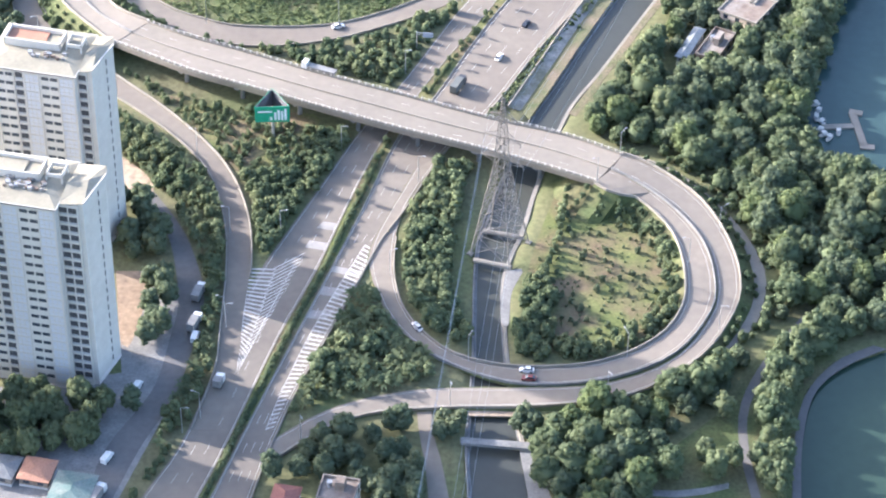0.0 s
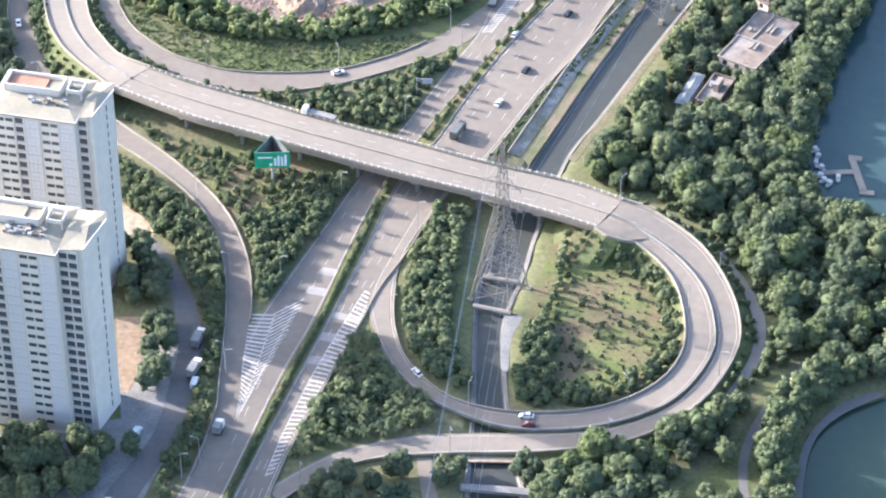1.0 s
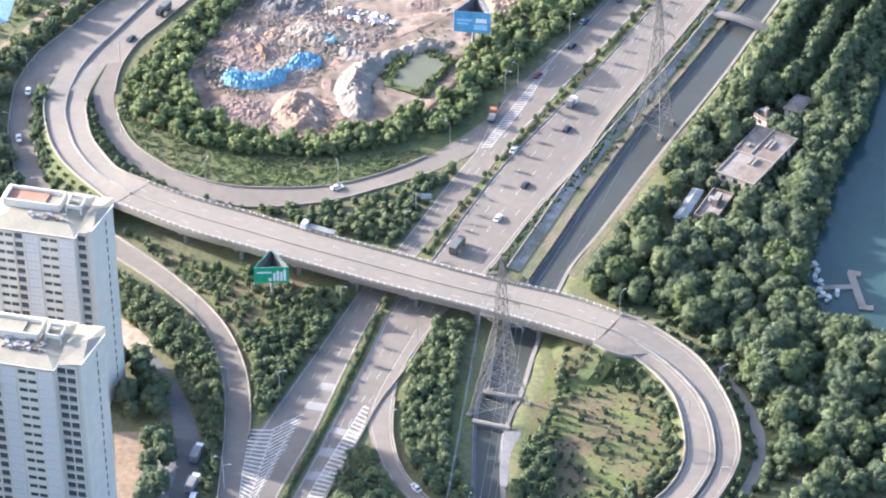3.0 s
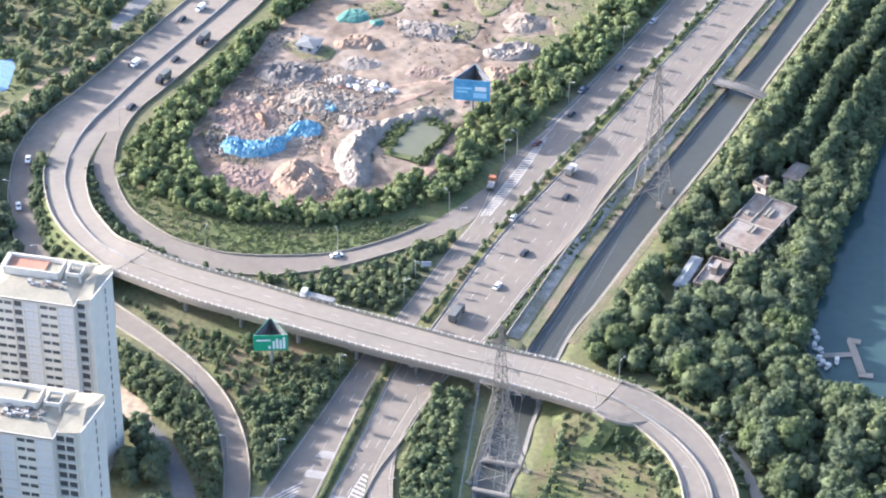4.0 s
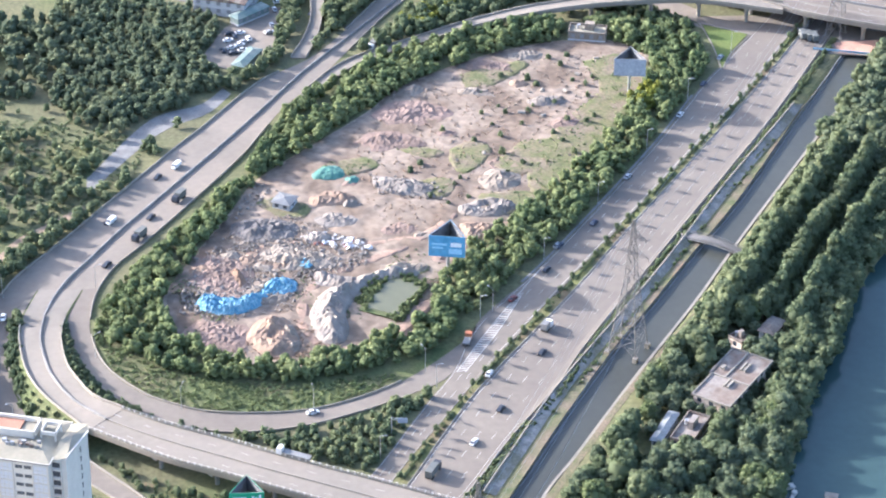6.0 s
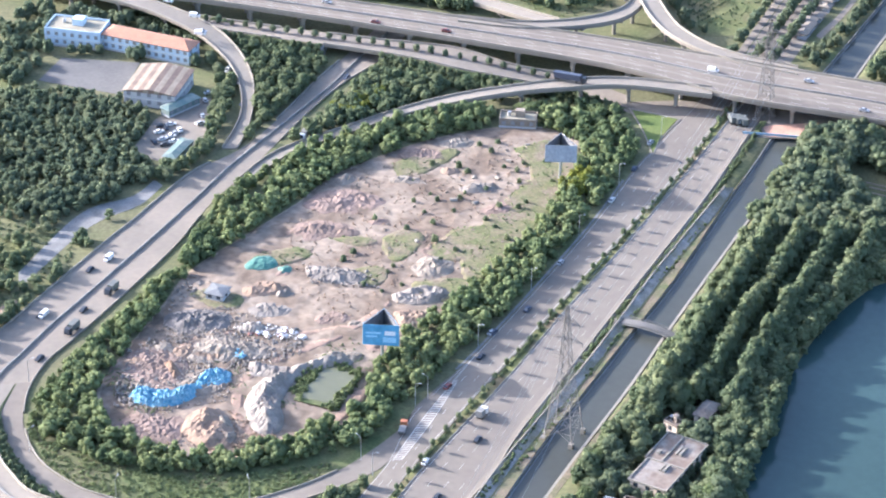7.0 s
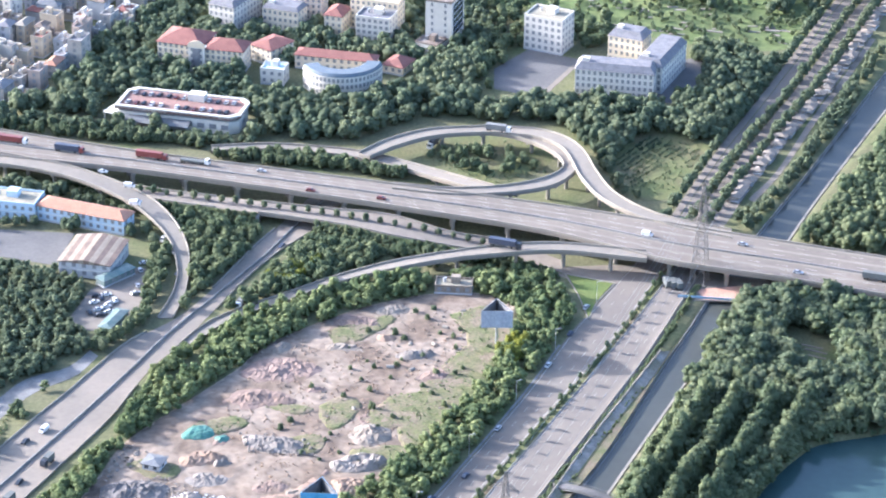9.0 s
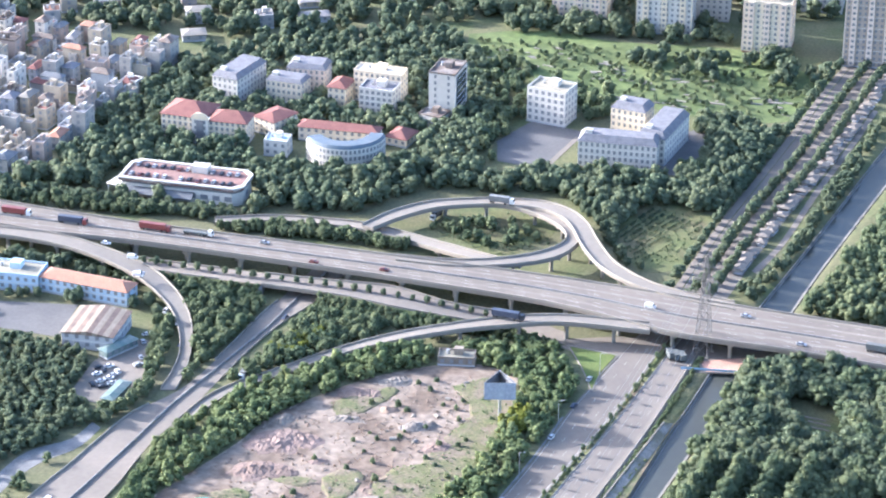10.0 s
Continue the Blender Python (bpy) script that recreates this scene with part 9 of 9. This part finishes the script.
# ---- vehicles ----
LINES = [(WL, WR), (EL, ER), (A1, A2), (RL, RR), (QL, QR), (PL, PR), (FN, FS), (IL, IR), (OL, OR), (V1, V2), (BL, BR)]
CARMESH = {}


def shared(key, g, material):
    if key not in CARMESH:
        me = bpy.data.meshes.new(key[0])
        me.from_pydata([tuple(q) for q in g().v], [], g().f)
        me.materials.append(material)
        CARMESH[key] = me
    return CARMESH[key]


def loft(sections):
    """A body from cross sections (x, half width, z low, z high)."""
    g = Geo()
    v, f = [], []
    for x, w, a, b in sections:
        v += [(x, -w, a), (x, -w * .96, b), (x, w * .96, b), (x, w, a)]
    n = len(sections)
    for i in range(n - 1):
        k = 4 * i
        f += [(k, k + 1, k + 5, k + 4), (k + 1, k + 2, k + 6, k + 5), (k + 2, k + 3, k + 7, k + 6), (k + 3, k, k + 4, k + 7)]
    f += [(0, 3, 2, 1), (4 * n - 4, 4 * n - 3, 4 * n - 2, 4 * n - 1)]
    return g.add(v, f)


def wheels(t, xs, w, r):
    me = shared(("wheel", r), lambda: Geo().bar((0, -.13, 0), (0, .13, 0), r, 12), M_rubber)
    for x in xs:
        for y in (-w, w):
            put("wheel", me, t, x, y, r)


def car(m, paint, colour, size=1.0, van=False):
    t = thing("van" if van else "car", m, "%s %s driving on the road" % (colour, "van" if van else "car"), "van" if van else "car")
    if van:
        put("body", shared(("van_body", paint.name), lambda: loft([(-2.4, .85, .35, 1.95), (-2.3, .9, .3, 2.05), (1.2, .9, .3, 2.05), (1.7, .88, .3, 1.15), (2.4, .82, .3, 1.0)]), paint), t, 0, 0, 0)
        put("windscreen", shared(("van_glass",), lambda: loft([(1.22, .8, 1.25, 1.95), (1.72, .78, 1.1, 1.2)]), M_glass), t, .04, 0, 0)
        wheels(t, (-1.5, 1.5), .82, .34)
    else:
        put("body", shared(("car_body", paint.name), lambda: loft([(-2.15, .78, .35, .8), (-2.05, .86, .25, .92), (-.9, .9, .22, .95), (.9, .9, .22, .93), (1.9, .85, .25, .78), (2.15, .75, .35, .65)]), paint), t, 0, 0, 0)
        put("cabin", shared(("cabin",), lambda: loft([(-1.75, .72, .9, .98), (-1.15, .66, .9, 1.38), (.35, .66, .9, 1.4), (1.05, .72, .9, .97)]), M_glass), t, 0, 0, 0)
        put("roof", shared(("roof", paint.name), lambda: loft([(-1.1, .62, 1.37, 1.44), (.3, .62, 1.37, 1.45)]), paint), t, 0, 0, 0)
        wheels(t, (-1.35, 1.35), .8, .32)
    return t


def truck(m, length, cab, load, label, low=False):
    t = thing("truck", m, label, "truck")
    x1 = length / 2
    put("cab", shared(("cab", cab.name), lambda: loft([(-1.0, 1.2, .6, 2.9), (.7, 1.2, .6, 2.9), (1.0, 1.18, .6, 1.7)]), cab), t, x1 - 1.1, 0, 0)
    put("windscreen", shared(("truck_glass",), lambda: loft([(.72, 1.1, 1.8, 2.75), (.98, 1.1, 1.7, 1.75)]), M_glass), t, x1 - 1.05, 0, 0)
    h = 1.7 if low else 3.5
    put("cargo_box", shared(("cargo", length, load.name, low), lambda: loft([(-x1, 1.23, 1.0, h), (x1 - 2.5, 1.23, 1.0, h)]), load), t, 0, 0, 0)
    put("chassis", shared(("chassis", length), lambda: Geo().box(-x1 + .2, -.5, .6, x1 - .5, .5, 1.0), M_dark), t, 0, 0, 0)
    wheels(t, (-x1 + 1, -x1 + 2.2, x1 - 1.5) + ((x1 - 4.2,) if length > 10 else ()), 1.05, .5)
    return t


def on_road(p, side=0.0):
    """The pose of a vehicle on the nearest roadway, heading along it."""
    best = None
    for L, R in LINES:
        for i in range(len(L) - 1):
            c = (L[i] + R[i]) / 2
            dd = (c.x - p[0]) ** 2 + (c.y - p[1]) ** 2 + (40 * abs(c.z - (p[2] if len(p) > 2 else 0))) 
            if best is None or dd < best[0]:
                t = (L[i + 1] + R[i + 1]) / 2 - c
                best = (dd, c, t)
    _, c, t = best
    return pose(p[0], p[1], c.z + .14, 0, -math.degrees(math.atan2(t.z, math.hypot(t.x, t.y))), math.degrees(math.atan2(t.y, t.x)))


C_white = mat("car_white", (.62, .62, .6), (.56, .56, .54), .5, .3, 2.0)
C_red = mat("car_red", (.18, .055, .05), (.155, .05, .045), .5, .3, 2.0)
C_dark = mat("car_dark", (.035, .04, .05), (.03, .035, .045), .5, .3, 2.0)
C_silver = mat("car_silver", (.42, .43, .44), (.4, .41, .42), .5, .35, 2.0, metal=.4)
C_blue = mat("car_blue", (.055, .065, .095), (.05, .06, .085), .5, .35, 2.0)
C_orange = mat("cab_orange", (.32, .13, .07), (.28, .115, .06), .5, .4, 2.0)
C_cargo = mat("cargo_grey", (.2, .2, .195), (.15, .15, .147), .5, .6, 2.0)
C_tarp = mat("cargo_green", (.12, .13, .125), (.095, .103, .1), .5, .7, 2.0)
NAMES = {"w": (C_white, "white"), "r": (C_red, "red"), "d": (C_dark, "dark"), "s": (C_silver, "silver"), "b": (C_blue, "dark blue")}
for col, pts in (
    ("w", [(-7.4, 612.9), (24.4, 594.1, 1.0), (23.7, 787.4), (17.9, 747.6), (-146.4, 819.8), (-146.0, 790.7), (-35.8, 764.1), (102.9, 968.4), (-81.7, 1137.2)]),
    ("r", [(32.9, 834.2), (41.5, 1104.8, 9.0), (10.7, 1114.0, 9.0), (25.0, 590.5, 1.0)]),
    ("d", [(27.2, 766.7), (-113.7, 855.6), (-100.4, 918.0), (42.3, 800.5), (45.7, 853.7), (-115.9, 885.2), (-100.5, 888.8)]),
    ("s", [(79.1, 919.9), (-11.0, 1134.9, 9.0), (-65.3, 1106.1, 6.0), (-48.4, 1074.5, 4.0), (50.2, 870.1), (123.0, 1016.6), (212.6, 1026.5, 9.0), (193.5, 1053.5, 9.0), (-38.5, 1144.7, 9.0), (23.0, 1168.9, 2.0)]),
    ("b", [(64.4, 886.1), (51.1, 870.1), (-2.4, 1078.1), (-46.4, 1054.3, 2.0), (114.2, 994.1)]),
):
    for p in pts:
        car(on_road(p), *NAMES[col])
for p in [(-114.9, 885.2), (-93.8, 926.1), (-93.8, 1160.7, 9.0), (153.9, 1064.1, 9.0), (-66.1, 1103.5, 7.0), (-53.3, 1086.0, 5.0), (-69.2, 1121.5, 8.0)]:
    car(on_road(p), C_white, "white", 1, True)
for p, ln, cab, load, lab, low in (
    ((-40.6, 729.1, 7.6), 12.0, C_white, C_cargo, "long grey flatbed lorry on the flyover", True),
    ((4.5, 730.8, 0.0), 8.5, C_dark, C_tarp, "dark lorry with a tarpaulin load", False),
    ((-103.5, 874.3, 0.0), 7.5, C_dark, C_tarp, "dark green tipper lorry", False),
    ((-63.7, 588.0, 0.0), 5.0, C_white, C_cargo, "small white box lorry", False),
    ((-60.2, 1150.9, 9.0), 15.0, C_red, C_red, "long red articulated lorry on the viaduct", False),
    ((-40.7, 1145.0, 9.0), 14.0, C_white, C_tarp, "flatbed lorry on the viaduct", True),
    ((-97.7, 1159.7, 9.0), 14.0, C_red, C_blue, "dark container lorry on the viaduct", False),
    ((-124.0, 1170.5, 9.0), 14.0, C_white, C_red, "dark red container lorry on the viaduct", False),
    ((92.4, 1056.4, 8.5), 14.5, C_dark, C_blue, "dark blue container lorry on the rising ramp", False),
    ((244.8, 1018.7, 9.0), 13.0, C_dark, C_tarp, "dark lorry on the viaduct", False),
    ((98.5, 1174.2, 8.0), 12.0, C_white, C_cargo, "long pale lorry on the far loop", False),
    ((68.4, 1178.9, 7.5), 10.0, C_white, C_blue, "lorry on the far loop", False),
    ((134.0, 1149.0, 9.5), 9.0, C_white, C_white, "white lorry on the descending ramp", False),
    ((33.3, 1164.8, 2.0), 9.0, C_orange, C_tarp, "lorry passing under the loop", True),
    ((16.5, 807.1, 0.0), 6.5, C_orange, C_cargo, "orange lorry on the expressway", True),
    ((44.4, 815.5, 0.0), 5.5, C_white, C_cargo, "small white lorry on the expressway", False),
    ((-91.0, 901.9, 0.0), 7.0, C_dark, C_tarp, "dark lorry on the western highway", False),
    ((-20.2, 1023.1, 0.0), 5.5, C_white, C_cargo, "small lorry on the slip road", False),
):
    truck(on_road(p) @ pose(0, 0, 0, 0, 0, 180 if "flyover" in lab else 0), ln, cab, load, lab, low)
rr = random.Random(5)
for i, p in enumerate([(158.9, 1035.8), (161.2, 1034.7), (163.4, 1033.6)]):
    truck(pose(p[0], p[1], .1, 0, 0, 100), 7.5, C_dark, C_tarp, "parked dark lorry under the viaduct")
for p in [(-77.8, 1033.0), (-75.1, 1025.5), (-78.4, 1023.1), (-71.8, 1031.4), (-81.8, 1020.7), (-69.0, 1020.4), (-62.4, 1057.8), (-61.0, 1064.6), (-72.2, 1015.5), (-75.6, 1036.2), (-80.2, 1029.6), (-73.6, 1021.0), (-77.2, 1018.4), (-73.4, 1028.2), (-62.8, 1043.5), (-63.4, 1036.8), (-80.0, 1035.2)]:
    o = car(pose(p[0], p[1], .12, 0, 0, rr.choice((20, 110)) + rr.uniform(-8, 8)), *rr.choice(((C_white, "white"), (C_silver, "silver"), (C_dark, "dark"))))
    o["label"] = "parked car in the factory yard"
for p, an in (((-87.0, 586.2), 70), ((-92.7, 557.1), 65), ((-72.0, 607.7), 80)):
    car(pose(p[0], p[1], .12, 0, 0, an), C_white, "white", 1, True)["label"] = "white van parked in the shaded street"
for p, an, ln in (((-72.3, 626.6), 75, 7.5), ((-72.5, 613.2), 72, 7.5), ((-94.0, 541.4), 70, 9.0)):
    truck(pose(p[0], p[1], .12, 0, 0, an), ln, C_white, C_cargo, "white and grey lorry parked in the street")
m, w_, d_, h_ = PARK_ROOF
for i in range(26):
    x, y = 4 + (i % 13) * (w_ - 10) / 12 + rr.uniform(-.4, .4), (4.5 if i < 13 else 15.5) + rr.uniform(-.5, .5)
    if rr.random() < .75:
        o = car(m @ pose(x, y, h_ + .08, 0, 0, 90 + rr.uniform(-4, 4)), *rr.choice(((C_white, "white"), (C_red, "red"), (C_silver, "silver"), (C_dark, "dark"))))
        o["label"] = "parked car on the roof deck"

rr = random.Random(21)
FIELD = [(106.6, 1390.7), (137.9, 1402.1), (176.3, 1363.8), (232.3, 1338.0), (268.8, 1309.8), (247.7, 1288.2), (198.4, 1304.8), (143.9, 1337.3), (104.3, 1358.3)]
g = Geo()
for i in range(260):
    x, y = rr.uniform(104, 269), rr.uniform(1288, 1402)
    if inside(x, y, FIELD) and len(g.v) < 8 * 60:
        g.box(-rr.uniform(.8, 4.5), -rr.uniform(.4, 1.0), 0, rr.uniform(.8, 4.5), rr.uniform(.4, 1.0), rr.uniform(.12, .5), pose(x, y, .05, 0, 0, rr.uniform(-30, 10)))
tagged(g.ob("ground_sheets", M_conc), "pale plastic sheets laid between the rows of the far field", "sheets", kind="stuff")
tagged(PAINT.ob("road_markings", M_paint), "worn white lane lines on the asphalt", "road marking", kind="stuff")
